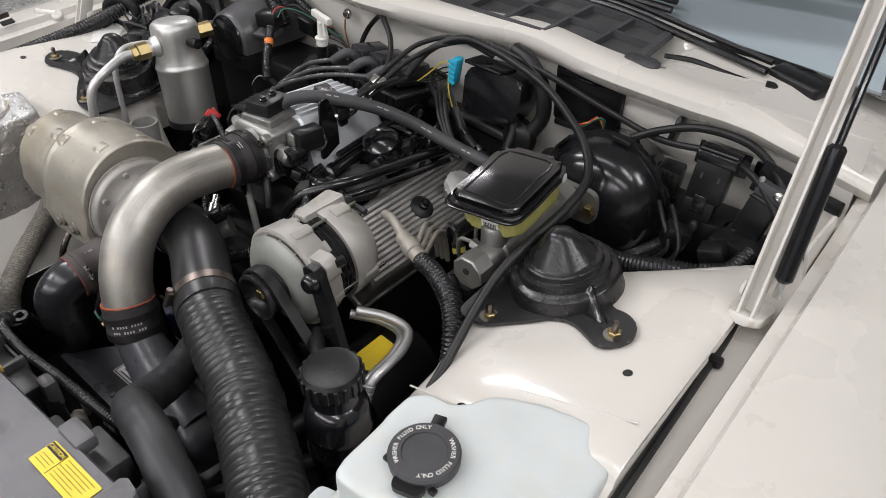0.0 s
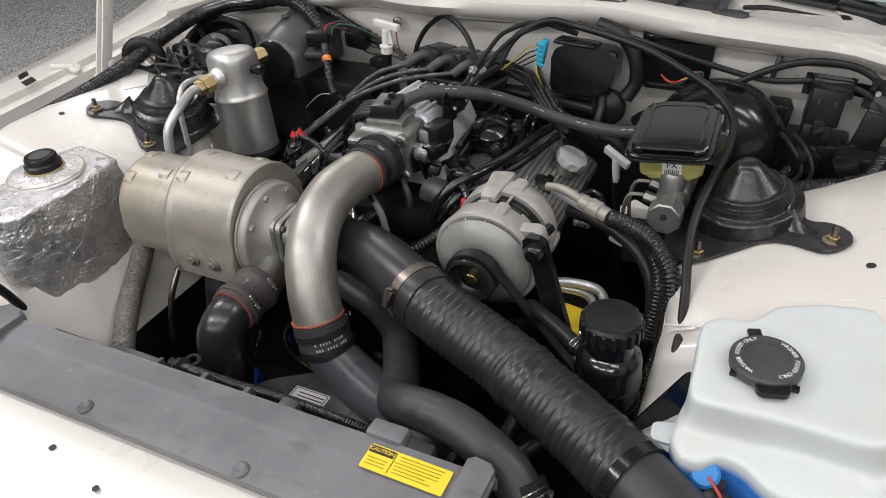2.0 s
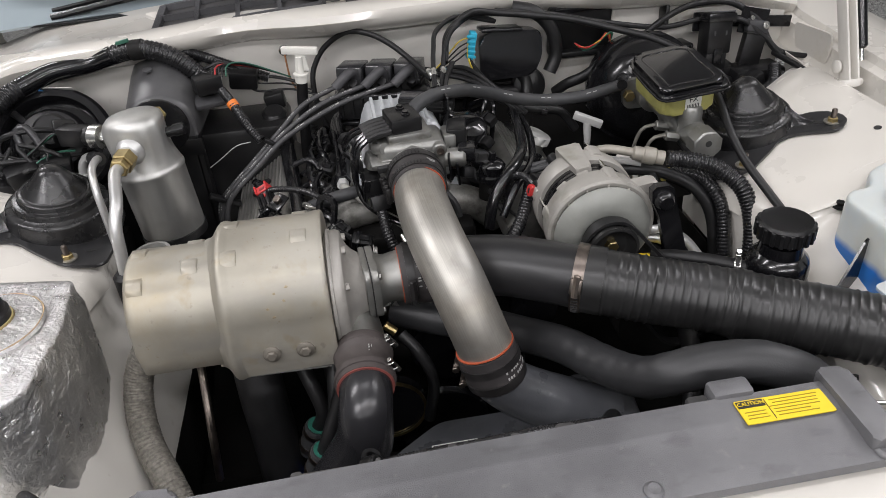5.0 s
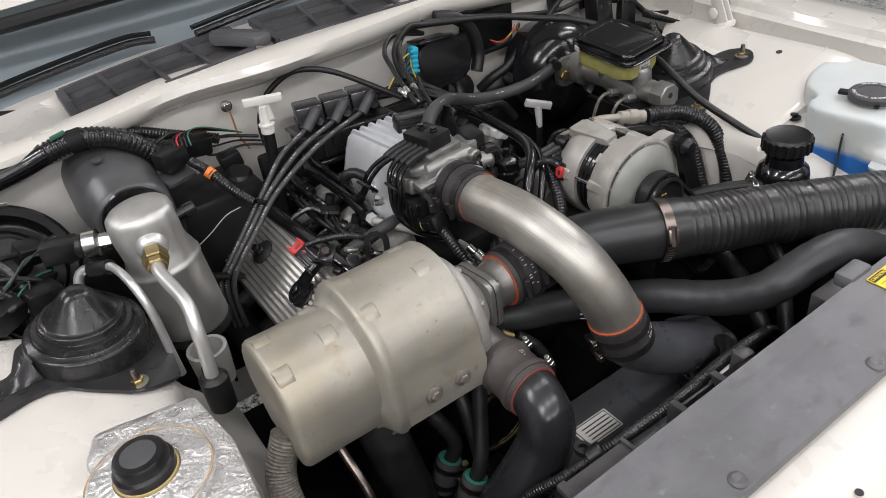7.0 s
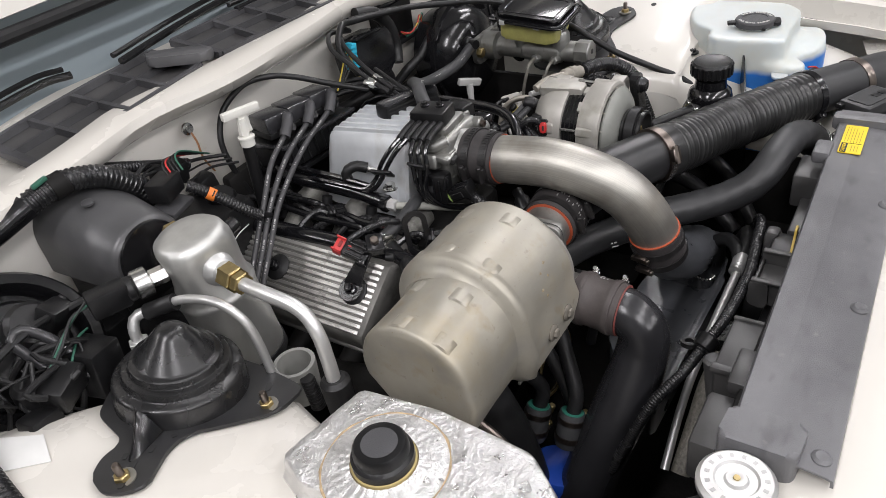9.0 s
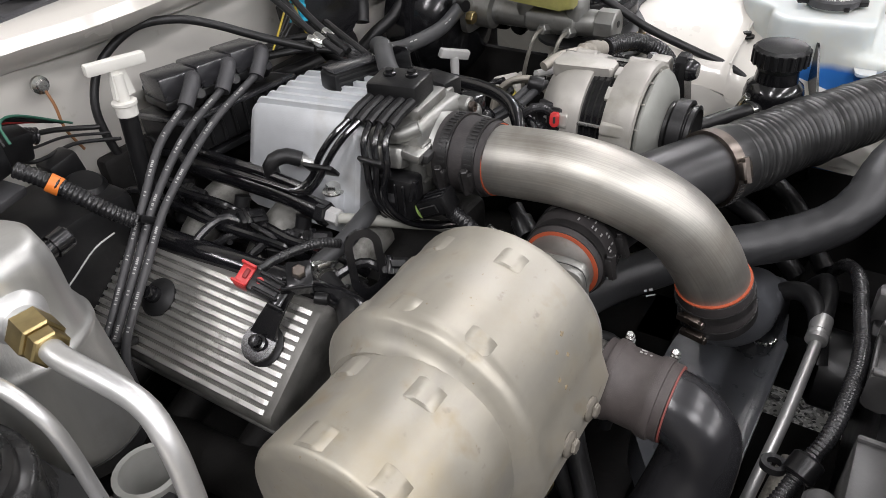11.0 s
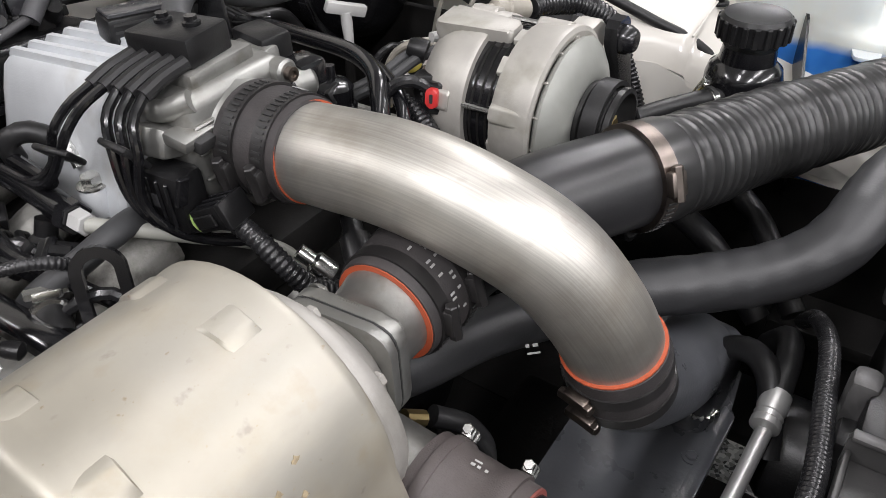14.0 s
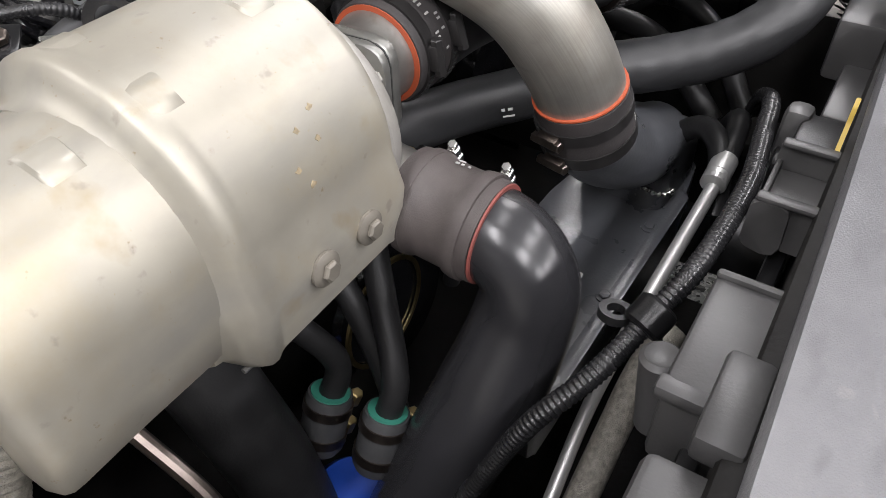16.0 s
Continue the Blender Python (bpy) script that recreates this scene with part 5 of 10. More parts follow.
# ---------- washer bottle ----------
def washer_bottle():
    t = thing("washer_bottle", "milky white washer fluid bottle half full of blue fluid", "washer bottle", (0.62, -0.25, -0.3))
    top = rounded([(0.536, -0.302), (0.531, -0.24), (0.528, -0.180), (0.545, -0.163), (0.576, -0.163), (0.598, -0.123), (0.645, -0.101), (0.735, -0.084), (0.742, -0.20), (0.740, -0.262), (0.70, -0.300), (0.62, -0.297)], 0.016, 4)
    bm = prism(top, -0.30, 0.034)
    front = rounded([(0.530, -0.26), (0.526, -0.315), (0.540, -0.338), (0.560, -0.338), (0.578, -0.318), (0.600, -0.325), (0.622, -0.345), (0.690, -0.350), (0.738, -0.335), (0.738, -0.25)], 0.014, 4)
    cprism(bm, front, -0.30, -0.010)
    lathe(bm, [(0.066, -0.2), (0.066, -0.002), (0.060, 0.012), (0.044, 0.019), (0.0, 0.020)], pose(0.660, -0.288, -0.024), 36)
    body = part("blown_body", bm, TANK, t, angle=80)
    shell = body.modifiers.new("shell", "REMESH")
    shell.mode, shell.voxel_size, shell.use_smooth_shade = "VOXEL", 0.0045, True
    soft = body.modifiers.new("soft", "SMOOTH")
    soft.factor, soft.iterations = 0.5, 14
    part("mounting_ear", prism(rounded([(0.506, -0.292), (0.534, -0.285), (0.534, -0.315), (0.508, -0.316)], 0.008), -0.026, -0.022), TANK, t)
    cap = part("filler_cap", turned([(0.031, 0), (0.0345, 0.001), (0.035, 0.010), (0.033, 0.0125), (0.022, 0.013), (0.0215, 0.0118), (0, 0.0118)], (0.598, -0.235, 0.038), seg=40), PLASTIC_GREY, t, "dusty black press-on filler cap")
    part("neck", turned([(0.028, 0), (0.028, 0.014)], (0.598, -0.235, 0.026), seg=28), TANK, t)
    part("hinge_tab", box((0.014, 0.026, 0.006), pose(0.585, -0.202, 0.044, 0, 0, 20), 0.002), PLASTIC, cap)
    part("lift_tab", prism(rounded([(-0.017, 0), (0.017, 0), (0.014, -0.014), (-0.014, -0.014)], 0.006), 0, 0.006, pose(0.607, -0.264, 0.039, 0, 0, 15)), PLASTIC, cap)
    for x, y in ((0.571, -0.257), (0.628, -0.258)):
        part("lug", box((0.007, 0.007, 0.005), pose(x, y, 0.040), 0.001), PLASTIC, cap)
    for text, start in (("WASHER FLUID ONLY", 68), ("WASHER FLUID ONLY", 248)):
        for i, ch in enumerate(text):
            if ch != " ":
                a = start - 7.6 * i - 6
                m = pose(0.598, -0.235, 0.0510) @ pose(0, 0, 0, 0, 0, a) @ pose(0.0275, 0, 0, 0, 0, -90)
                writing(ch, 0.0062, m, LABEL_WHITE, cap, "letter")
    p = thing("washer_pump", "blue and black washer pump plug in its recess", "washer pump", (0.568, -0.328, -0.06))
    part("plug", turned([(0.014, 0), (0.015, 0.012), (0.012, 0.016), (0, 0.016)], (0.566, -0.326, -0.040), (0, -0.5, 0.8), 20), BLUE, p, "blue pump plug")
    part("connector", box((0.026, 0.020, 0.026), pose(0.584, -0.346, -0.048, 20, 0, -35), 0.003), PLASTIC, p)
    part("wire", tube([(0.570, -0.340, -0.024), (0.582, -0.352, -0.028), (0.594, -0.360, -0.045)], 0.0016, 6), WIRE_RED, p)
    part("seat", turned([(0.024, 0), (0.024, 0.004), (0.016, 0.004)], (0.564, -0.318, -0.046), (0, -0.5, 0.8), 24), PLASTIC, p)
    b = thing("bottle_bolt", "black bolt holding the washer bottle", "bolt", (0.566, -0.135, -0.01))
    part("head", turned([(0.011, 0), (0.011, 0.003), (0.006, 0.004), (0.006, 0.008), (0, 0.008)], (0.562, -0.135, -0.012), seg=18), PLASTIC, b)


washer_bottle()


# ---------- power steering bottle ----------
def steering_bottle():
    t = thing("power_steering_reservoir", "gloss black power steering reservoir with knurled cap", "fluid reservoir", (0.436, -0.205, -0.15))
    c = (0.436, -0.205)
    part("bottle", turned([(0.030, 0), (0.037, 0.006), (0.0385, 0.05), (0.0385, 0.085), (0.040, 0.088), (0.040, 0.096), (0.0385, 0.099), (0.0385, 0.118), (0.036, 0.128), (0.028, 0.135), (0.026, 0.150)], (*c, -0.152), seg=36), GLOSS_BLACK, t)
    bm = bmesh.new()
    lathe(bm, [(0.026, 0), (0.0335, 0.001), (0.034, 0.020), (0.031, 0.024), (0.026, 0.0225), (0, 0.022)], pose(*c, 0.006), 48)
    part("cap", bm, PLASTIC, t, "black knurled screw cap")
    for k in range(20):
        a = 2 * math.pi * k / 20
        part("knurl", box((0.004, 0.006, 0.020), pose(c[0] + 0.0342 * math.cos(a), c[1] + 0.0342 * math.sin(a), 0.0165, 0, 0, math.degrees(a)), 0.0012, 1), PLASTIC, t)
    part("strap", turned([(0.039, 0), (0.0402, 0), (0.0402, 0.010), (0.039, 0.010)], (*c, -0.10), seg=36), SATIN_BLACK, t)
    h = solo("steering_hose", tube([(0.405, -0.195, -0.048), (0.375, -0.175, -0.046), (0.335, -0.145, -0.05), (0.305, -0.12, -0.06)], 0.010, 14), RUBBER, "black rubber power steering hose", "hose")
    clamp_band(t, (0.392, -0.187, -0.047), (0.85, -0.5, 0), 0.0108, 0.008, 30)
    part("hose_neck", tube([(0.42, -0.20, -0.048), (0.398, -0.19, -0.048)], 0.0105, 14), GLOSS_BLACK, t)
    g = thing("bottle_bracket", "black pressed steel bracket beside the steering reservoir", "bracket", (0.49, -0.24, -0.2))
    part("web", prism(rounded([(0, 0), (0.06, 0.10), (0.075, 0.19), (0.062, 0.19), (0.0, 0.10), (-0.02, 0.02)], 0.01), 0, 0.003, pose(0.470, -0.262, -0.185, 90, 0, 25)), SATIN_BLACK, g)


steering_bottle()


# ---------- alternator ----------
PULLEY = mat("worn_pulley_black", (0.016, 0.016, 0.016), 0.30, vary=0.3, scale=40, second=(0.035, 0.034, 0.032), mask=(0.5, 0.8))

def alternator():
    t = thing("alternator", "cream-grey cast alternator with black stator band and pulley", "alternator", (0.234, -0.06, -0.09))
    cx, cz = 0.234, -0.011

    def ring(profile, seg=48):
        return turned(profile, (cx, 0, cz), (0, -1, -0.02), seg)

    def around(a, r, y):
        return Vector((cx + r * math.cos(radians(a)), y, cz + r * math.sin(radians(a))))

    part("rear_housing", ring([(0.0, -0.022), (0.040, -0.022), (0.050, -0.019), (0.059, -0.012), (0.066, -0.003), (0.0705, 0.006), (0.072, 0.014), (0.072, 0.034), (0.0705, 0.0375), (0.058, 0.038)]), ALTER, t)
    part("stator", ring([(0.040, 0.034), (0.0650, 0.034), (0.0650, 0.072), (0.040, 0.072)]), GLOSS_BLACK, t, "black laminated stator band")
    for y in (0.044, 0.052, 0.060):
        part("lamination", ring([(0.064, y - 0.001), (0.0656, y - 0.001), (0.0656, y + 0.001), (0.064, y + 0.001)], 40), DARK, t)
    part("front_housing", ring([(0.056, 0.066), (0.0700, 0.066), (0.0718, 0.069), (0.0735, 0.088), (0.0755, 0.099), (0.0748, 0.103), (0.071, 0.105), (0.066, 0.104), (0.063, 0.100), (0.050, 0.098)]), ALTER, t)
    # vent openings, then the pressed fan in front of them
    for k in range(14):
        a = k * 360 / 14 + 8
        part("fan_blade", box((0.020, 0.012, 0.0022), Matrix.Translation(around(a, 0.056, -0.1065)) @ pose(0, 0, 0, 0, -a, 0) @ pose(0, 0, 0, 0, 0, 18), 0.0006, 1), ALTER, t)
    part("fan", ring([(0.064, 0.104), (0.067, 0.107), (0.0675, 0.110), (0.064, 0.1145), (0.056, 0.1205), (0.046, 0.1245), (0.036, 0.1265), (0.033, 0.1255), (0.020, 0.124), (0.0, 0.124)]), mat("fan_grey", (0.25, 0.255, 0.235), 0.42, metal=0.2, vary=0.15, scale=24, bump=0.05, second=(0.22, 0.225, 0.20), mask=(0.5, 0.8)), t, "grey pressed cooling fan")
    part("fan_hub", ring([(0.024, 0.104), (0.024, 0.129)], 24), DARK, t)
    # stepped lugs joined by long bolts
    for a in (76, 166, 256, 346):
        part("bolt_lug", prism(rounded([(-0.011, -0.006), (0.011, -0.006), (0.009, 0.006), (-0.009, 0.006)], 0.004), 0, 0.026, axis(around(a, 0.068, 0.0), (0, -1, 0), around(a, 1, 0) - Vector((cx, 0, cz))), 0.0015, 1), ALTER, t)
        part("bolt_lug", prism(rounded([(-0.010, -0.006), (0.010, -0.006), (0.008, 0.006), (-0.008, 0.006)], 0.004), 0, 0.030, axis(around(a, 0.068, -0.067), (0, -1, 0), around(a, 1, 0) - Vector((cx, 0, cz))), 0.0015, 1), ALTER, t)
        part("through_bolt", tube([around(a, 0.068, 0.016), around(a, 0.068, -0.100)], 0.0026, 8), CHROME, t, "bright through bolt")
    for a in (20, 48, 104, 132, 196, 226):
        part("edge_step", prism(rounded([(-0.009, -0.003), (0.009, -0.003), (0.008, 0.003), (-0.008, 0.003)], 0.002), 0, 0.008, axis(around(a, 0.0665, -0.063), (0, -1, 0), around(a, 1, 0) - Vector((cx, 0, cz)))), ALTER, t)
    # flat ear that bridges the stator on top of the housing
    part("ear", prism(rounded([(-0.014, -0.050), (0.008, -0.050), (0.012, 0.022), (-0.024, 0.022)], 0.004), 0, 0.016, pose(0.226, -0.010, 0.0455, 1, -7, 0), 0.004, 2), ALTER, t)
    part("ear", prism(rounded([(-0.026, -0.014), (0.016, -0.017), (0.021, 0.0), (0.014, 0.017), (-0.026, 0.012)], 0.008), 0, 0.022, axis((0.298, -0.078, 0.030), (0, -1, 0), (0, 0, 1)), 0.002, 1), ALTER, t)
    part("pulley", ring([(0.0, 0.122), (0.030, 0.123), (0.0335, 0.126), (0.0335, 0.130), (0.0315, 0.132), (0.0315, 0.150), (0.034, 0.152), (0.034, 0.157), (0.030, 0.158), (0.027, 0.148), (0.022, 0.142), (0.0, 0.142)], 40), PULLEY, t, "black grooved pulley")
    part("pulley_nut", prism(hexagon(0.009), 0, 0.010, axis((cx, -0.141, cz - 0.003), (0, -1, -0.02)), 0.001, 1), BRASS, t, "gold pulley nut")
    part("regulator", box((0.03, 0.02, 0.04), pose(0.176, 0.018, -0.006, 0, 20, 0), 0.004), DARK, t)
    plug = part("plug", prism(rect(0.011, 0.017, 0.004), 0, 0.010, axis((0.166, -0.010, 0.007), (-0.95, -0.3, 0.2)), 0.002, 2), RED, t, "red plastic plug")
    part("plug_window", prism(rect(0.003, 0.008, 0.0012), 0, 0.0105, axis((0.166, -0.010, 0.007), (-0.95, -0.3, 0.2))), INK, plug)
    part("plug_surround", prism(rect(0.020, 0.028, 0.006), 0, 0.012, axis((0.174, -0.0075, 0.004), (-0.95, -0.3, 0.2)), 0.003, 2), PLASTIC, t)
    part("plug_lead", tube([(0.164, -0.004, 0.014), (0.156, 0.004, 0.022), (0.146, 0.016, 0.020), (0.138, 0.026, 0.006), (0.132, 0.03, -0.02)], 0.0055, 10), LOOM, t)
    part("plug_shell", box((0.022, 0.026, 0.030), pose(0.178, 0.004, 0.006, 0, 10, 20), 0.004), PLASTIC, t)
    part("terminal_boot", turned([(0.011, 0), (0.011, 0.010), (0.008, 0.018), (0, 0.018)], (0.212, 0.030, 0.022), (-0.4, 1, 0.3), 16), PLASTIC, t)
    b = thing("alternator_bracket", "black steel alternator bracket arm", "bracket", (0.33, -0.12, -0.15))
    arm = bmesh.new()
    loft(arm, [[Vector((x - w, y, z)), Vector((x + w, y, z)), Vector((x + w, y - 0.012, z)), Vector((x - w, y - 0.012, z))] for x, y, z, w in ((0.309, -0.108, 0.050, 0.008), (0.310, -0.108, 0.044, 0.015), (0.313, -0.108, 0.028, 0.0165), (0.322, -0.108, 0.005, 0.014), (0.336, -0.110, -0.05, 0.015), (0.346, -0.112, -0.11, 0.022), (0.352, -0.114, -0.18, 0.026))])
    part("arm", arm, SATIN_BLACK, b)
    part("foot", box((0.10, 0.012, 0.05), pose(0.315, -0.118, -0.105, 0, -24, 0), 0.004), SATIN_BLACK, b)
    part("bolt", turned([(0.0135, 0), (0.0135, 0.006), (0.0105, 0.012), (0.009, 0.0135), (0, 0.0135)], (0.312, -0.119, 0.030), (0, -1, 0), 20), SATIN_BLACK, b)
    part("bolt_tip", prism(hexagon(0.0075), 0, 0.014, axis((0.312, -0.082, 0.036), (0.3, 1, 0.1)), 0.001, 1), SATIN_BLACK, b)
    # belt loop below the pulley
    loop = bmesh.new()
    ends = ((Vector((cx, 0, cz - 0.003)), 0.0345), (Vector((0.352, 0, -0.165)), 0.040))
    way = (ends[1][0] - ends[0][0]).normalized()
    side = Vector((way.z, 0, -way.x))
    ring = []
    for k in range(13):
        a = math.pi * k / 12
        ring.append(ends[0][0] + ends[0][1] * (side * math.cos(a) - way * math.sin(a)))
    for k in range(13):
        a = math.pi * k / 12
        ring.append(ends[1][0] + ends[1][1] * (-side * math.cos(a) + way * math.sin(a)))
    secs = []
    for q in ring + ring[:1]:
        n = min(((q - e[0]) for e in ends), key=lambda v: v.length).normalized()
        secs.append([q + Vector((0, y, 0)) + n * h for y, h in ((-0.149, 0), (-0.134, 0), (-0.134, 0.004), (-0.149, 0.004))])
    loft(loop, secs, cap=False)
    solo("drive_belt", loop, RUBBER, "black rubber alternator drive belt", "belt")
    # compressor below with its lines
    c = thing("air_con_compressor", "black compressor with yellow label below the alternator", "compressor", (0.32, -0.08, -0.25))
    part("body", turned([(0.0, 0), (0.062, 0.0), (0.066, 0.01), (0.066, 0.13), (0.0, 0.13)], (0.335, 0.02, -0.19), (0, -1, 0), 32), DARK, c)
    part("label", box((0.04, 0.06, 0.001), pose(0.345, -0.055, -0.1245, 0, 8, 0), 0), YELLOW, c, "yellow label with unreadable print")
    for k, w in ((0, 0.05), (1, 0.038), (2, 0.044)):
        part("print_bar", box((0.0025, w, 0.0012), pose(0.333 + 0.009 * k, -0.055, -0.1235 - 0.0013 * k, 0, 8, 0), 0), INK, c)
    part("name_bar", box((0.010, 0.062, 0.001), pose(0.3665, -0.052, -0.1285, 0, 12, 0), 0), PRINT, c)
    for dz, dx in ((0.0, 0.0), (-0.014, -0.014)):
        part("line", tube([(0.300 + dx, -0.045, -0.075 + dz), (0.335 + dx, -0.020, -0.085 + dz), (0.372 + dx, -0.018, -0.09 + dz), (0.390 + dx, -0.050, -0.093 + dz), (0.392 + dx, -0.105, -0.10 + dz), (0.388 + dx, -0.125, -0.12 + dz)], 0.007, 12), BRIGHT, c, "bright aluminium refrigerant line")
    part("crimp", turned([(0.011, 0), (0.0115, 0.006), (0.0095, 0.008), (0.0115, 0.011), (0.0095, 0.014), (0.0115, 0.017), (0.0115, 0.024), (0.009, 0.026)], (0.389, -0.115, -0.105), (0, -0.5, -0.86), 18), BRIGHT, c)


alternator()


# ---------- brake master cylinder and booster ----------
def brakes():
    b = thing("brake_booster", "gloss black round vacuum brake booster", "brake booster", (0.49, 0.34, -0.12))
    part("front_shell", turned([(0.0, 0.075), (0.03, 0.074), (0.045, 0.066), (0.070, 0.058), (0.088, 0.040), (0.096, 0.018), (0.100, 0.0)], (0.464, 0.338, -0.008), (0, -1, 0.05), 48), SATIN_BLACK, b)
    part("rim", turned([(0.100, 0), (0.106, 0.002), (0.106, 0.012), (0.100, 0.014)], (0.464, 0.345, -0.008), (0, -1, 0.05), 48), SATIN_BLACK, b)
    part("rear_shell", turned([(0.05, -0.07), (0.09, -0.05), (0.100, 0.0)], (0.464, 0.345, -0.008), (0, -1, 0.05), 48), SATIN_BLACK, b)
    for a in (20, 80, 140, 200, 260, 320):
        part("rim_tab", box((0.03, 0.016, 0.006), Matrix.Translation((0.464 + 0.104 * math.cos(radians(a)), 0.337, -0.008 + 0.104 * math.sin(radians(a)))) @ pose(0, 0, 0, 0, 90 - a, 0), 0.002), SATIN_BLACK, b)
    part("check_valve", turned([(0.012, 0), (0.012, 0.010), (0.009, 0.014), (0.009, 0.03)], (0.402, 0.275, 0.040), (-0.4, -1, 0.05), 18), PLASTIC, b)
    t = thing("brake_master_cylinder", "grey cast master cylinder with amber reservoir", "master cylinder", (0.438, 0.12, -0.02))
    part("bore", turned([(0, 0), (0.018, 0.0), (0.020, 0.004), (0.020, 0.05), (0.023, 0.054), (0.023, 0.13), (0.020, 0.134), (0.020, 0.19), (0.028, 0.194), (0.028, 0.23)], (0.443, 0.030, 0.022), (0, 1, 0), 28), CAST, t)
    part("front_boss", prism([(r * 0.024 * math.cos(radians(a)), r * 0.024 * math.sin(radians(a))) for a, r in ((22, 1), (67, 1), (112, 1), (157, 1), (202, 1), (247, 1), (292, 1), (337, 1))], 0, 0.03, axis((0.443, 0.052, 0.022), (0, -1, 0)), 0.002, 1), CAST, t)
    part("boss_hole", turned([(0.005, 0), (0.005, 0.0008), (0, 0.0008)], (0.443, 0.0218, 0.026), (0, -1, 0), 14), INK, t)
    for y in (0.085, 0.165):
        part("port_boss", turned([(0.018, 0), (0.018, 0.03), (0.014, 0.036)], (0.440, y, 0.028), (0, 0, 1), 22), CAST, t)
    part("mount_flange", prism(rect(0.10, 0.055, 0.02), 0, 0.010, axis((0.446, 0.262, 0.020), (0, -1, 0))), CAST, t)
    for x in (0.404, 0.488):
        part("flange_nut", prism(hexagon(0.010), 0, 0.012, axis((x, 0.252, 0.020), (0, -1, 0)), 0.001, 1), BRASS, t, "gold zinc nut")
    for y, z in ((0.085, 0.012), (0.125, 0.012)):
        side = part("line_fitting", prism(hexagon(0.008), 0, 0.022, axis((0.424, y, z), (-1, 0, 0.25)), 0.001, 1), CAST, t)
        part("brake_line", tube([(0.402, y, z + 0.006), (0.385, y, z + 0.004), (0.376, y + 0.004, z - 0.012), (0.372, y + 0.012, z - 0.050), (0.378, y + 0.02, z - 0.10), (0.40, y + 0.04, z - 0.14)], 0.0030, 8), DULL, side)
    # reservoir
    m = pose(0.4365, 0.150, 0.005) @ pose(0, 0, 0, 6.0, -4.5, 2)
    part("reservoir", prism(rounded([(-0.042, -0.066), (0.042, -0.066), (0.044, 0.048), (-0.044, 0.048)], 0.014), 0.056, 0.093, m, 0.006, 3), RESERVOIR, t, "amber translucent plastic reservoir")
    lid = part("lid", prism(rounded([(-0.056, -0.082), (0.056, -0.082), (0.056, 0.044), (0.040, 0.060), (-0.040, 0.060), (-0.056, 0.044)], 0.018), 0.0925, 0.1005, m, 0.004, 3), GLOSS_BLACK, t, "gloss black moulded reservoir lid")
    part("lid_dome", prism(rounded([(-0.050, -0.076), (0.050, -0.076), (0.050, 0.042), (0.037, 0.055), (-0.037, 0.055), (-0.050, 0.042)], 0.016), 0.100, 0.109, m, 0.007, 4), GLOSS_BLACK, lid)
    for x, y in ((-0.055, -0.035), (0.055, -0.035), (-0.056, 0.035), (0.056, 0.035)):
        part("lid_latch", box((0.004, 0.012, 0.010), m @ pose(x * 0.975, y, 0.094), 0.0015), GREY_PLASTIC, lid, "grey lid latch")
    part("lid_rim", tube([m @ Vector((x, y, 0.1083)) for x, y in ((-0.036, -0.062), (0.0, -0.063), (0.036, -0.062), (0.037, -0.010), (0.036, 0.036), (0.0, 0.042), (-0.036, 0.036), (-0.037, -0.010), (-0.036, -0.062))], 0.0018, 8, 0.004), GLOSS_BLACK, lid)
    part("lid_bail", tube([m @ Vector((x, y, 0.0965)) for x, y in ((-0.057, 0.010), (-0.058, -0.05), (-0.050, -0.083), (0.0, -0.086), (0.050, -0.083), (0.058, -0.05), (0.057, 0.010))], 0.0016, 8, 0.005), SATIN_BLACK, lid, "black wire bail")
    f = m @ pose(0.004, -0.0664, 0.074, 90, 0, 0)
    lab = part("sticker", prism(rect(0.026, 0.024, 0.001), 0, 0.0006, f), LABEL_WHITE, t, "white sticker with two black letters")
    writing("FX", 0.0125, f @ pose(0, 0.005, 0.0008), INK, lab, "letter")
    for k in range(8):
        part("print_bar", box((0.0012, 0.007, 0.0004), f @ pose(-0.009 + 0.0025 * k, -0.006, 0.0008), 0), INK, lab)
    v = thing("proportioning_valve", "black brake proportioning valve under the cylinder", "valve", (0.41, 0.06, -0.08))
    part("body", box((0.05, 0.05, 0.05), pose(0.412, 0.06, -0.045), 0.006), DARK, v)
    part("tag", box((0.008, 0.006, 0.024), pose(0.383, 0.03, -0.02, 10, 10, 0), 0.001), mat("olive_tag", (0.30, 0.26, 0.06), 0.5), v)


brakes()


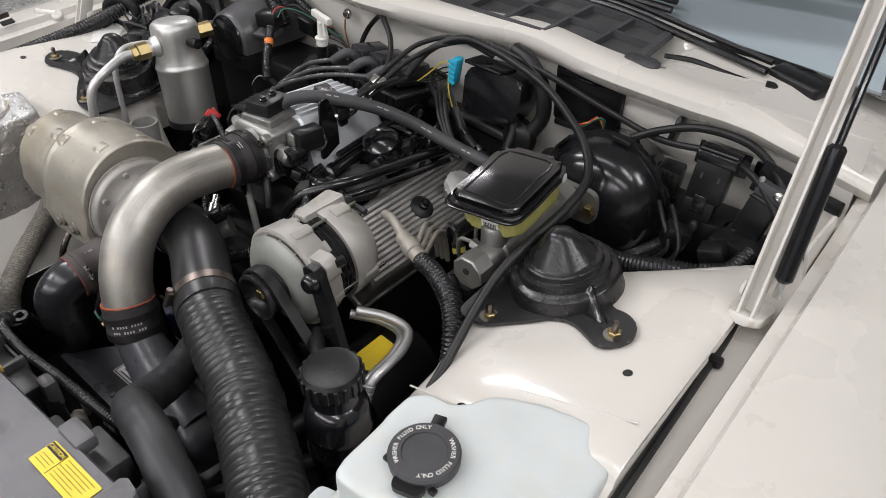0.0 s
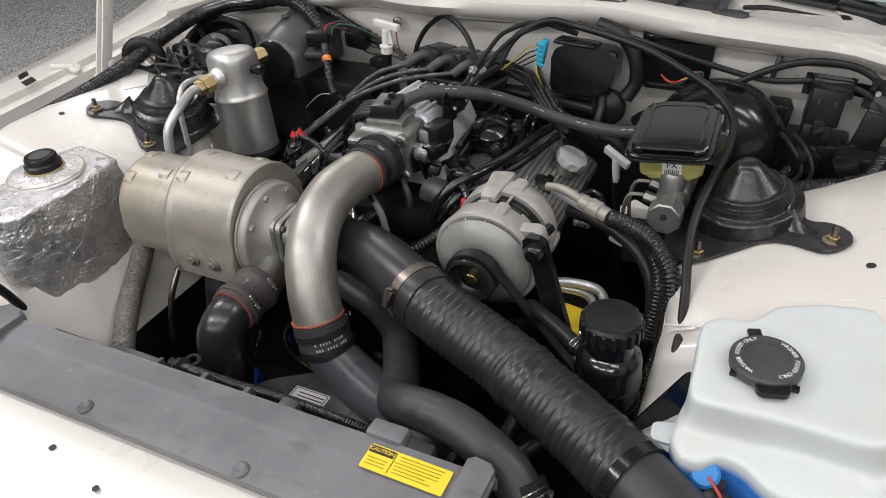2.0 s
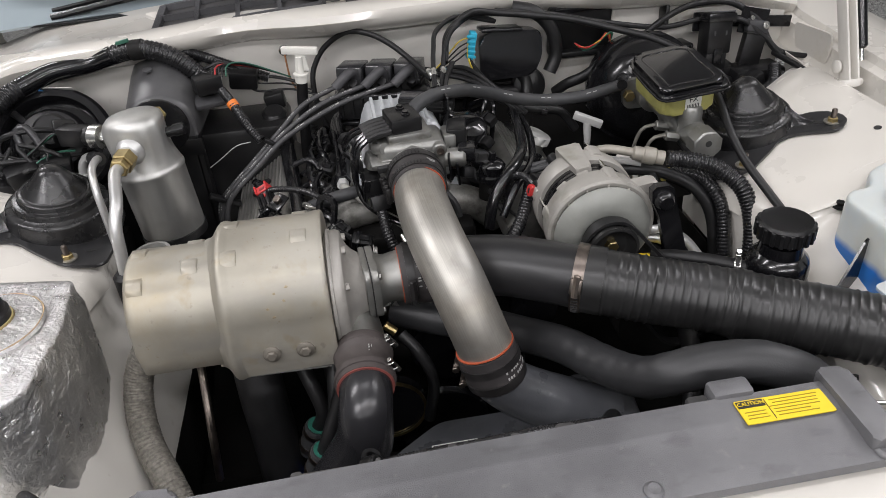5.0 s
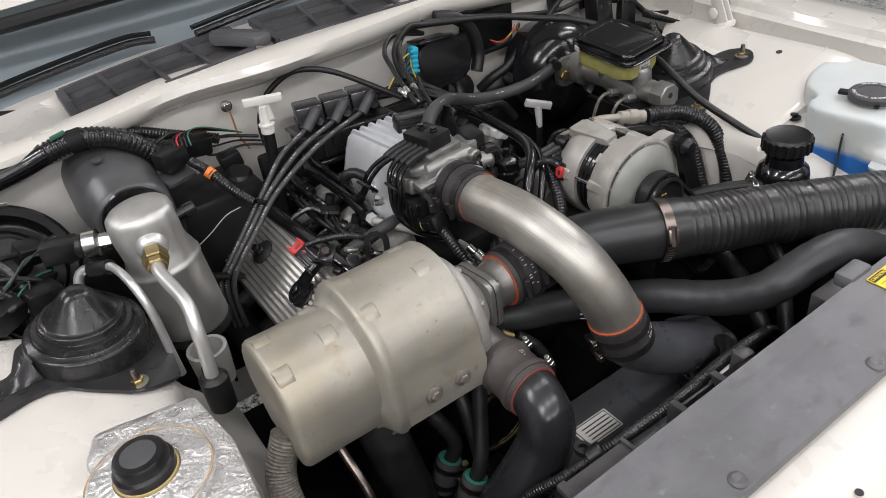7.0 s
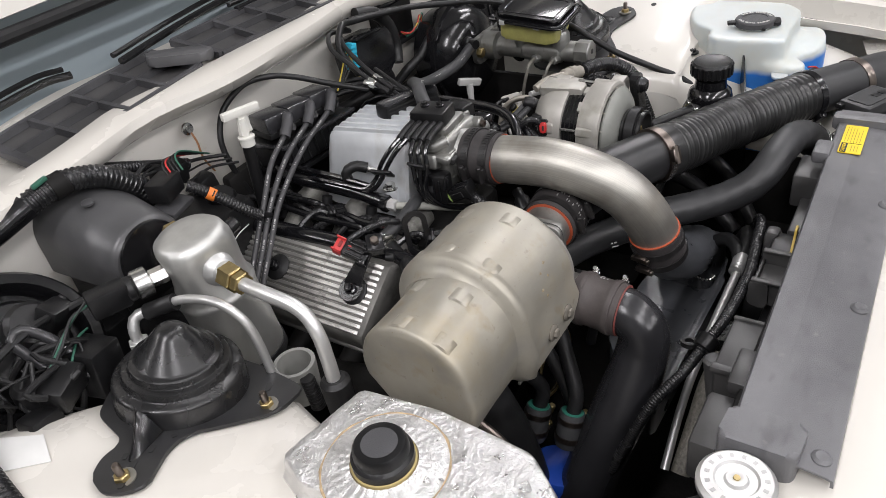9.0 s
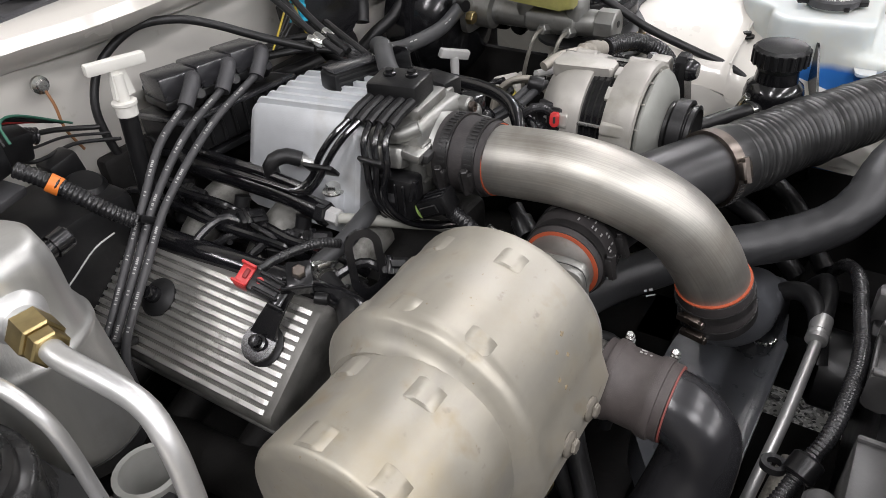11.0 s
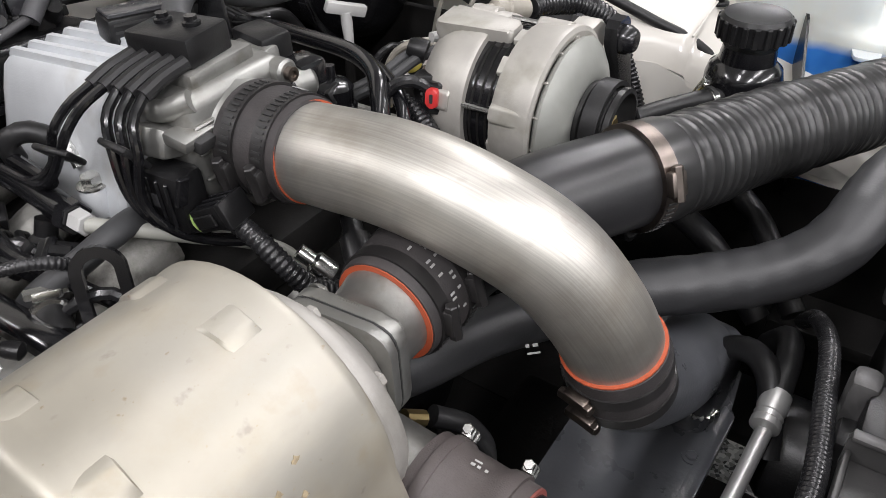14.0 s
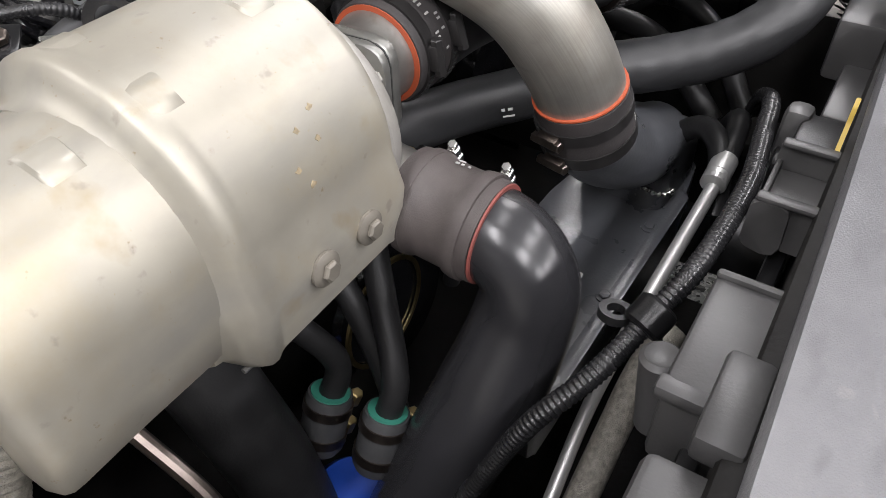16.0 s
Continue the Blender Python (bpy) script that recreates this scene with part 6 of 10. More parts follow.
# ---------- hoses and cables on the driver side ----------
def driver_lines():
    v = thing("vacuum_hose", "thick black rubber brake vacuum hose with white print", "hose", (0.2, 0.2, 0.03))
    path = [(0.004, 0.096, 0.098), (0.014, 0.112, 0.104), (0.030, 0.128, 0.107), (0.052, 0.147, 0.106), (0.080, 0.170, 0.099), (0.115, 0.205, 0.083), (0.160, 0.238, 0.058), (0.210, 0.256, 0.036), (0.262, 0.262, 0.025), (0.325, 0.252, 0.028), (0.398, 0.262, 0.036)]
    part("hose", tube(path, 0.0105, 16), HOSE_GREY, v)
    run = even(curve(path, 10), 0.0115)
    for j in range(5, len(run) - 3):
        if j % 7 in (0, 1):
            a, b = run[j][1], run[j + 1][1]
            d = (b - a).normalized()
            n = Vector((-0.1, -0.72, 0.68))
            n = (n - d * n.dot(d)).normalized()
            part("print_bar", box((0.0015, 0.0005, 0.0075), axis(a + n * 0.0104, d, n), 0), PRINT, v)
    solo("throttle_cable", tube([(0.090, 0.30, 0.10), (0.105, 0.345, 0.135), (0.150, 0.372, 0.158), (0.196, 0.386, 0.150), (0.273, 0.372, 0.140), (0.34, 0.348, 0.131), (0.40, 0.315, 0.118), (0.455, 0.272, 0.107), (0.494, 0.220, 0.090), (0.499, 0.160, 0.074), (0.492, 0.095, 0.058), (0.484, 0.040, 0.036), (0.485, -0.011, 0.010), (0.497, -0.083, -0.020), (0.503, -0.135, -0.04), (0.500, -0.19, -0.08), (0.49, -0.23, -0.14)], 0.0062, 12), RUBBER, "long black sheathed cable", "cable")
    solo("wiring_loom", loom([(0.375, 0.012, 0.016), (0.405, 0.005, 0.013), (0.444, -0.014, 0.003), (0.472, -0.042, -0.022), (0.482, -0.066, -0.07), (0.476, -0.085, -0.13), (0.46, -0.10, -0.2)], 0.0125), LOOM, "black corrugated sleeve over an air-con hose", "wiring loom")
    TAN_METAL = mat("dull_tan_fitting", (0.31, 0.29, 0.25), 0.48, metal=0.35, vary=0.15, scale=60)
    f = thing("air_con_fitting", "dull tan metal air-con hose fitting", "pipe fitting", (0.34, 0.02, 0.01))
    part("crimp", turned([(0.007, 0), (0.011, 0.003), (0.011, 0.016), (0.013, 0.018), (0.013, 0.034), (0.011, 0.036), (0.011, 0.048)], (0.325, 0.028, 0.026), (0.94, -0.28, -0.2), 18), TAN_METAL, f)
    part("line", tube([(0.268, 0.055, 0.022), (0.295, 0.045, 0.028), (0.328, 0.027, 0.026)], 0.0068, 12), TAN_METAL, f)
    part("line", tube([(0.272, 0.068, 0.008), (0.31, 0.052, 0.004), (0.345, 0.035, 0.002)], 0.0055, 10), GREY_PLASTIC, f)
    solo("air_con_hose", tube([(0.30, 0.06, -0.015), (0.345, 0.042, -0.012), (0.385, 0.027, -0.018), (0.425, 0.008, -0.04), (0.446, -0.012, -0.08), (0.452, -0.03, -0.15)], 0.0095, 14), RUBBER, "black rubber air-con hose", "hose")
    solo("wiring_loom", loom([(0.40, 0.04, -0.02), (0.435, 0.01, -0.025), (0.456, -0.02, -0.06), (0.455, -0.05, -0.13)], 0.010), LOOM, "black corrugated wiring loom", "wiring loom")
    solo("fuel_line", tube([(0.198, 0.27, 0.010), (0.194, 0.227, 0.016), (0.184, 0.155, 0.021), (0.172, 0.090, 0.025), (0.152, 0.046, 0.024), (0.128, 0.020, 0.014), (0.108, 0.005, -0.012), (0.098, -0.005, -0.05)], 0.0085, 14), GLOSS_BLACK, "gloss black steel fuel line", "pipe")
    solo("fuel_line", tube([(0.214, 0.262, -0.002), (0.21, 0.21, 0.004), (0.198, 0.13, 0.010), (0.178, 0.06, 0.012), (0.142, 0.008, 0.004), (0.118, -0.012, -0.03)], 0.006, 12), GLOSS_BLACK, "gloss black steel fuel line", "pipe")
    solo("wiring_loom", loom([(0.17, 0.03, 0.0), (0.155, -0.005, -0.015), (0.13, -0.045, -0.035), (0.09, -0.075, -0.06), (0.05, -0.085, -0.08)], 0.009), LOOM, "black corrugated wiring loom", "wiring loom")
    for dy in (0, 0.012):
        solo("heater_line", tube([(0.14, 0.075 + dy, -0.01), (0.172, 0.045 + dy, 0.008), (0.20, 0.035 + dy, 0.018), (0.235, 0.036 + dy, 0.015)], 0.0052, 10), HOSE_GREY, "thin grey hose behind the alternator", "hose")
    # brackets, plugs and pipes in the gap under the master cylinder
    k = thing("steering_shaft_bracket", "dusty cream bracket under the master cylinder", "bracket", (0.36, 0.16, -0.1))
    part("plate", prism(rounded([(-0.030, -0.045), (0.022, -0.045), (0.030, 0.030), (-0.016, 0.034)], 0.006), 0, 0.004, axis((0.376, 0.168, -0.085), (-0.35, -0.75, 0.5)), 0.001, 1), PAINT_DUSTY, k)
    part("lip", box((0.040, 0.006, 0.014), pose(0.376, 0.150, -0.055, -30, 4, 8), 0.002), PAINT_DUSTY, k)
    hexbolt(k, (0.370, 0.150, -0.087), (-0.35, -0.75, 0.5), 0.006, 0.005, CLAMP)
    w = thing("switch_plug", "black switch plug with yellow tape band", "connector", (0.325, 0.15, -0.05))
    part("plug", turned([(0.008, 0), (0.010, 0.003), (0.010, 0.020), (0.007, 0.024), (0.006, 0.040)], (0.338, 0.140, -0.070), (-0.35, 0.2, 0.8), 14), PLASTIC, w)
    part("tape", turned([(0.0104, 0.006), (0.0106, 0.006), (0.0106, 0.014), (0.0104, 0.014)], (0.338, 0.140, -0.070), (-0.35, 0.2, 0.8), 14), mat("yellow_tape", (0.55, 0.47, 0.10), 0.5), w, "yellow tape band")
    part("lead", tube([(0.326, 0.147, -0.038), (0.310, 0.155, -0.034), (0.294, 0.165, -0.05), (0.290, 0.172, -0.10)], 0.0045, 10), LOOM, w)
    for a in range(3):
        solo("steel_pipe", tube([(0.285 + 0.010 * a, 0.150, -0.10), (0.286 + 0.010 * a, 0.140, -0.045), (0.292 + 0.010 * a, 0.118, -0.018 - 0.004 * a), (0.306 + 0.008 * a, 0.088, -0.016 - 0.006 * a), (0.312 + 0.008 * a, 0.066, -0.04)], 0.0042, 10), TAN_METAL, "thin dull steel pipe behind the alternator", "pipe", group="pipes behind the alternator")
    # cables in the gutter beside the fender
    for k, (dx, r) in enumerate(((0.002, 0.0055),)):
        solo("gutter_cable", tube([(0.722 + dx, 0.34, 0.030), (0.730 + dx, 0.24, 0.026), (0.741 + dx, 0.14, 0.012 + 0.003 * k), (0.744 + dx, 0.05, 0.010), (0.747 + dx, -0.05, 0.009), (0.750 + dx, -0.15, 0.008), (0.752 + dx, -0.30, -0.006), (0.752 + dx, -0.45, -0.03)], r, 10), RUBBER, "black cable lying in the fender gutter", "cable", group="gutter cables")
    c = thing("cable_clip", "black plastic clip on the gutter cables", "clip", (0.752, 0.09, 0.0))
    part("band", box((0.022, 0.012, 0.012), pose(0.747, 0.085, 0.014, 0, 0, 0), 0.003), PLASTIC, c)
    # big loom behind the strut tower
    solo("wiring_loom", loom([(0.52, 0.225, -0.03), (0.57, 0.225, -0.022), (0.63, 0.238, -0.012), (0.685, 0.262, -0.012), (0.72, 0.30, -0.005)], 0.015), LOOM, "thick black corrugated wiring loom", "wiring loom")
    solo("wiring_loom", loom([(0.555, 0.240, -0.030), (0.560, 0.265, -0.034), (0.572, 0.288, -0.030), (0.592, 0.306, -0.012)], 0.010), LOOM, "black corrugated wiring loom", "wiring loom")
    solo("wiring_loom", loom([(0.66, 0.25, -0.005), (0.69, 0.27, 0.0), (0.705, 0.30, 0.02)], 0.011), LOOM, "black corrugated wiring loom", "wiring loom")


driver_lines()


# ---------- relays and bonnet stay ----------
def relays():
    t = thing("relay", "black plastic relay with wide cap and connector below", "relay", (0.61, 0.36, 0.01), group="relays on the firewall")
    m = pose(0.612, 0.362, 0.066, -10, 5, 6)
    part("housing", box((0.050, 0.036, 0.060), m, 0.004), PLASTIC, t)
    part("cap", box((0.058, 0.042, 0.016), m @ pose(0, -0.001, 0.036), 0.003), SATIN_BLACK, t)
    part("cap_rib", box((0.052, 0.004, 0.003), m @ pose(0, -0.018, 0.046), 0.001, 1), PLASTIC_GREY, t)
    for dx in (-0.012, 0.012):
        part("slot", box((0.003, 0.002, 0.008), m @ pose(dx, -0.0185, 0.008), 0.0005, 1), PLASTIC_GREY, t)
    part("connector", box((0.044, 0.032, 0.034), m @ pose(-0.002, 0.0, -0.044), 0.004), PLASTIC, t)
    part("clip", box((0.018, 0.006, 0.028), m @ pose(-0.002, -0.018, -0.034), 0.002), SATIN_BLACK, t)
    part("wire_bundle", tube([m @ Vector((0, 0, -0.058)), m @ Vector((0.0, -0.012, -0.075)), (0.600, 0.312, -0.004), (0.578, 0.296, -0.026), (0.555, 0.288, -0.045)], 0.0085, 12), RUBBER, t)
    part("bracket_plate", box((0.074, 0.003, 0.034), m @ pose(0.002, 0.022, 0.026), 0.001, 1), SATIN_BLACK, t)
    t = thing("relay", "flat black relay on a pressed bracket with bright screw", "relay", (0.69, 0.35, 0.0), group="relays on the firewall")
    m = pose(0.687, 0.356, 0.046, -10, 12, -6)
    part("housing", box((0.040, 0.020, 0.062), m @ pose(0, 0, -0.008), 0.003), PLASTIC, t)
    part("seam", box((0.041, 0.021, 0.0015), m @ pose(0, 0, 0.018), 0), SATIN_BLACK, t)
    part("top", box((0.042, 0.018, 0.022), m @ pose(0, 0.001, 0.032), 0.004), PLASTIC_GREY, t)
    part("bracket_plate", box((0.054, 0.003, 0.048), m @ pose(-0.004, 0.012, 0.040), 0.001, 1), SATIN_BLACK, t)
    for dx in (-0.013, 0.013):
        part("foot", box((0.010, 0.014, 0.012), m @ pose(dx, 0, -0.044), 0.002), PLASTIC, t)
    part("screw", turned([(0.0070, 0), (0.0064, 0.002), (0.003, 0.003), (0, 0.002)], m @ Vector((0.012, -0.009, 0.036)), (0, -1, 0.2), 14), CHROME, t, "bright screw head")
    part("screw", turned([(0.0045, 0), (0.004, 0.002), (0, 0.0025)], m @ Vector((-0.018, -0.009, 0.046)), (0, -1, 0.2), 12), CHROME, t)
    part("wire_bundle", tube([m @ Vector((0.004, 0, -0.048)), (0.704, 0.340, -0.022), (0.698, 0.318, -0.032), (0.676, 0.296, -0.034)], 0.0095, 12), RUBBER, t)
    part("sleeve", turned([(0.011, 0), (0.012, 0.004), (0.012, 0.014), (0.010, 0.016)], (0.596, 0.310, -0.007), (0.75, 0.55, 0.75), 16), GREY_PLASTIC, t, "pale grey cable sleeve")
    b = thing("firewall_bracket", "black slotted steel bracket on the firewall", "bracket", (0.70, 0.40, 0.06))
    part("bar", box((0.13, 0.006, 0.022), pose(0.715, 0.402, 0.073, 0, 3, -12), 0.002), SATIN_BLACK, b)
    # bonnet gas stay on the driver side
    s = thing("bonnet_gas_stay", "black gas strut holding the bonnet", "gas strut", (0.76, 0.16, 0.05))
    lo, mid, hi = Vector((0.774, 0.172, 0.085)), Vector((0.772, 0.232, 0.232)), Vector((0.770, 0.32, 0.45))
    part("cylinder", turned([(0.006, 0), (0.010, 0.004), (0.010, (mid - lo).length - 0.004), (0.007, (mid - lo).length)], lo, mid - lo, 20), SATIN_BLACK, s)
    part("rod", tube([mid, hi, hi + (hi - mid) * 1.4], 0.0042, 10), GLOSS_BLACK, s)
    part("ball_end", tube([lo - (mid - lo) * 0.12, lo], 0.0045, 10), CHROME, s)


relays()


def dark_corner():
    """Black wiring behind the driver's strut tower, with dark masses added for its shade."""
    t = thing("corner_shade_fill", "black wiring plugs and added dark boxes behind the strut tower", "junction box", (0.62, 0.35, -0.25))
    # two plain black boxes stand in for the shadow in this corner
    part("box", box((0.12, 0.07, 0.16), pose(0.60, 0.375, -0.07), 0.008), PLASTIC, t)
    part("box", box((0.10, 0.06, 0.10), pose(0.69, 0.34, -0.04), 0.008), PLASTIC, t)
    part("plug", box((0.036, 0.04, 0.044), pose(0.548, 0.372, 0.040, 0, 6, 10), 0.005), PLASTIC, t)
    for k in range(3):
        part("plug_rib", box((0.003, 0.004, 0.040), pose(0.538 + 0.010 * k, 0.3495, 0.040, 0, 6, 10), 0.001, 1), SATIN_BLACK, t)
    part("plug", box((0.035, 0.03, 0.03), pose(0.60, 0.30, 0.0, 0, 20, 30), 0.004), PLASTIC, t)
    part("plug", box((0.035, 0.03, 0.03), pose(0.66, 0.29, 0.0, 0, -20, 10), 0.004), PLASTIC, t)
    for k in range(2):
        part("wire", tube([(0.56 + 0.02 * k, 0.32, 0.03), (0.58 + 0.02 * k, 0.295, 0.02), (0.60 + 0.015 * k, 0.28, -0.01), (0.58 + 0.02 * k, 0.27, -0.04)], 0.0035, 8), RUBBER, t)
    # near-black panels added to close the lower bay and hold its deep shade
    b = thing("shadow_bulkhead", "added dark panels for the shade behind and beside the engine", "panel", (0.2, 0.41, -0.3))
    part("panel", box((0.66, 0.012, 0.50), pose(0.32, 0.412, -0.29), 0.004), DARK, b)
    part("shade_sheet", box((0.44, 0.022, 0.50), pose(0.055, 0.412, -0.236), 0.008), DARK, b)
    part("shade_roll", tube([(-0.10, 0.400, 0.005), (0.0, 0.394, 0.012), (0.10, 0.396, 0.006), (0.20, 0.392, 0.0), (0.27, 0.396, -0.012)], 0.012, 12), RUBBER, b)
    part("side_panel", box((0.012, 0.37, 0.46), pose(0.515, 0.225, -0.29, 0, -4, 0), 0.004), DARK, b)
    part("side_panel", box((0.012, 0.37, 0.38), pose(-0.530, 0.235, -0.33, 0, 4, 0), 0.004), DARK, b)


dark_corner()


def apron_holes():
    for s in (1, -1):
        for x, y, r in ((0.690, -0.012, 0.0055),):
            n = Vector((-0.24 * s, 0, 1))
            solo("apron_hole", turned([(r, 0), (r, 0.0006), (0, 0.0006)], (s * x, y, tower_z(x, y) + 0.0004), n, 16), INK, "small dark hole pressed in the inner fender", "hole", group="apron holes")


apron_holes()


def apron_seams():
    """Sealed panel joints across the inner fenders."""
    for s in (1, -1):
        pts = [(s * x, -0.1335 - 0.012 * (x - 0.48), tower_z(x, -0.132) - 0.001) for x in np.linspace(0.485, 0.70, 9)]
        part("panel_seam", tube(pts, 0.0013, 6), PAINT_DUSTY, CAR, "grimy sealed panel seam")
    pts = [(x, -0.088 + 0.10 * (x - 0.60), tower_z(x, -0.08) - 0.0003) for x in np.linspace(0.60, 0.735, 7)]
    part("panel_seam", tube(pts, 0.0008, 6), PAINT_DUSTY, CAR, "grimy sealed panel seam")
    for x, y in ((-0.09, -0.565), (-0.145, -0.60), (0.0, -0.585)):
        part("panel_hole", turned([(0.004, 0), (0.004, 0.0012), (0, 0.0012)], (x, y, -0.0415), (0, 0, 1), 12), INK, CAR, "small dark hole")


apron_seams()


# ---------- rocker covers ----------
FIN = mat("worn_fin_aluminium", (0.56, 0.55, 0.525), 0.38, metal=0.85, vary=0.2, scale=45, bump=0.12, bscale=240, second=(0.17, 0.16, 0.145), mask=(0.56, 0.70), stretch=(1, 0.25, 1))

DULL_COVER = mat("grimy_cover_aluminium", (0.24, 0.235, 0.22), 0.5, metal=0.7, vary=0.2, scale=35, bump=0.1, bscale=300, second=(0.09, 0.085, 0.075), mask=(0.5, 0.8))


def rocker_cover(s, c, y0, y1, bolts, label):
    k = radians(35)
    u = Vector((s * math.cos(k), 0, -math.sin(k)))
    n = Vector((s * math.sin(k), 0, math.cos(k)))
    c = Vector(c)
    t = thing("rocker_cover", label, "rocker cover", c - n * 0.06, group="rocker covers")

    def at(a, y, h):
        return Vector((c.x, 0, c.z)) + u * a + n * h + Vector((0, y, 0))

    bm = bmesh.new()
    secs = []
    for y, d in ((y0, 0.006), (y0 + 0.004, 0.001), (y0 + 0.01, 0), (y1 - 0.01, 0), (y1 - 0.004, 0.001), (y1, 0.006)):
        secs.append([at(a, y, h) for a, h in ((-0.062, -0.06), (-0.058 + d, -0.014), (-0.052 + d, -0.004 - d), (-0.046 + d, -d), (0.056 - d, -d), (0.062 - d, -0.004 - d), (0.066 - d, -0.014), (0.070, -0.06))])
    loft(bm, secs)
    part("cover", bm, DULL_COVER, t)
    for i in range(12):
        a = -0.0435 + i * 0.0089
        b2 = bmesh.new()
        loft(b2, [[at(a - 0.0031, y, -0.001 - e), at(a - 0.0022, y, 0.0028 - e), at(a + 0.0022, y, 0.0028 - e), at(a + 0.0031, y, -0.001 - e)] for y, e in ((y0 + 0.012, 0.002), (y0 + 0.016, 0), (y1 - 0.016, 0), (y1 - 0.012, 0.002))])
        part("rib", b2, FIN, t)
    for y in bolts:
        p = at(0.0, y, 0.002)
        g = part("rubber_washer", turned([(0.0205, 0), (0.0205, 0.0025), (0.015, 0.006), (0.009, 0.0075)], p, n, 24), RUBBER, t, "black rubber sealing washer")
        part("bolt", turned([(0.009, 0.003), (0.0085, 0.013), (0.006, 0.014), (0.006, 0.020), (0, 0.021)], p, n, 12), SATIN_BLACK, g)
    part("gasket_rail", box((0.142, y1 - y0 + 0.01, 0.012), Matrix.Translation(at(0.004, (y0 + y1) / 2, -0.062)) @ Matrix((u, Vector((0, 1, 0)), n)).transposed().to_4x4(), 0.003), CAST, t)
    return at


PAT = rocker_cover(-1, (-0.248, 0.2, -0.062), 0.045, 0.385, (0.087, 0.236, 0.362), "finned cast aluminium rocker cover with black bolts")
DAT = rocker_cover(1, (0.215, 0.2, -0.060), 0.02, 0.36, (0.045, 0.19, 0.335), "finned cast aluminium rocker cover with oil filler")


def oil_filler():
    t = thing("oil_filler_cap", "silver lobed oil filler cap on the rocker cover", "oil cap", (0.236, 0.262, -0.066))
    n = Vector((0.45, 0, 0.9))
    pts = [(0.027 * (1 + 0.07 * math.cos(8 * a)) * math.cos(a), 0.027 * (1 + 0.07 * math.cos(8 * a)) * math.sin(a)) for a in np.linspace(0, 2 * math.pi, 64, endpoint=False)]
    part("neck", turned([(0.022, 0), (0.022, 0.02)], (0.228, 0.262, -0.066), n, 26), CAST, t)
    part("cap", prism(pts, 0, 0.014, axis((0.237, 0.262, -0.048), n), 0.003, 2), mat("pale_cap_aluminium", (0.55, 0.55, 0.53), 0.5, metal=0.2, vary=0.15, scale=50), t)
    d = thing("oil_dipstick", "grey plastic oil dipstick with T handle", "dipstick", (0.335, 0.24, -0.10))
    part("grip", box((0.052, 0.010, 0.014), axis((0.326, 0.231, -0.008), (0, 0, 1)) @ pose(0, 0, 0, 10, 18, -25), 0.002), GREY_PLASTIC, d)
    part("stem", turned([(0.0055, 0), (0.007, 0.03), (0.0065, 0.042)], (0.327, 0.232, -0.054), (-0.05, -0.03, 1), 14), GREY_PLASTIC, d)
    part("tube", tube([(0.327, 0.233, -0.05), (0.330, 0.24, -0.12), (0.335, 0.25, -0.25)], 0.0065, 10), DARK, d)


oil_filler()


# ---------- intake plenum and throttle ----------
DULL_CAST = mat("grimy_cast_aluminium", (0.30, 0.295, 0.275), 0.55, metal=0.6, vary=0.25, scale=40, bump=0.15, bscale=300, second=(0.08, 0.075, 0.065), mask=(0.45, 0.7))


def plenum():
    t = thing("intake_plenum", "silver painted aluminium intake plenum with ribbed top", "intake manifold", (0, 0.18, -0.05))
    bm = bmesh.new()
    secs = []
    for y, d, zt in ((0.100, 0.004, 0.081), (0.104, 0.0, 0.082), (0.250, 0.0, 0.068), (0.260, 0.003, 0.064), (0.272, 0.008, 0.02)):
        secs.append([Vector((x, y, z)) for x, z in ((-0.086 + d, -0.045), (-0.082 + d, -0.012), (-0.064 + d, zt - 0.022), (-0.056 + d, zt - 0.004), (-0.050 + d, zt), (0.040 - d, zt), (0.046 - d, zt - 0.004), (0.054 - d, zt - 0.022), (0.074 - d, -0.012), (0.076 - d, -0.045))])
    loft(bm, secs)
    part("body", bm, PLENUM, t)
    for i in range(6):
        x = -0.045 + i * 0.0158
        b2 = bmesh.new()
        loft(b2, [[Vector((x - 0.0036, y, z - 0.002)), Vector((x - 0.0024, y, z + h)), Vector((x + 0.0024, y, z + h)), Vector((x + 0.0036, y, z - 0.002))] for y, z, h in ((0.106, 0.081, 0.006), (0.25, 0.067, 0.007), (0.256, 0.065, 0.003))])
        part("rib", b2, PLENUM, t)
    part("corner_boss", turned([(0.012, 0), (0.012, 0.02), (0.010, 0.024)], (-0.081, 0.130, -0.020), seg=18), PLENUM, t)
    hexbolt(t, (-0.081, 0.130, 0.0035), r=0.008, h=0.009)
    hexbolt(t, (-0.080, 0.256, -0.004), r=0.007, h=0.008)
    for y in (0.30, 0.325):
        part("stud_nut", prism(hexagon(0.008), 0, 0.012, pose(-0.09, y, -0.008), 0.001, 1), DARK, t)
    # lower manifold runners
    lo = thing("lower_manifold", "dull cast aluminium lower intake manifold with runners", "intake manifold", (0, 0.2, -0.16))
    part("valley", box((0.20, 0.32, 0.05), pose(-0.012, 0.20, -0.095), 0.012), DARK, lo)
    for s in (-1, 1):
        for y in (0.095, 0.20, 0.305):
            part("runner", tube([(-0.012 + s * 0.05, y, -0.045), (-0.012 + s * 0.10, y, -0.058), (-0.012 + s * 0.145, y, -0.098)], 0.024, 16), DULL_CAST, lo)


plenum()


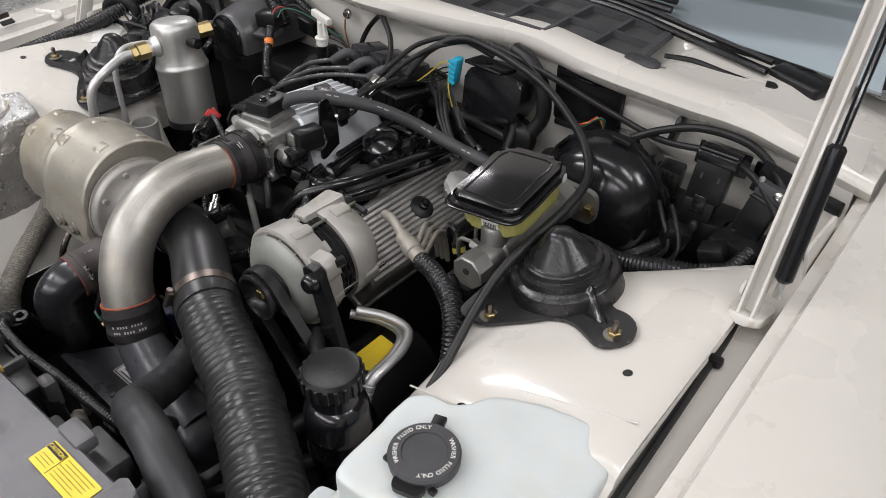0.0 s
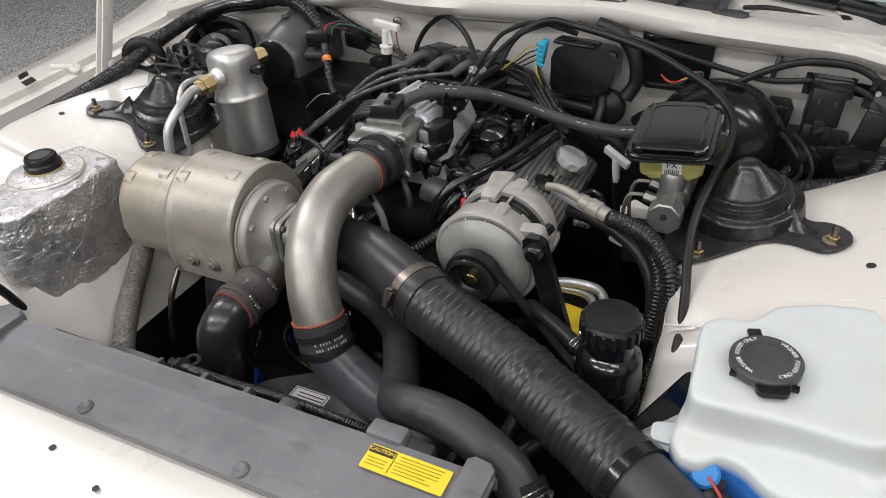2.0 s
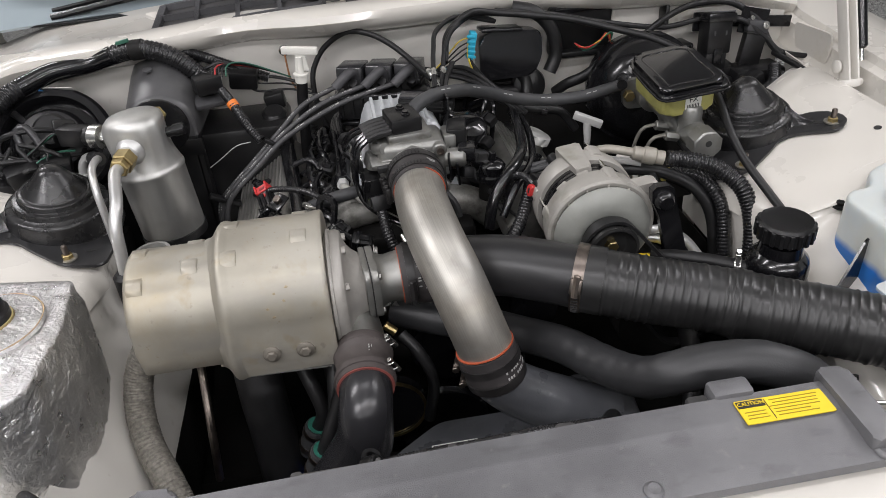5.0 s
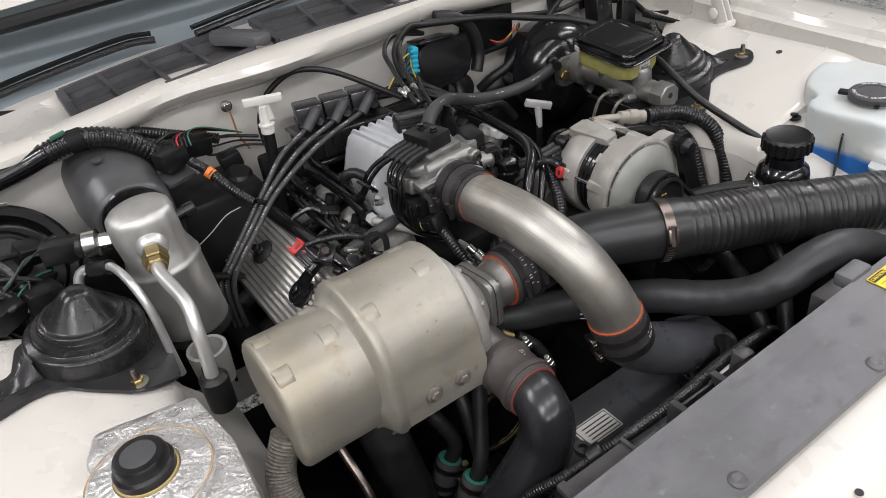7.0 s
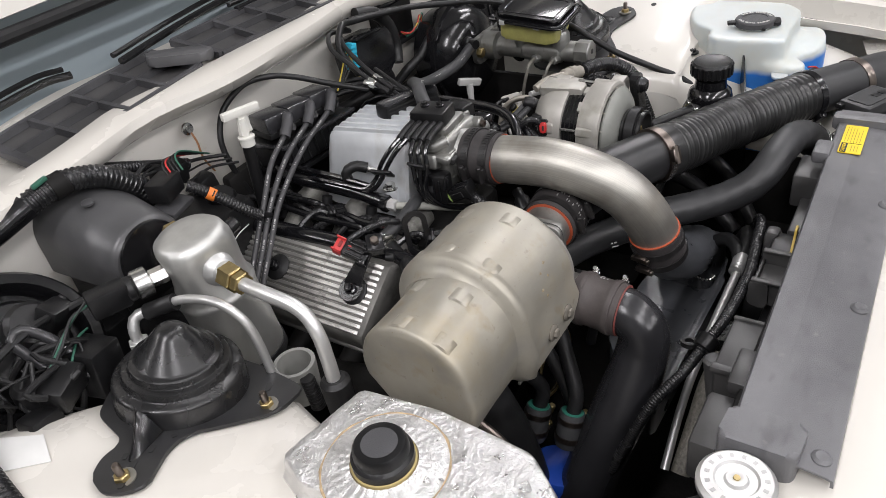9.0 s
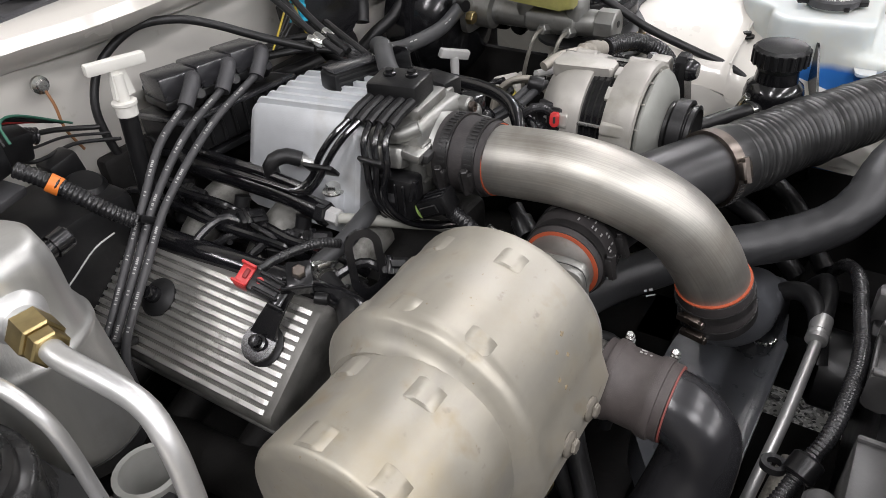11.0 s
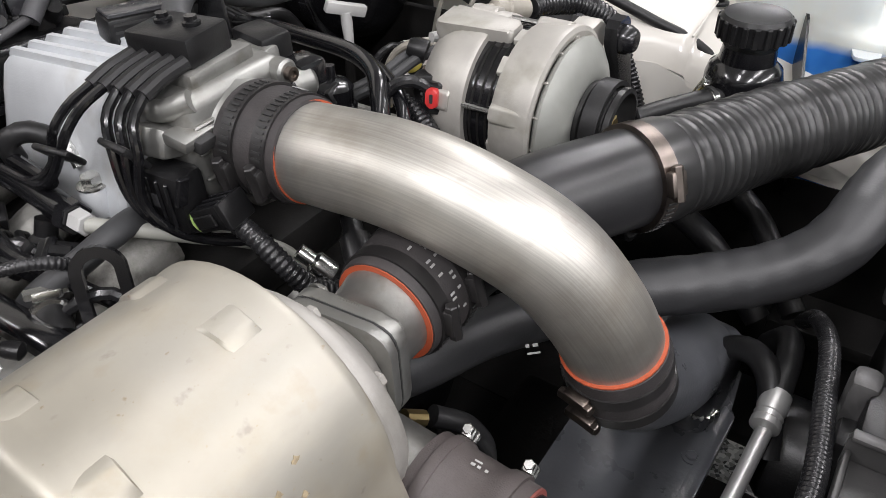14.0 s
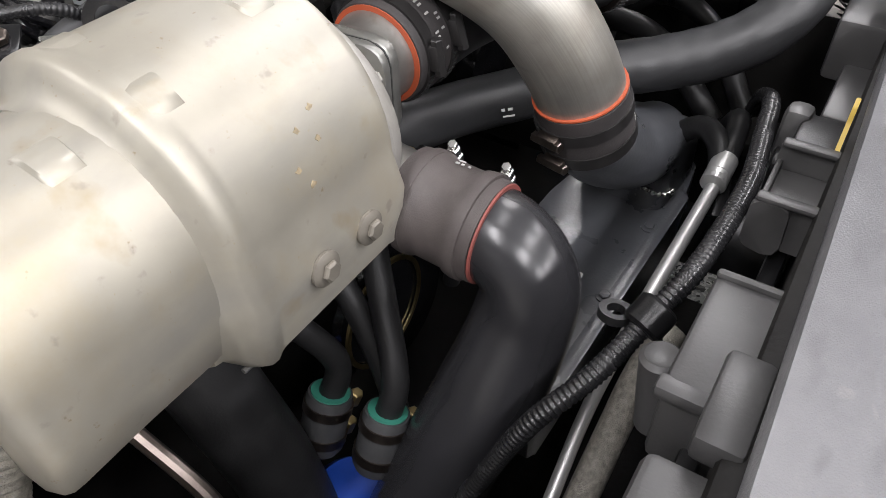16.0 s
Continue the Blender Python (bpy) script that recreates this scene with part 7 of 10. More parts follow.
def throttle():
    t = thing("throttle_assembly", "cast aluminium throttle body with bosses and linkage", "throttle body", (0, 0.06, -0.01))
    part("main_casting", box((0.098, 0.066, 0.082), pose(-0.002, 0.070, 0.040), 0.010, 3), CAST, t)
    part("throat", turned([(0.028, 0), (0.0385, 0.001), (0.0385, 0.026), (0.044, 0.034), (0.046, 0.05)], (-0.001, 0.010, 0.0365), (0, 1, 0), 36), CAST, t)
    part("top_pad", box((0.064, 0.058, 0.012), pose(-0.004, 0.078, 0.085, 0, 0, 6), 0.003), CAST, t)
    part("side_boss", box((0.034, 0.03, 0.022), pose(-0.052, 0.064, 0.048, 0, 20, 10), 0.004), CAST, t)
    part("side_boss", box((0.020, 0.04, 0.030), pose(0.058, 0.085, 0.060, 0, 0, 0), 0.005), CAST, t)
    part("ledge", box((0.05, 0.022, 0.010), pose(-0.038, 0.042, 0.056, 12, 0, 6), 0.003), CAST, t)
    part("clip_slot", box((0.016, 0.010, 0.010), pose(-0.046, 0.030, 0.052, 12, 0, 6), 0.002), INK, t)
    part("air_valve", turned([(0.014, 0), (0.014, 0.03), (0.011, 0.034)], (0.045, 0.055, 0.045), (1, -0.2, 0), 20), CAST, t)
    for k, z in enumerate((0.018, 0.040, 0.062)):
        part("casting_rib", box((0.086, 0.004, 0.003), pose(-0.004, 0.0360, z, 0, 3 - 3 * k, 0), 0.001, 1), CAST, t)
    for x, z in ((0.038, 0.070), (0.040, 0.010)):
        part("flange_boss", turned([(0.010, 0), (0.010, 0.010), (0.008, 0.012), (0, 0.012)], (x, 0.040, z), (0, -1, 0), 18), CAST, t)
        part("flange_screw", turned([(0.0055, 0), (0.0055, 0.005), (0.003, 0.005), (0.003, 0.003), (0, 0.003)], (x, 0.028, z), (0, -1, 0), 12), CLAMP, t)
    part("idle_passage", tube([(-0.046, 0.090, 0.066), (-0.052, 0.060, 0.070), (-0.040, 0.040, 0.078)], 0.008, 14), CAST, t)
    part("lever_plate", prism(rounded([(-0.024, -0.020), (0.016, -0.024), (0.022, 0.006), (0.004, 0.024), (-0.020, 0.018)], 0.005), 0, 0.003, axis((0.056, 0.056, 0.036), (1, -0.3, 0.1)), 0.0006, 1), SATIN_BLACK, t)
    part("lever_bush", turned([(0.011, 0), (0.011, 0.012), (0.006, 0.013), (0.006, 0.018), (0, 0.018)], (0.058, 0.056, 0.036), (1, -0.3, 0.1), 18), CLAMP, t)
    part("lever_arm", box((0.004, 0.012, 0.046), pose(0.064, 0.046, 0.022, 18, -6, 0), 0.0015), SATIN_BLACK, t)
    part("vacuum_stub", tube([(0.030, 0.040, 0.012), (0.040, 0.022, 0.004), (0.052, 0.012, -0.012), (0.056, 0.006, -0.03)], 0.006, 10), RUBBER, t)
    # throttle position sensor with its plug and loom
    s = part("throttle_sensor", box((0.026, 0.046, 0.048), pose(-0.064, 0.055, 0.012, 0, 0, 6), 0.006), PLASTIC, t, "black throttle position sensor")
    part("sensor_tag", box((0.001, 0.014, 0.010), pose(-0.0778, 0.058, 0.014, 0, 0, 6), 0), PLASTIC_GREY, s)
    for y, z in ((0.072, 0.026), (0.066, -0.006)):
        part("sensor_screw", turned([(0.006, 0), (0.006, 0.004), (0, 0.005)], (-0.076, y, z), (-1, 0, 0), 12), SATIN_BLACK, s)
    for y in (0.040, 0.050, 0.060, 0.070):
        part("sensor_rib", box((0.003, 0.003, 0.036), pose(-0.0775, y, 0.014, 0, 0, 6), 0.001, 1), SATIN_BLACK, s)
    part("sensor_clip", box((0.010, 0.004, 0.022), pose(-0.072, 0.031, 0.026, 10, 14, 6), 0.001, 1), SATIN_BLACK, s)
    pm = pose(-0.058, 0.014, 0.008, -25, 0, 10)
    plug = part("plug", box((0.022, 0.034, 0.018), pm, 0.0015), PLASTIC, t)
    for k in (-1, 0, 1):
        part("plug_rib", box((0.0025, 0.026, 0.003), pm @ pose(0.007 * k, -0.002, 0.0098), 0.0008, 1), SATIN_BLACK, plug)
    for k in (-1, 1):
        part("plug_latch", box((0.002, 0.020, 0.010), pm @ pose(0.0125 * k, 0.004, 0.0), 0.0008, 1), PLASTIC, plug)
    part("plug_collar", box((0.026, 0.006, 0.021), pm @ pose(0, -0.015, 0), 0.0015), PLASTIC, plug)
    part("plug_seal", turned([(0.0108, 0), (0.0122, 0.0006), (0.0108, 0.0024)], pm @ Vector((0, 0.0175, 0)), pm.to_3x3() @ Vector((0, 1, 0)), 20), mat("lime_seal", (0.25, 0.38, 0.10), 0.5), t, "lime green plug seal")
    part("plug_neck", turned([(0.0105, 0), (0.0110, 0.002), (0.0110, 0.014), (0.009, 0.016)], pm @ Vector((0, 0.018, 0)), pm.to_3x3() @ Vector((0, 1, 0)), 20), PLASTIC, t)
    solo("wiring_loom", loom([(-0.056, 0.004, 0.004), (-0.054, -0.015, -0.008), (-0.050, -0.032, -0.026), (-0.042, -0.045, -0.045), (-0.025, -0.055, -0.055)], 0.0078, 0.0045), LOOM, "black corrugated sensor loom", "wiring loom")
    # vacuum block with five hoses
    v = thing("vacuum_block", "black rubber vacuum connector block with two screws", "connector block", (-0.006, 0.083, 0.085))
    m = pose(-0.008, 0.083, 0.100, 0, 0, 10)
    part("block", box((0.046, 0.056, 0.024), m, 0.004), PLASTIC, v)
    for p in ((-0.009, 0.094), (-0.003, 0.071)):
        part("screw", turned([(0.0065, 0), (0.0065, 0.003), (0.0045, 0.004), (0.0045, 0.007), (0, 0.007)], (p[0], p[1], 0.1115), seg=14), SATIN_BLACK, v)
    for i in range(5):
        y = 0.060 + i * 0.0115
        base = m @ Vector((-0.022, y - 0.083, -0.004))
        part("sleeve", tube([base, base + Vector((-0.020, 0.001, -0.004)), base + Vector((-0.036, 0.002, -0.010))], 0.0054, 10), RUBBER, v)
        if i < 3:
            path = [base + Vector((-0.034, 0.002, -0.009)), base + Vector((-0.050, 0.0, -0.022)), base + Vector((-0.056, -0.004, -0.042)), (-0.086 - 0.001 * i, 0.058 + 0.006 * i, 0.018), (-0.078, 0.045 + 0.006 * i, -0.008), (-0.052, 0.030 + 0.006 * i, -0.028), (-0.02, 0.015, -0.04)]
        else:
            path = [base + Vector((-0.034, 0.002, -0.009)), base + Vector((-0.052, 0.010, -0.020)), base + Vector((-0.064, 0.022, -0.040)), (-0.104 + 0.006 * (i - 3), 0.128 + 0.012 * (i - 3), 0.028), (-0.110, 0.145 + 0.01 * (i - 3), 0.014), (-0.112, 0.19, 0.014), (-0.115, 0.26, 0.016)]
        part("vacuum_tube", tube(path, 0.0036, 10), GLOSS_BLACK, v)
    part("tube_clip", box((0.026, 0.030, 0.005), pose(-0.082, 0.068, 0.050, 0, 55, 0), 0.002), PLASTIC, v)
    part("tube_clip", box((0.020, 0.034, 0.005), pose(-0.098, 0.125, 0.040, 0, 50, 10), 0.002), PLASTIC, v)
    # elbow hose beside the plenum
    e = thing("elbow_hose", "short black elbow hose on a steel nipple", "hose", (-0.08, 0.19, 0.0))
    part("elbow", tube([(-0.098, 0.198, 0.012), (-0.100, 0.196, 0.030), (-0.088, 0.186, 0.036), (-0.078, 0.172, 0.030)], 0.0085, 12), RUBBER, e)
    part("nipple", tube([(-0.080, 0.176, 0.031), (-0.074, 0.160, 0.024), (-0.076, 0.150, 0.010)], 0.0052, 10), CHROME, e)
    # purge valve and black bracket box beside the throttle
    b = thing("vapour_valve", "black plastic vapour valve box behind the throttle", "valve", (0.04, 0.17, 0.06))
    part("box", box((0.070, 0.030, 0.022), pose(0.031, 0.178, 0.083, 0, 4, -14), 0.004), PLASTIC, b)
    part("box_lid", box((0.064, 0.025, 0.004), pose(0.031, 0.178, 0.0955, 0, 4, -14), 0.0015), COIL, b)
    for k in range(3):
        part("box_groove", box((0.066, 0.0012, 0.002), pose(0.030, 0.1628, 0.077 + 0.006 * k, 0, 4, -14), 0), INK, b)
    part("neck", box((0.03, 0.022, 0.022), pose(0.067, 0.167, 0.080, 0, 8, -20), 0.004), PLASTIC, b)
    part("mount", box((0.05, 0.02, 0.034), pose(0.034, 0.180, 0.060), 0.004), DARK, b)
    a = thing("idle_air_valve", "black idle valve with wide open connector", "valve", (0.07, 0.06, 0.03))
    part("body", box((0.030, 0.045, 0.034), pose(0.072, 0.090, 0.064, 0, 0, -10), 0.005), PLASTIC, a)
    part("shroud", box((0.026, 0.030, 0.022), pose(0.080, 0.056, 0.050, 0, 0, -10), 0.004), GLOSS_BLACK, a)
    r = thing("fuel_regulator", "gloss black round fuel pressure regulator", "regulator", (0.11, 0.065, -0.02))
    part("can", turned([(0.018, 0), (0.024, 0.002), (0.024, 0.010), (0.021, 0.013), (0.021, 0.026), (0.016, 0.031), (0.006, 0.033), (0.005, 0.045), (0, 0.045)], (0.118, 0.070, -0.010), (0.1, 0, 1), 28), GLOSS_BLACK, r)
    part("base", turned([(0.016, 0), (0.016, 0.03)], (0.115, 0.070, -0.040), seg=20), DARK, r)
    c = thing("cam_sensor", "grey domed sensor cover on the manifold", "sensor", (0.11, 0.14, -0.04))
    part("dome", turned([(0.036, 0), (0.036, 0.012), (0.030, 0.020), (0.012, 0.026), (0, 0.026)], (0.118, 0.150, -0.035), (0.15, -0.25, 1), 30), PLASTIC_GREY, c)


throttle()


def linkage():
    """Throttle lever, springs and cable brackets beside the plenum."""
    t = thing("throttle_linkage", "steel throttle lever with return spring and cable bracket", "throttle linkage", (0.075, 0.13, 0.03))
    part("bracket", prism(rounded([(-0.02, -0.05), (0.024, -0.05), (0.024, 0.0), (0.008, 0.05), (-0.012, 0.05)], 0.006), 0, 0.003, axis((0.064, 0.135, 0.060), (1, 0.1, 0)), 0.0006, 1), SATIN_BLACK, t)
    part("lever", prism(rounded([(-0.008, -0.022), (0.010, -0.022), (0.006, 0.026), (-0.006, 0.026)], 0.005), 0, 0.003, axis((0.070, 0.112, 0.056), (1, 0.2, 0.1)) @ pose(0, 0, 0, 0, 0, 25), 0.0006, 1), CHROME, t)
    part("spindle", turned([(0.006, 0), (0.006, 0.024), (0.009, 0.024), (0.009, 0.028)], (0.052, 0.105, 0.050), (1, 0.1, 0), 14), CHROME, t)
    part("spring", tube([Vector((0.060 + 0.0011 * k, 0.105 + 0.011 * math.cos(k * 0.9), 0.050 + 0.011 * math.sin(k * 0.9))) for k in range(22)], 0.0012, 6, 0.003), CAST, t)
    for y, z in ((0.150, 0.074), (0.172, 0.066)):
        part("cable_stop", turned([(0.006, 0), (0.006, 0.020), (0.0045, 0.024), (0.0045, 0.036)], (0.070, y, z), (0.15, 0.9, 0.35), 12), CHROME, t)
        part("cable", tube([(0.072, y + 0.03, z + 0.012), (0.080, y + 0.07, z + 0.026), (0.10, y + 0.12, z + 0.035)], 0.0035, 8), RUBBER, t)
    e = thing("exhaust_gas_valve", "black domed exhaust gas valve beside the plenum", "valve", (0.105, 0.22, -0.02))
    part("dome", turned([(0.030, 0), (0.034, 0.003), (0.034, 0.012), (0.030, 0.022), (0.018, 0.029), (0.006, 0.031), (0, 0.031)], (0.108, 0.215, 0.004), (0.15, -0.35, 0.9), 32), GLOSS_BLACK, e)
    part("flange", turned([(0.036, -0.003), (0.038, 0.0), (0.036, 0.003)], (0.108, 0.215, 0.004), (0.15, -0.35, 0.9), 32), SATIN_BLACK, e)
    part("base", turned([(0.022, -0.05), (0.022, 0.0)], (0.108, 0.215, 0.004), (0.15, -0.35, 0.9), 20), DARK, e)
    rnd = random.Random(21)
    for k in range(7):
        x, y = rnd.uniform(0.06, 0.15), rnd.uniform(0.05, 0.30)
        z = rnd.uniform(-0.02, 0.02)
        p = thing("engine_plug", "black wiring plug among the driver bank injectors", "connector", (x, y, z), group="engine plugs")
        m = pose(x, y, z, rnd.uniform(-30, 30), rnd.uniform(-30, 30), rnd.uniform(0, 90))
        part("shell", box((0.018, 0.028, 0.016), m, 0.003), PLASTIC, p)
        part("collar", box((0.021, 0.008, 0.019), m @ pose(0, 0.006, 0), 0.002), GLOSS_BLACK, p)
        part("tail", tube([m @ Vector((0, 0.012, 0)), m @ Vector((0.004, 0.03, -0.006)), m @ Vector((-0.006, 0.05, -0.02)), m @ Vector((0.0, 0.06, -0.05))], 0.0042, 8), LOOM, p)
    for k in range(6):
        x, y = rnd.uniform(0.06, 0.16), rnd.uniform(0.03, 0.28)
        solo("valley_hose", tube([(x, y, -0.04), (x + rnd.uniform(-0.02, 0.02), y + 0.02, rnd.uniform(-0.01, 0.025)), (x + rnd.uniform(-0.03, 0.03), y + 0.05, rnd.uniform(0.0, 0.03)), (x + rnd.uniform(-0.03, 0.03), y + 0.09, rnd.uniform(-0.03, 0.02)), (x, y + 0.11, -0.05)], rnd.choice((0.003, 0.0045, 0.006)), 10), GLOSS_BLACK, "glossy black hose in the engine valley", "hose", group="valley hoses")


linkage()


# ---------- fuel rails, injectors, pipes ----------
def rails():
    for s in (-1, 1):
        x = -0.012 + s * 0.096
        t = thing("fuel_rail", "gloss black steel fuel rail with injectors", "fuel rail", (x, 0.2, -0.06), group="fuel rails")
        part("tube", tube([(x, 0.118, -0.006), (x - s * 0.004, 0.20, 0.0), (x + s * 0.002, 0.31, 0.006), (x - s * 0.01, 0.345, 0.008)], 0.0115, 16), GLOSS_BLACK, t)
        part("return_tube", tube([(x - s * 0.004, 0.14, 0.014), (x - s * 0.006, 0.20, 0.018), (x - s * 0.004, 0.30, 0.022), (x - s * 0.02, 0.33, 0.022)], 0.005, 10), GLOSS_BLACK, t)
        part("end_block", prism(hexagon(0.0135), 0, 0.012, axis((x, 0.128, -0.006), (0, -1, -0.05)), 0.001, 1), GLOSS_BLACK, t)
        part("end_nut", prism(hexagon(0.0092), 0, 0.014, axis((x, 0.116, -0.006), (0, -1, -0.05)), 0.001, 1), GREY_PLASTIC, t, "pale grey end nut")
        for y in (0.145, 0.235, 0.325):
            inj = part("injector", turned([(0.0085, 0), (0.0115, 0.004), (0.0115, 0.022), (0.0095, 0.024), (0.0120, 0.028), (0.0120, 0.038), (0.0085, 0.042), (0.0085, 0.055)], (x + s * 0.030, y, -0.062), (-s * 0.4, 0, 0.9), 16), PLASTIC, t)
            part("injector_plug", box((0.022, 0.020, 0.016), pose(x + s * 0.036, y - 0.004, -0.026, 0, s * 25, 0), 0.003), PLASTIC, inj)
            part("injector_wire", tube([(x + s * 0.045, y, -0.022), (x + s * 0.05, y + 0.02, -0.01), (x + s * 0.04, y + 0.045, -0.018)], 0.0025, 6), RUBBER, inj)
    solo("plastic_fuel_pipe", tube([(-0.108, 0.104, -0.007), (-0.087, 0.077, -0.014), (-0.060, 0.050, -0.026), (-0.030, 0.030, -0.042), (-0.005, 0.015, -0.066), (0.006, 0.010, -0.11)], 0.006, 12), mat("olive_grey_pipe", (0.30, 0.30, 0.27), 0.5), "olive grey plastic fuel pipe", "pipe")
    solo("heater_pipe", tube([(-0.205, 0.36, -0.030), (-0.201, 0.30, -0.031), (-0.194, 0.226, -0.034), (-0.186, 0.142, -0.038), (-0.180, 0.068, -0.043), (-0.178, 0.030, -0.050), (-0.180, -0.010, -0.075)], 0.0132, 18), GLOSS_BLACK, "gloss black heater pipe along the rocker cover", "pipe")
    solo("heater_hose", tube([(-0.070, 0.086, -0.012), (-0.086, 0.082, -0.008), (-0.108, 0.078, -0.008), (-0.132, 0.078, -0.013), (-0.152, 0.086, -0.022), (-0.162, 0.096, -0.032), (-0.166, 0.110, -0.046)], 0.0098, 14), HOSE_GREY, "short black heater hose", "hose")
    solo("heater_hose", tube([(-0.165, 0.066, -0.055), (-0.178, 0.045, -0.048), (-0.196, 0.025, -0.038), (-0.215, 0.008, -0.045), (-0.235, 0.0, -0.08)], 0.0115, 14), RUBBER, "black heater hose passing the heat shield", "hose")
    e = thing("lifting_eye", "black steel engine lifting eye", "bracket", (-0.125, 0.058, -0.07))
    m = axis((-0.138, 0.048, -0.024), (-0.62, -0.72, 0.30), (0, 0, 1))
    link = bmesh.new()
    secs = []
    for k in range(33):
        a = 2 * math.pi * k / 32
        lift = 0.016 if math.sin(a) > 0 else -0.016
        sec = []
        for rr, zz in ((0.0105, -0.003), (0.0185, -0.003), (0.0185, 0.003), (0.0105, 0.003)):
            sec.append(m @ Vector((rr * math.cos(a), rr * math.sin(a) + lift, zz)))
        secs.append(sec)
    loft(link, secs, cap=False)
    part("ring", link, SATIN_BLACK, e)
    part("stem", box((0.030, 0.05, 0.006), m @ pose(0, -0.055, 0), 0.002), SATIN_BLACK, e)
    p = thing("pipe_clip", "steel spring clip on the heater pipe", "clip", (-0.165, 0.085, -0.06))
    clamp_band(p, (-0.164, 0.080, -0.040), (0.3, 0.9, -0.2), 0.0128, 0.010, 100)
    part("stub", tube([(-0.172, 0.062, -0.046), (-0.164, 0.080, -0.040), (-0.150, 0.098, -0.036), (-0.130, 0.105, -0.040)], 0.0122, 14), RUBBER, p, "black rubber hose end")
    # oxygen sensor plug: red lock on a black holder
    o = thing("sensor_connector", "black sensor connector with red locking tab", "connector", (-0.225, 0.1, -0.05))
    way = Vector((0.20, -0.88, -0.40)).normalized()
    m = axis((-0.224, 0.094, -0.012), way, (-0.45, -0.05, 0.88))
    part("holder", box((0.022, 0.018, 0.034), m, 0.0025), PLASTIC, o)
    part("cover", box((0.026, 0.020, 0.010), m @ pose(0, 0, 0.016), 0.002), SATIN_BLACK, o)
    for k in range(3):
        part("latch_rib", box((0.0035, 0.005, 0.026), m @ pose(-0.008 + 0.008 * k, 0.0105, 0.002), 0.001, 1), SATIN_BLACK, o)
    for k in (-1, 1):
        part("latch_arm", box((0.003, 0.012, 0.016), m @ pose(0.0135 * k, 0.004, 0.016), 0.001, 1), PLASTIC, o)
    part("red_lock", box((0.024, 0.017, 0.013), m @ pose(0, 0.001, -0.023), 0.002), RED, o, "red plastic locking tab")
    part("red_window", box((0.010, 0.004, 0.005), m @ pose(0.001, 0.0085, -0.022), 0.001, 1), mat("deep_red", (0.20, 0.012, 0.012), 0.5), o)
    for k in (-1, 1):
        part("red_ridge", box((0.003, 0.006, 0.015), m @ pose(0.0095 * k, 0.010, -0.024), 0.001, 1), RED, o)
    part("dot", turned([(0.0034, 0), (0.0034, 0.001), (0, 0.001)], m @ Vector((0.001, 0.0092, -0.008)), m.to_3x3() @ Vector((0, 1, 0)), 14), RED, o)
    hold = axis((-0.205, 0.070, 0.000), (-0.30, -0.35, 0.88), (0.6, -0.7, 0))
    part("bolt", prism(hexagon(0.0068), 0.002, 0.009, hold, 0.001, 1), CLAMP, o, "rust-brown bolt")
    part("mount_plate", box((0.026, 0.024, 0.0035), hold, 0.0015), SATIN_BLACK, o)
    part("plate_lip", box((0.0035, 0.030, 0.014), hold @ pose(0.014, -0.003, -0.004), 0.001, 1), SATIN_BLACK, o)
    n = Vector((-0.574, 0, 0.819))
    eye = Vector((-0.2535, 0.087, -0.0525))
    part("eyelet", turned([(0.006, 0), (0.019, 0), (0.019, 0.003), (0.006, 0.003), (0.006, 0)], eye, n, 28), SATIN_BLACK, o)
    secs = []
    for c, half in ((eye + Vector((0.004, -0.001, 0.004)), 0.015), (eye + Vector((0.014, -0.004, 0.018)), 0.012), (Vector((-0.226, 0.080, -0.022)), 0.010), (Vector((-0.212, 0.074, -0.006)), 0.009)):
        e = Vector((0, 1, 0)) * half
        secs.append([c - e, c + e, c + e + n * 0.003, c - e + n * 0.003])
    part("strap", loft(bmesh.new(), secs), SATIN_BLACK, o)
    part("tail_clip", turned([(0.005, 0), (0.006, 0.004), (0.006, 0.012), (0.003, 0.014)], (-0.206, 0.056, -0.022), (0.5, -0.8, -0.2), 12), PLASTIC, o)
    solo("wiring_loom", loom([(-0.234, 0.116, -0.004), (-0.219, 0.106, 0.002), (-0.204, 0.100, 0.005), (-0.186, 0.092, 0.006), (-0.166, 0.084, 0.004), (-0.152, 0.078, -0.001), (-0.142, 0.076, -0.008)], 0.0047, 0.0036), LOOM, "thin black corrugated sensor loom", "wiring loom")
    solo("sensor_plug", turned([(0.011, 0), (0.012, 0.004), (0.012, 0.022), (0.008, 0.024), (0.008, 0.04)], (-0.005, -0.062, -0.042), (0.5, 0.6, 0.35), 16), PLASTIC, "black round sensor plug under the pipe", "connector")
    q = thing("coolant_sensor", "small silver coolant sensor below the pipe", "sensor", (-0.02, -0.05, -0.05))
    part("body", turned([(0.009, 0), (0.009, 0.016), (0.006, 0.018), (0.006, 0.03)], (-0.022, -0.048, -0.046), (-0.3, 0.6, 0.6), 14), CHROME, q)
    # small wires and plugs that fill the valley
    rnd = random.Random(4)
    for k in range(16):
        y = rnd.uniform(0.03, 0.34)
        s = rnd.choice((-1, 1))
        x = -0.012 + s * rnd.uniform(0.10, 0.16)
        pts = [(x, y, -0.05)]
        for j in range(3):
            pts.append((pts[-1][0] + rnd.uniform(-0.02, 0.02), pts[-1][1] + rnd.uniform(-0.035, 0.035), min(-0.02, pts[-1][2] + rnd.uniform(-0.015, 0.02))))
        solo("engine_wire", tube(pts, rnd.choice((0.002, 0.003, 0.004)), 8), RUBBER, "black wire among the injectors", "wire", group="engine wires")
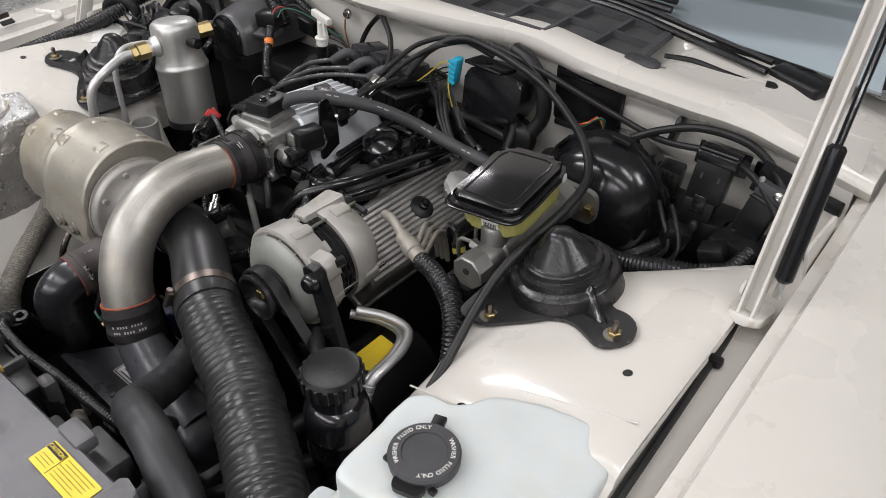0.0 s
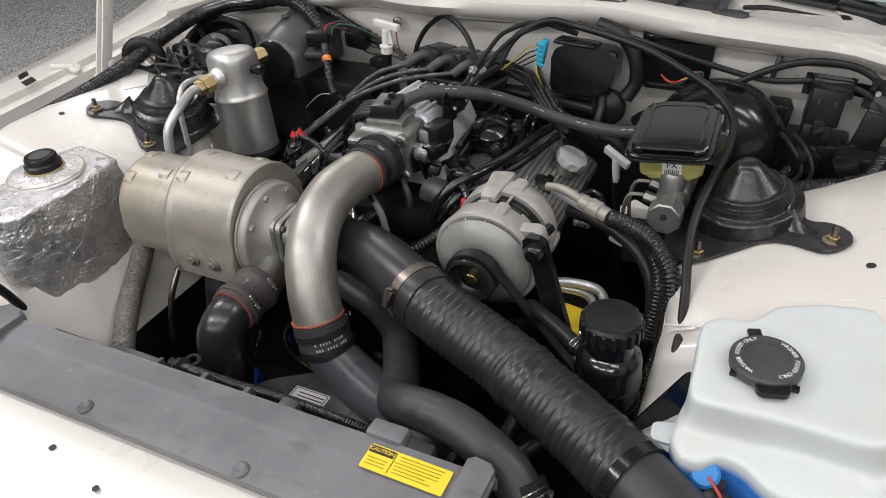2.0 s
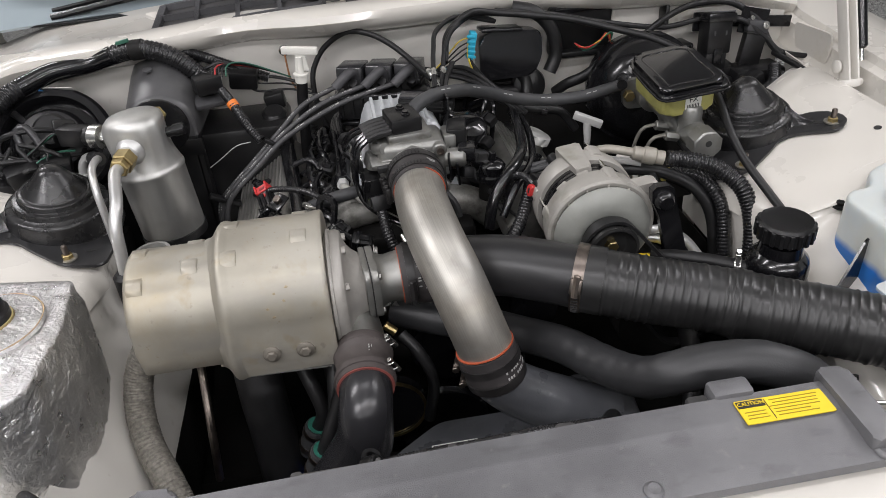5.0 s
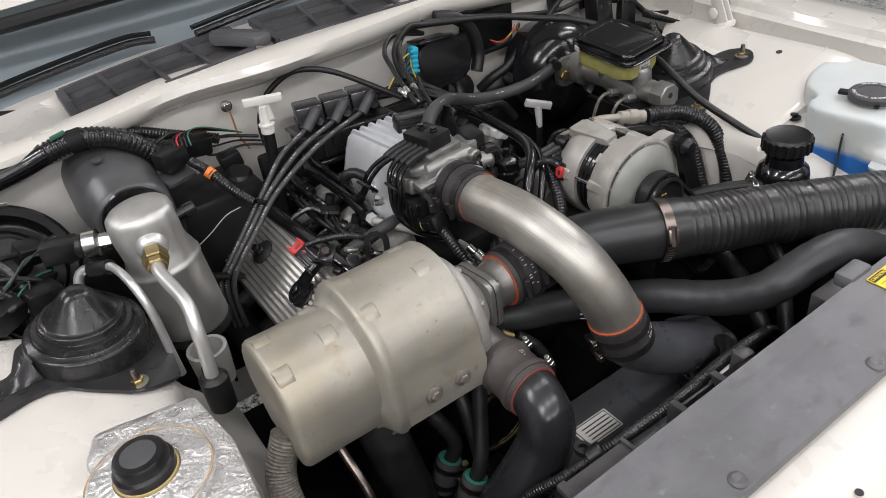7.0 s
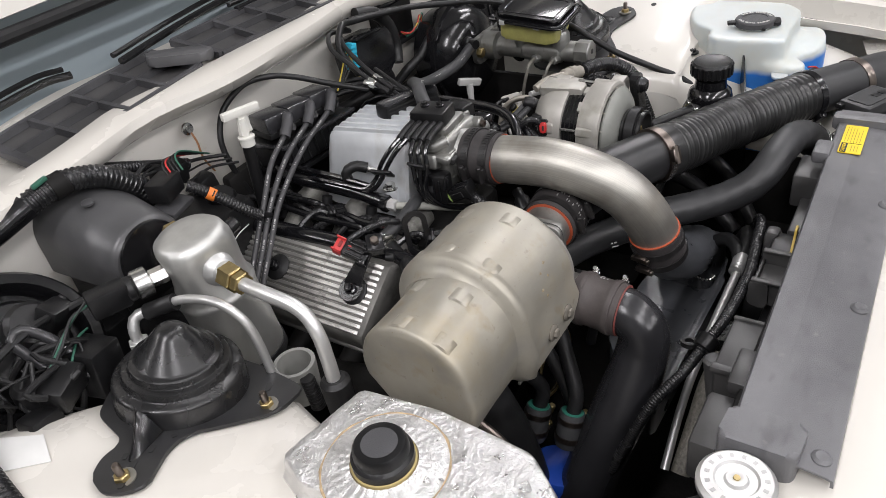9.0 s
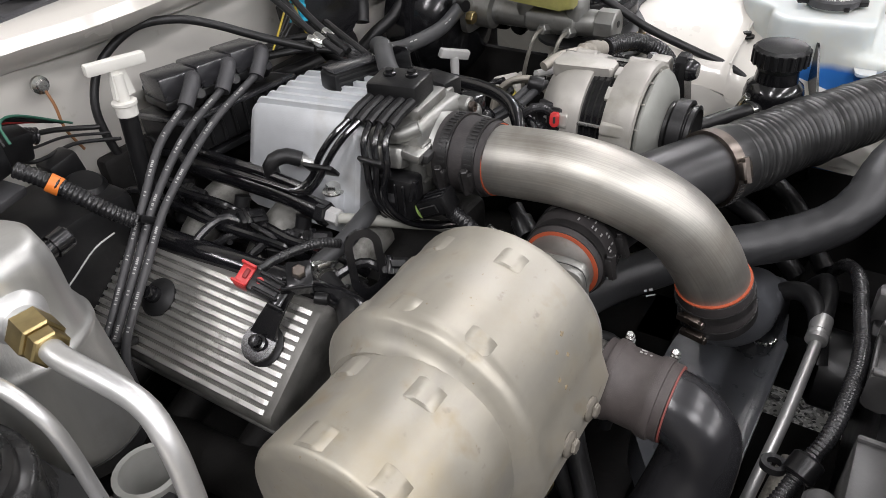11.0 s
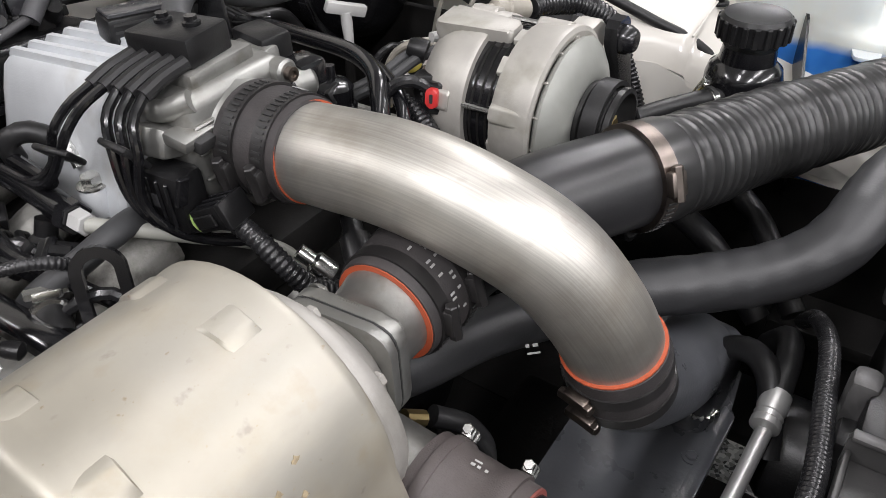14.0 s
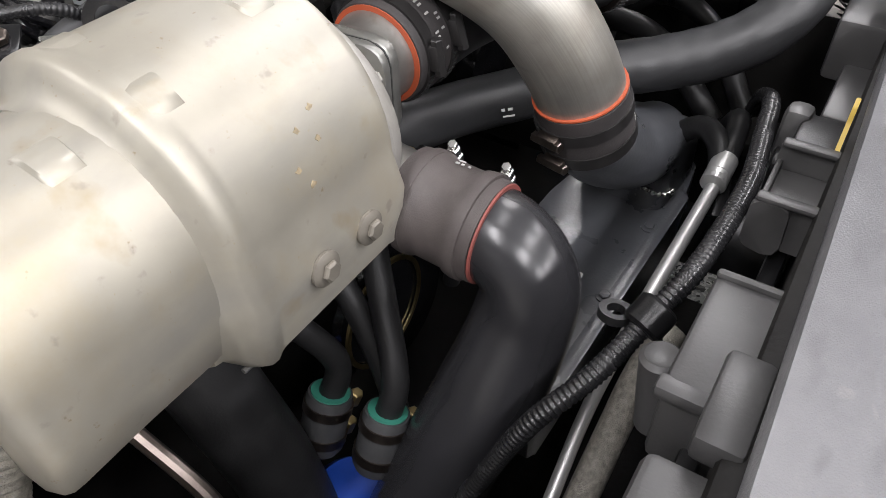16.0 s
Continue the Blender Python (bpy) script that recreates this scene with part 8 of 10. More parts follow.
    for k, (x, y, z, a) in enumerate(((-0.150, 0.165, -0.036, 20), (-0.142, 0.255, -0.032, -15), (-0.152, 0.335, -0.030, 10), (-0.128, 0.120, -0.030, 35), (-0.135, 0.205, -0.024, 60), (-0.132, 0.300, -0.022, 5), (-0.118, 0.030, -0.040, 40), (-0.090, 0.000, -0.046, 75))):
        p = thing("engine_plug", "black wiring plug beside the passenger fuel rail", "connector", (x, y, z), group="engine plugs")
        m = pose(x, y, z, 14, -22, a)
        part("shell", box((0.020, 0.030, 0.018), m, 0.003), PLASTIC, p)
        part("collar", box((0.023, 0.008, 0.021), m @ pose(0, 0.006, 0), 0.002), GLOSS_BLACK, p)
        part("latch", box((0.009, 0.016, 0.004), m @ pose(0, -0.002, 0.010), 0.001, 1), SATIN_BLACK, p)
        part("tail", tube([m @ Vector((0, 0.012, 0)), m @ Vector((0.006, 0.030, 0.004)), m @ Vector((0.0, 0.052, -0.006)), m @ Vector((-0.012, 0.070, -0.022))], 0.0048, 8), LOOM, p)
    for y0, y1, x, z in ((0.06, 0.20, -0.146, -0.020), (0.12, 0.34, -0.156, -0.024), (0.22, 0.37, -0.138, -0.014)):
        solo("valley_hose", tube([(x + 0.02, y0, z - 0.03), (x, y0 + 0.02, z), (x - 0.006, (y0 + y1) / 2, z + 0.004), (x + 0.004, y1 - 0.02, z), (x + 0.02, y1, z - 0.03)], 0.0055, 10), GLOSS_BLACK, "glossy black hose in the engine valley", "hose", group="valley hoses")
    w = thing("water_pump", "black water pump and front cover", "water pump", (0.0, -0.03, -0.3))
    part("cover", box((0.20, 0.05, 0.22), pose(-0.01, -0.035, -0.20), 0.02), DARK, w)
    part("thermostat_neck", tube([(-0.02, -0.02, -0.085), (-0.045, -0.06, -0.10), (-0.055, -0.09, -0.115)], 0.024, 16), CAST, w)
    part("pulley", turned([(0, 0), (0.06, 0.0), (0.062, 0.004), (0.056, 0.01), (0.062, 0.02), (0.03, 0.022), (0, 0.02)], (0.02, -0.065, -0.20), (0, -1, 0), 36), GLOSS_BLACK, w)
    part("pulley", turned([(0, 0), (0.07, 0.0), (0.072, 0.004), (0.066, 0.01), (0.072, 0.02), (0.03, 0.022), (0, 0.02)], (0.0, -0.07, -0.36), (0, -1, 0), 36), GLOSS_BLACK, w)
    part("pulley", turned([(0, 0), (0.032, 0.0), (0.034, 0.004), (0.034, 0.02), (0.012, 0.022), (0, 0.02)], (0.14, -0.09, -0.13), (0, -1, 0), 30), GLOSS_BLACK, w)


rails()


# ---------- ignition coil and leads ----------
def ignition():
    t = thing("ignition_coil_pack", "black three-tower ignition coil pack", "ignition coil", (-0.03, 0.345, 0.0))
    m = pose(-0.020, 0.356, 0.0, -7, 2, -4)
    part("module", box((0.162, 0.100, 0.046), m @ pose(0, 0, 0.026), 0.006), PLASTIC, t)
    part("module_flange", box((0.172, 0.108, 0.006), m @ pose(0, 0, 0.044), 0.002), COIL, t)
    for k in range(9):
        part("module_rib", box((0.004, 0.004, 0.036), m @ pose(-0.072 + 0.018 * k, -0.051, 0.024), 0.001, 1), PLASTIC, t)
    part("base_plate", box((0.165, 0.110, 0.008), m @ pose(0, 0, -0.002), 0.002), SATIN_BLACK, t)
    boots = []
    for i in range(3):
        x = -0.051 + i * 0.051
        q = m @ pose(x, 0.004, 0, 0, 0, -12)
        co = part("coil", box((0.046, 0.062, 0.030), q @ pose(0, 0, 0.076), 0.0025), COIL, t, "black coil with flat glossy top")
        part("coil_skirt", box((0.049, 0.068, 0.010), q @ pose(0, 0, 0.060), 0.002), PLASTIC, co)
        part("core", box((0.016, 0.086, 0.020), q @ pose(0, 0, 0.058), 0.002), DARK, co)
        for dx in (-0.018, 0.018):
            part("core_rivet", turned([(0.004, 0), (0.0035, 0.002), (0, 0.0025)], q @ Vector((dx, -0.031, 0.068)), q.to_3x3() @ Vector((0, -1, 0)), 10), COIL, co)
        for s in (-1, 1):
            part("tower", turned([(0.009, 0), (0.0075, 0.014)], m @ Vector((x, s * 0.036, 0.060)), m.to_3x3() @ Vector((0, s * 0.6, 0.5)), 14), PLASTIC, co)
        boots.append(m @ Vector((x + 0.002, -0.046, 0.074)))
    for i, b in enumerate(boots):
        d = thing("spark_plug_lead", "dark grey printed spark plug lead with boot", "ignition lead", b, group="spark plug leads")
        part("boot", tube([b + Vector((0.004, 0.018, -0.014)), b + Vector((0.0, 0.006, 0.010)), b + Vector((-0.012, -0.006, 0.010)), b + Vector((-0.034, -0.014, -0.006))], 0.0088, 14), PLASTIC_GREY, d)
        a0 = b + Vector((-0.032, -0.013, -0.004))
        way = (((-0.172, 0.290, 0.058), (-0.209, 0.274, 0.020), (-0.258, 0.258, -0.020), (-0.301, 0.242, -0.054), (-0.324, 0.240, -0.080)),
               ((-0.151, 0.268, 0.058), (-0.202, 0.265, 0.020), (-0.256, 0.245, -0.020), (-0.300, 0.231, -0.054), (-0.319, 0.230, -0.080)),
               ((-0.144, 0.257, 0.058), (-0.194, 0.254, 0.020), (-0.249, 0.237, -0.020), (-0.293, 0.223, -0.054), (-0.311, 0.221, -0.080)))[i]
        a1 = Vector(way[-1])
        path = [a0, a0.lerp(Vector(way[1]), 0.5) + Vector((-0.004, 0.0, 0.010))] + [Vector(q) for q in way[1:]] + [a1 + Vector((-0.006, -0.004, -0.035)), a1 + Vector((-0.004, -0.004, -0.09))]
        part("lead", tube(path, 0.0044, 12), mat("lead_grey", (0.045, 0.045, 0.047), 0.5, vary=0.1), d)
        pts = even(curve(path, 10), 0.002)
        marks = [(st + o, 0.0013) for st in range(8 + 5 * i, len(pts) - 45, 34) for o in (0, 1, 2, 3, 5, 6, 8, 17, 19)]
        for j, ln in marks:
            a, c2 = pts[j][1], pts[j + 1][1]
            dd = (c2 - a).normalized()
            nn = Vector((-0.45, -0.60, 0.66))
            nn = (nn - dd * nn.dot(dd)).normalized()
            part("print_bar", box((0.0023, 0.0005, ln), axis(a + nn * 0.0043, dd, nn), 0), PRINT, d)
    c = thing("lead_separator", "black plastic spark plug lead separator", "clip", (-0.30, 0.232, -0.07))
    part("comb", box((0.055, 0.016, 0.009), pose(-0.314, 0.231, -0.070, 0, 30, 12), 0.003), PLASTIC, c)
    part("comb", box((0.036, 0.012, 0.008), pose(-0.218, 0.258, 0.010, 0, 38, 12), 0.003), PLASTIC, c)
    for i in range(3):
        q = m @ Vector((-0.051 + 0.051 * i, 0.050, 0.066))
        solo("spark_plug_lead", tube([q, q + Vector((0.008, 0.020, -0.004)), q + Vector((0.05, 0.018, -0.016)), (0.11 + 0.012 * i, 0.350, 0.055 + 0.006 * i), (0.165 + 0.008 * i, 0.30, 0.040), (0.215 + 0.006 * i, 0.275, 0.0)], 0.0045, 10), RUBBER, "dark printed spark plug lead to the driver bank", "ignition lead", group="spark plug leads")


ignition()


# ---------- foil-wrapped tank ----------
def foil_tank():
    t = thing("coolant_overflow_tank", "silver foil wrapped overflow tank with black cap", "coolant tank", (-0.535, -0.21, -0.24))
    bm = bmesh.new()
    noise.seed_set(7)
    secs = []
    outline = rounded([(-0.570, -0.325), (-0.520, -0.350), (-0.478, -0.340), (-0.446, -0.30), (-0.438, -0.19), (-0.450, -0.100), (-0.500, -0.092), (-0.556, -0.083), (-0.572, -0.12)], 0.008, 6)
    dense = []
    n = len(outline)
    for i in range(n):
        a, b = Vector((*outline[i], 0)), Vector((*outline[(i + 1) % n], 0))
        cnt = max(1, int((b - a).length / 0.008))
        for j in range(cnt):
            dense.append(a.lerp(b, j / cnt))
    cen = Vector((-0.510, -0.21, 0))
    levels = [(-0.26, 0.62), (-0.23, 0.74), (-0.20, 0.84), (-0.17, 0.91), (-0.14, 0.96), (-0.11, 0.99), (-0.085, 1.0), (-0.06, 1.01), (-0.035, 1.01), (-0.012, 1.0), (0.010, 0.995), (0.020, 0.985), (0.0235, 0.975), (0.0252, 0.955), (0.026, 0.90), (0.026, 0.80), (0.0265, 0.68), (0.027, 0.55), (0.0275, 0.42), (0.028, 0.30), (0.028, 0.15)]
    for z, k in levels:
        ring = []
        for p in dense:
            q = cen + (p - cen) * k
            q.z = z
            if z < 0.0 and p.x < -0.5:
                q.x -= 0.075 * min(1, -z / 0.06)
            q.z += (0.012 * (q.x + 0.535) * -1.2) if z > 0 else 0
            w = noise.noise(q * 26) * 0.6 + noise.noise(q * 62) * 0.35 + noise.noise(q * 130) * 0.15
            amp = 0.0075 if z < 0.02 else 0.0016
            d = (p - cen).normalized()
            q += d * w * amp if z < 0.02 else Vector((0, 0, w * amp))
            ring.append(q)
        secs.append(ring)
    loft(bm, secs)
    part("foil_wrap", bm, FOIL, t, angle=70)
    c = Vector((-0.522, -0.187, 0.030))
    bm = bmesh.new()
    rings = []
    for r, z in ((0.062, -0.004), (0.059, 0.0015), (0.050, 0.0035), (0.040, 0.0045), (0.032, 0.007)):
        rings.append([c + Vector((r * math.cos(2 * math.pi * j / 96), r * math.sin(2 * math.pi * j / 96), z + (0.0005 * math.sin(j * 2.1) if r < 0.058 else 0))) for j in range(96)])
    loft(bm, rings, cap=False)
    part("foil_collar", bm, FOIL, t, "pleated foil collar", angle=20)
    bm = bmesh.new()
    lathe(bm, [(0.0607, 0.0006), (0.0612, 0.001), (0.0607, 0.0014), (0.0602, 0.001)], pose(*c), 64)
    for v in bm.verts:
        w = noise.noise(v.co * 60)
        v.co += (v.co - c).normalized() * 0.0022 * w + Vector((0, 0, 0.0008 * noise.noise(v.co * 150)))
    part("collar_edge", bm, mat("tan_glue", (0.36, 0.27, 0.16), 0.6, vary=0.4, scale=120), t, "tan glue line round the collar")
    part("neck", turned([(0.031, 0), (0.031, 0.009)], c, seg=30), mat("aged_plastic", (0.45, 0.36, 0.16), 0.5), t)
    cap = part("cap", turned([(0.0275, 0), (0.0292, 0.001), (0.0292, 0.009), (0.0275, 0.011), (0.0262, 0.012), (0.0255, 0.020), (0.0235, 0.0228), (0.0215, 0.0232), (0.010, 0.0228), (0, 0.0225)], c + Vector((0, 0, 0.008)), seg=40), PLASTIC, t, "black rubber push-on cap")
    part("cap_print", turned([(0.014, 0), (0.017, 0), (0.017, 0.0006), (0.014, 0.0006)], c + Vector((0, 0, 0.0308)), seg=30), PLASTIC_GREY, cap)


foil_tank()


# ---------- air-con accumulator ----------
def accumulator():
    t = thing("air_con_accumulator", "bright aluminium air-con accumulator canister", "accumulator", (-0.405, 0.165, -0.08))
    lo, up = Vector((-0.390, 0.164, -0.081)), Vector((-0.075, 0.055, 1)).normalized()
    prof = [(0.0, 0.0), (0.046, 0.0), (0.0495, 0.004), (0.0500, 0.112), (0.0515, 0.114), (0.0515, 0.119), (0.0498, 0.121), (0.0485, 0.126), (0.0470, 0.136), (0.0468, 0.150), (0.0480, 0.168), (0.0485, 0.180), (0.0475, 0.190), (0.044, 0.198), (0.037, 0.2035), (0.022, 0.206), (0, 0.2065)]
    can = turned(prof, lo, up, 64)
    bosses = [Vector((-0.16, -1, 0)), Vector((0.25, 0.95, 0)), Vector((0.95, 0.05, 0)), Vector((-0.93, 0.35, 0))]
    for v in can.verts:
        h = (v.co - lo).dot(up)
        if 0.128 < h < 0.203:
            w = v.co - lo - up * h
            k = math.sin(math.pi * (h - 0.128) / 0.075)
            flat = max(0.0, max(w.normalized().dot(b.normalized()) for b in bosses) - 0.80) / 0.20
            v.co -= w * 0.15 * k * flat ** 0.6
    part("canister", can, CANISTER, t, angle=45)
    part("rubber_foot", turned([(0.048, 0), (0.0512, 0.001), (0.0512, 0.014), (0.048, 0.015)], lo - up * 0.004, up, 40), RUBBER, t)
    # inlet boss, gold nut and pipe
    p = lo + up * 0.165
    d = Vector((-0.16, -1, -0.05)).normalized()
    part("boss", turned([(0.021, 0), (0.019, 0.008), (0.015, 0.012), (0.015, 0.018)], p + d * 0.040, d, 24), BRIGHT, t)
    nut = part("nut", prism(hexagon(0.0165), 0, 0.024, axis(p + d * 0.056, d), 0.0015, 1), BRASS, t, "gold hexagon line nut")
    part("nut", prism(hexagon(0.0140), 0, 0.012, axis(p + d * 0.080, d), 0.0015, 1), BRASS, t, "gold hexagon line nut")
    q = p + d * 0.088
    part("line", tube([q, q + Vector((-0.002, -0.022, 0.0)), (-0.410, 0.012, 0.062), (-0.413, -0.012, 0.040), (-0.416, -0.020, 0.0), (-0.420, -0.024, -0.05)], 0.0085, 16), BRIGHT, t, "bent aluminium refrigerant pipe")
    part("line_boot", turned([(0.013, 0), (0.017, 0.004), (0.018, 0.05), (0.013, 0.055)], (-0.419, -0.024, -0.082), (0.02, 0.02, 1), 20), RUBBER, t)
    # second, thinner line
    part("thin_line", tube([(-0.468, 0.168, 0.060), (-0.462, 0.140, 0.073), (-0.455, 0.090, 0.080), (-0.449, 0.063, 0.062), (-0.446, 0.054, 0.034), (-0.445, 0.050, -0.02), (-0.444, 0.048, -0.06)], 0.0055, 12), BRIGHT, t)
    part("thin_line_sleeve", tube([(-0.484, 0.188, 0.055), (-0.464, 0.155, 0.066)], 0.0105, 14), RUBBER, t)
    part("thin_line_elbow", tube([(-0.480, 0.184, 0.057), (-0.496, 0.196, 0.054), (-0.506, 0.194, 0.040), (-0.508, 0.190, 0.016)], 0.0068, 12), BRIGHT, t)
    part("elbow_nut", prism(hexagon(0.0125), 0, 0.022, axis((-0.508, 0.190, 0.030), (0, 0, -1)), 0.001, 1), BRIGHT, t)
    # rear outlet and valve cap
    r = Vector((0.25, 0.95, 0.05)).normalized()
    part("nut", prism(hexagon(0.015), 0, 0.03, axis(p + Vector((0, 0, 0.006)) + r * 0.042, r), 0.0015, 1), BRASS, t, "gold hexagon line nut")
    v = Vector((0.95, 0.05, 0.10)).normalized()
    part("valve", turned([(0.008, 0), (0.008, 0.012), (0.010, 0.012), (0.010, 0.026), (0.008, 0.028)], p + v * 0.041, v, 16), SATIN_BLACK, t, "black service valve cap")
    # pressure switch
    w = Vector((-0.93, 0.35, 0.02)).normalized()
    s = thing("pressure_switch", "round steel pressure switch with black plug", "pressure switch", p + w * 0.09 - Vector((0, 0, 0.03)))
    part("hex", prism(hexagon(0.011), 0, 0.020, axis(p + w * 0.042, w), 0.001, 1), CHROME, s)
    part("can", turned([(0.014, 0), (0.0185, 0.002), (0.0185, 0.018), (0.014, 0.021)], p + w * 0.062, w, 26), CHROME, s)
    part("seal", turned([(0.014, 0), (0.0155, 0.002), (0.0155, 0.008), (0.014, 0.010)], p + w * 0.082, w, 22), RUBBER, s)
    part("plug", box((0.028, 0.030, 0.046), axis(p + w * 0.112, w), 0.004), PLASTIC, s)
    e = p + w * 0.135
    for k, mt in enumerate((RUBBER, WIRE_GREEN, RUBBER)):
        part("wire", tube([e + Vector((0, 0, 0.004 * k)), e + Vector((-0.02, 0.004, -0.002 * k)), e + Vector((-0.05, -0.006 + 0.004 * k, -0.02)), e + Vector((-0.085, -0.01, -0.04))], 0.0018, 8), mt, s)
    b = thing("accumulator_bracket", "pale plastic bracket cup below the accumulator", "bracket", (-0.40, 0.02, -0.12))
    part("cup", turned([(0.024, 0), (0.027, 0.05), (0.027, 0.056), (0.022, 0.056), (0.020, 0.01)], (-0.403, 0.062, -0.106), (0, 0, 1), 26), mat("smoky_cup_plastic", (0.24, 0.24, 0.225), 0.45, vary=0.15), b)
    part("lead_boot", tube([(-0.412, 0.030, -0.105), (-0.413, 0.031, -0.075), (-0.414, 0.032, -0.055)], 0.009, 14, 0.0016, ribbed(0.0046, 0.06)), RUBBER, b, "ribbed black rubber boot")


accumulator()


# ---------- heater box and blower ----------
def heater():
    t = thing("heater_box", "black heater and evaporator case with its lit top painted greyer", "heater box", (-0.40, 0.38, -0.3))
    secs = []
    for y, r in ((0.285, 0.052), (0.288, 0.056), (0.295, 0.058), (0.42, 0.066), (0.435, 0.066)):
        ring = []
        for i in range(17):
            a = math.pi * i / 16
            ring.append(Vector((-0.398 + r * math.cos(a), y, 0.055 + 0.15 * (y - 0.285) + 0.95 * r * math.sin(a) * (0.9 + 0.1 * (y - 0.285) / 0.15))))
        ring += [Vector((-0.398 - r, y, 0.030)), Vector((-0.398 + r, y, 0.030))]
        secs.append(ring)
    # barrel painted lighter as the lit top, column below left black
    part("barrel", loft(bmesh.new(), secs), CASE, t)
    part("column", box((0.112, 0.134, 0.332), pose(-0.398, 0.357, -0.134), 0.008), PLASTIC, t)
    part("column_rim", box((0.122, 0.006, 0.030), pose(-0.398, 0.2865, 0.010), 0.002), PLASTIC, t)
    part("front_plate", turned([(0.048, 0), (0.047, 0.004), (0.040, 0.006), (0.0, 0.006)], (-0.398, 0.286, 0.054), (0, -1, 0), 36), SATIN_BLACK, t)
    part("screw_boss", turned([(0.008, 0), (0.008, 0.003), (0.005, 0.004), (0, 0.003)], (-0.412, 0.36, 0.1255), (0, -0.15, 1), 16), CASE, t)
    part("lower_case", box((0.16, 0.12, 0.34), pose(-0.272, 0.372, -0.15), 0.012), PLASTIC, t)
    part("flange", box((0.006, 0.10, 0.36), pose(-0.352, 0.34, -0.14), 0.002), PLASTIC, t)
    part("side_case", box((0.20, 0.14, 0.30), pose(-0.52, 0.385, -0.17), 0.015), PLASTIC, t)
    b = thing("blower_motor", "black blower motor with ribbed rim and connector", "blower motor", (-0.575, 0.32, -0.06))
    d = Vector((0.1, -0.72, 0.62))
    c = (-0.585, 0.315, 0.035)
    part("rim", turned([(0.072, -0.03), (0.098, -0.03), (0.100, 0.0), (0.094, 0.008), (0.082, 0.008), (0.078, 0.0), (0.076, -0.02)], c, d, 44), SATIN_BLACK, b)
    part("can", turned([(0.060, -0.03), (0.060, 0.004), (0.052, 0.016), (0.030, 0.022), (0.012, 0.022), (0, 0.02)], c, d, 36), PLASTIC, b)
    part("label", box((0.05, 0.014, 0.0008), pose(-0.568, 0.372, 0.1085, -41, 4, -6), 0), LABEL_WHITE, b, "pale paper label with blue edge")
    part("label_blue", box((0.012, 0.014, 0.0010), pose(-0.597, 0.3725, 0.1065, -41, 8, -6), 0), BLUE, b)
    part("connector", box((0.035, 0.03, 0.03), pose(-0.545, 0.275, 0.070, 20, 15, 20), 0.005), PLASTIC, b)
    part("lead", tube([(-0.55, 0.268, 0.075), (-0.585, 0.25, 0.088), (-0.63, 0.25, 0.08), (-0.65, 0.27, 0.05)], 0.005, 8), RUBBER, b)
    part("lead", tube([(-0.54, 0.27, 0.07), (-0.51, 0.25, 0.075), (-0.50, 0.235, 0.05)], 0.005, 8), RUBBER, b)
    r = thing("blower_relay", "black relay block with wires beside the blower", "relay", (-0.60, 0.22, 0.0))
    part("box", box((0.045, 0.05, 0.06), pose(-0.555, 0.215, 0.02, 0, 8, 15), 0.004), PLASTIC, r)
    part("plug", turned([(0.018, 0), (0.018, 0.02), (0.012, 0.026), (0, 0.026)], (-0.625, 0.225, 0.03), (0, -0.2, 1), 20), PLASTIC, r)
    rnd = random.Random(9)
    for k in range(12):
        p = Vector((-0.62 + rnd.uniform(-0.03, 0.06), 0.22 + rnd.uniform(-0.03, 0.02), 0.02 + rnd.uniform(0, 0.03)))
        part("wire", tube([p, p + Vector((rnd.uniform(-0.03, 0.03), rnd.uniform(-0.02, 0.03), rnd.uniform(0.01, 0.035))), p + Vector((rnd.uniform(-0.05, 0.05), rnd.uniform(0, 0.04), rnd.uniform(-0.01, 0.02))), p + Vector((rnd.uniform(-0.06, 0.06), rnd.uniform(0.0, 0.05), rnd.uniform(-0.06, -0.02)))], rnd.choice((0.0018, 0.0025, 0.004)), 8), RUBBER, r)
    part("wire", tube([(-0.60, 0.20, 0.03), (-0.575, 0.21, 0.05), (-0.55, 0.235, 0.052), (-0.53, 0.25, 0.045)], 0.0016, 6), WIRE_GREEN, r)
    part("relay", box((0.05, 0.036, 0.034), pose(-0.600, 0.205, 0.034, 10, -6, 24), 0.006), PLASTIC, r)
    part("relay_foot", box((0.04, 0.03, 0.05), pose(-0.640, 0.200, 0.004, 0, 10, 10), 0.005), PLASTIC, r)
    v = thing("vent_tube", "looped clear grey drain tube beside the blower", "tube", (-0.60, 0.26, 0.06))
    part("loop", tube([(-0.565, 0.215, 0.03), (-0.572, 0.235, 0.065), (-0.590, 0.252, 0.092), (-0.606, 0.250, 0.088), (-0.600, 0.235, 0.060), (-0.590, 0.215, 0.03)], 0.0062, 12), mat("smoke_tube", (0.028, 0.028, 0.030), 0.25), v)
    m = axis(c, d)
    for k in range(3):
        part("arm", box((0.012, 0.075, 0.010), m @ pose(0, 0, 0.004, 0, 0, 40 + 120 * k) @ pose(0, 0.045, 0), 0.003), PLASTIC, b)
    part("cup", turned([(0.028, 0), (0.030, 0.004), (0.030, 0.034), (0.024, 0.040), (0, 0.040)], m @ Vector((0.012, 0.006, 0.012)), d, 28), PLASTIC, b)
    part("plug", box((0.03, 0.022, 0.022), m @ pose(-0.02, -0.02, 0.03, 0, 0, 30), 0.004), PLASTIC, b)


heater()


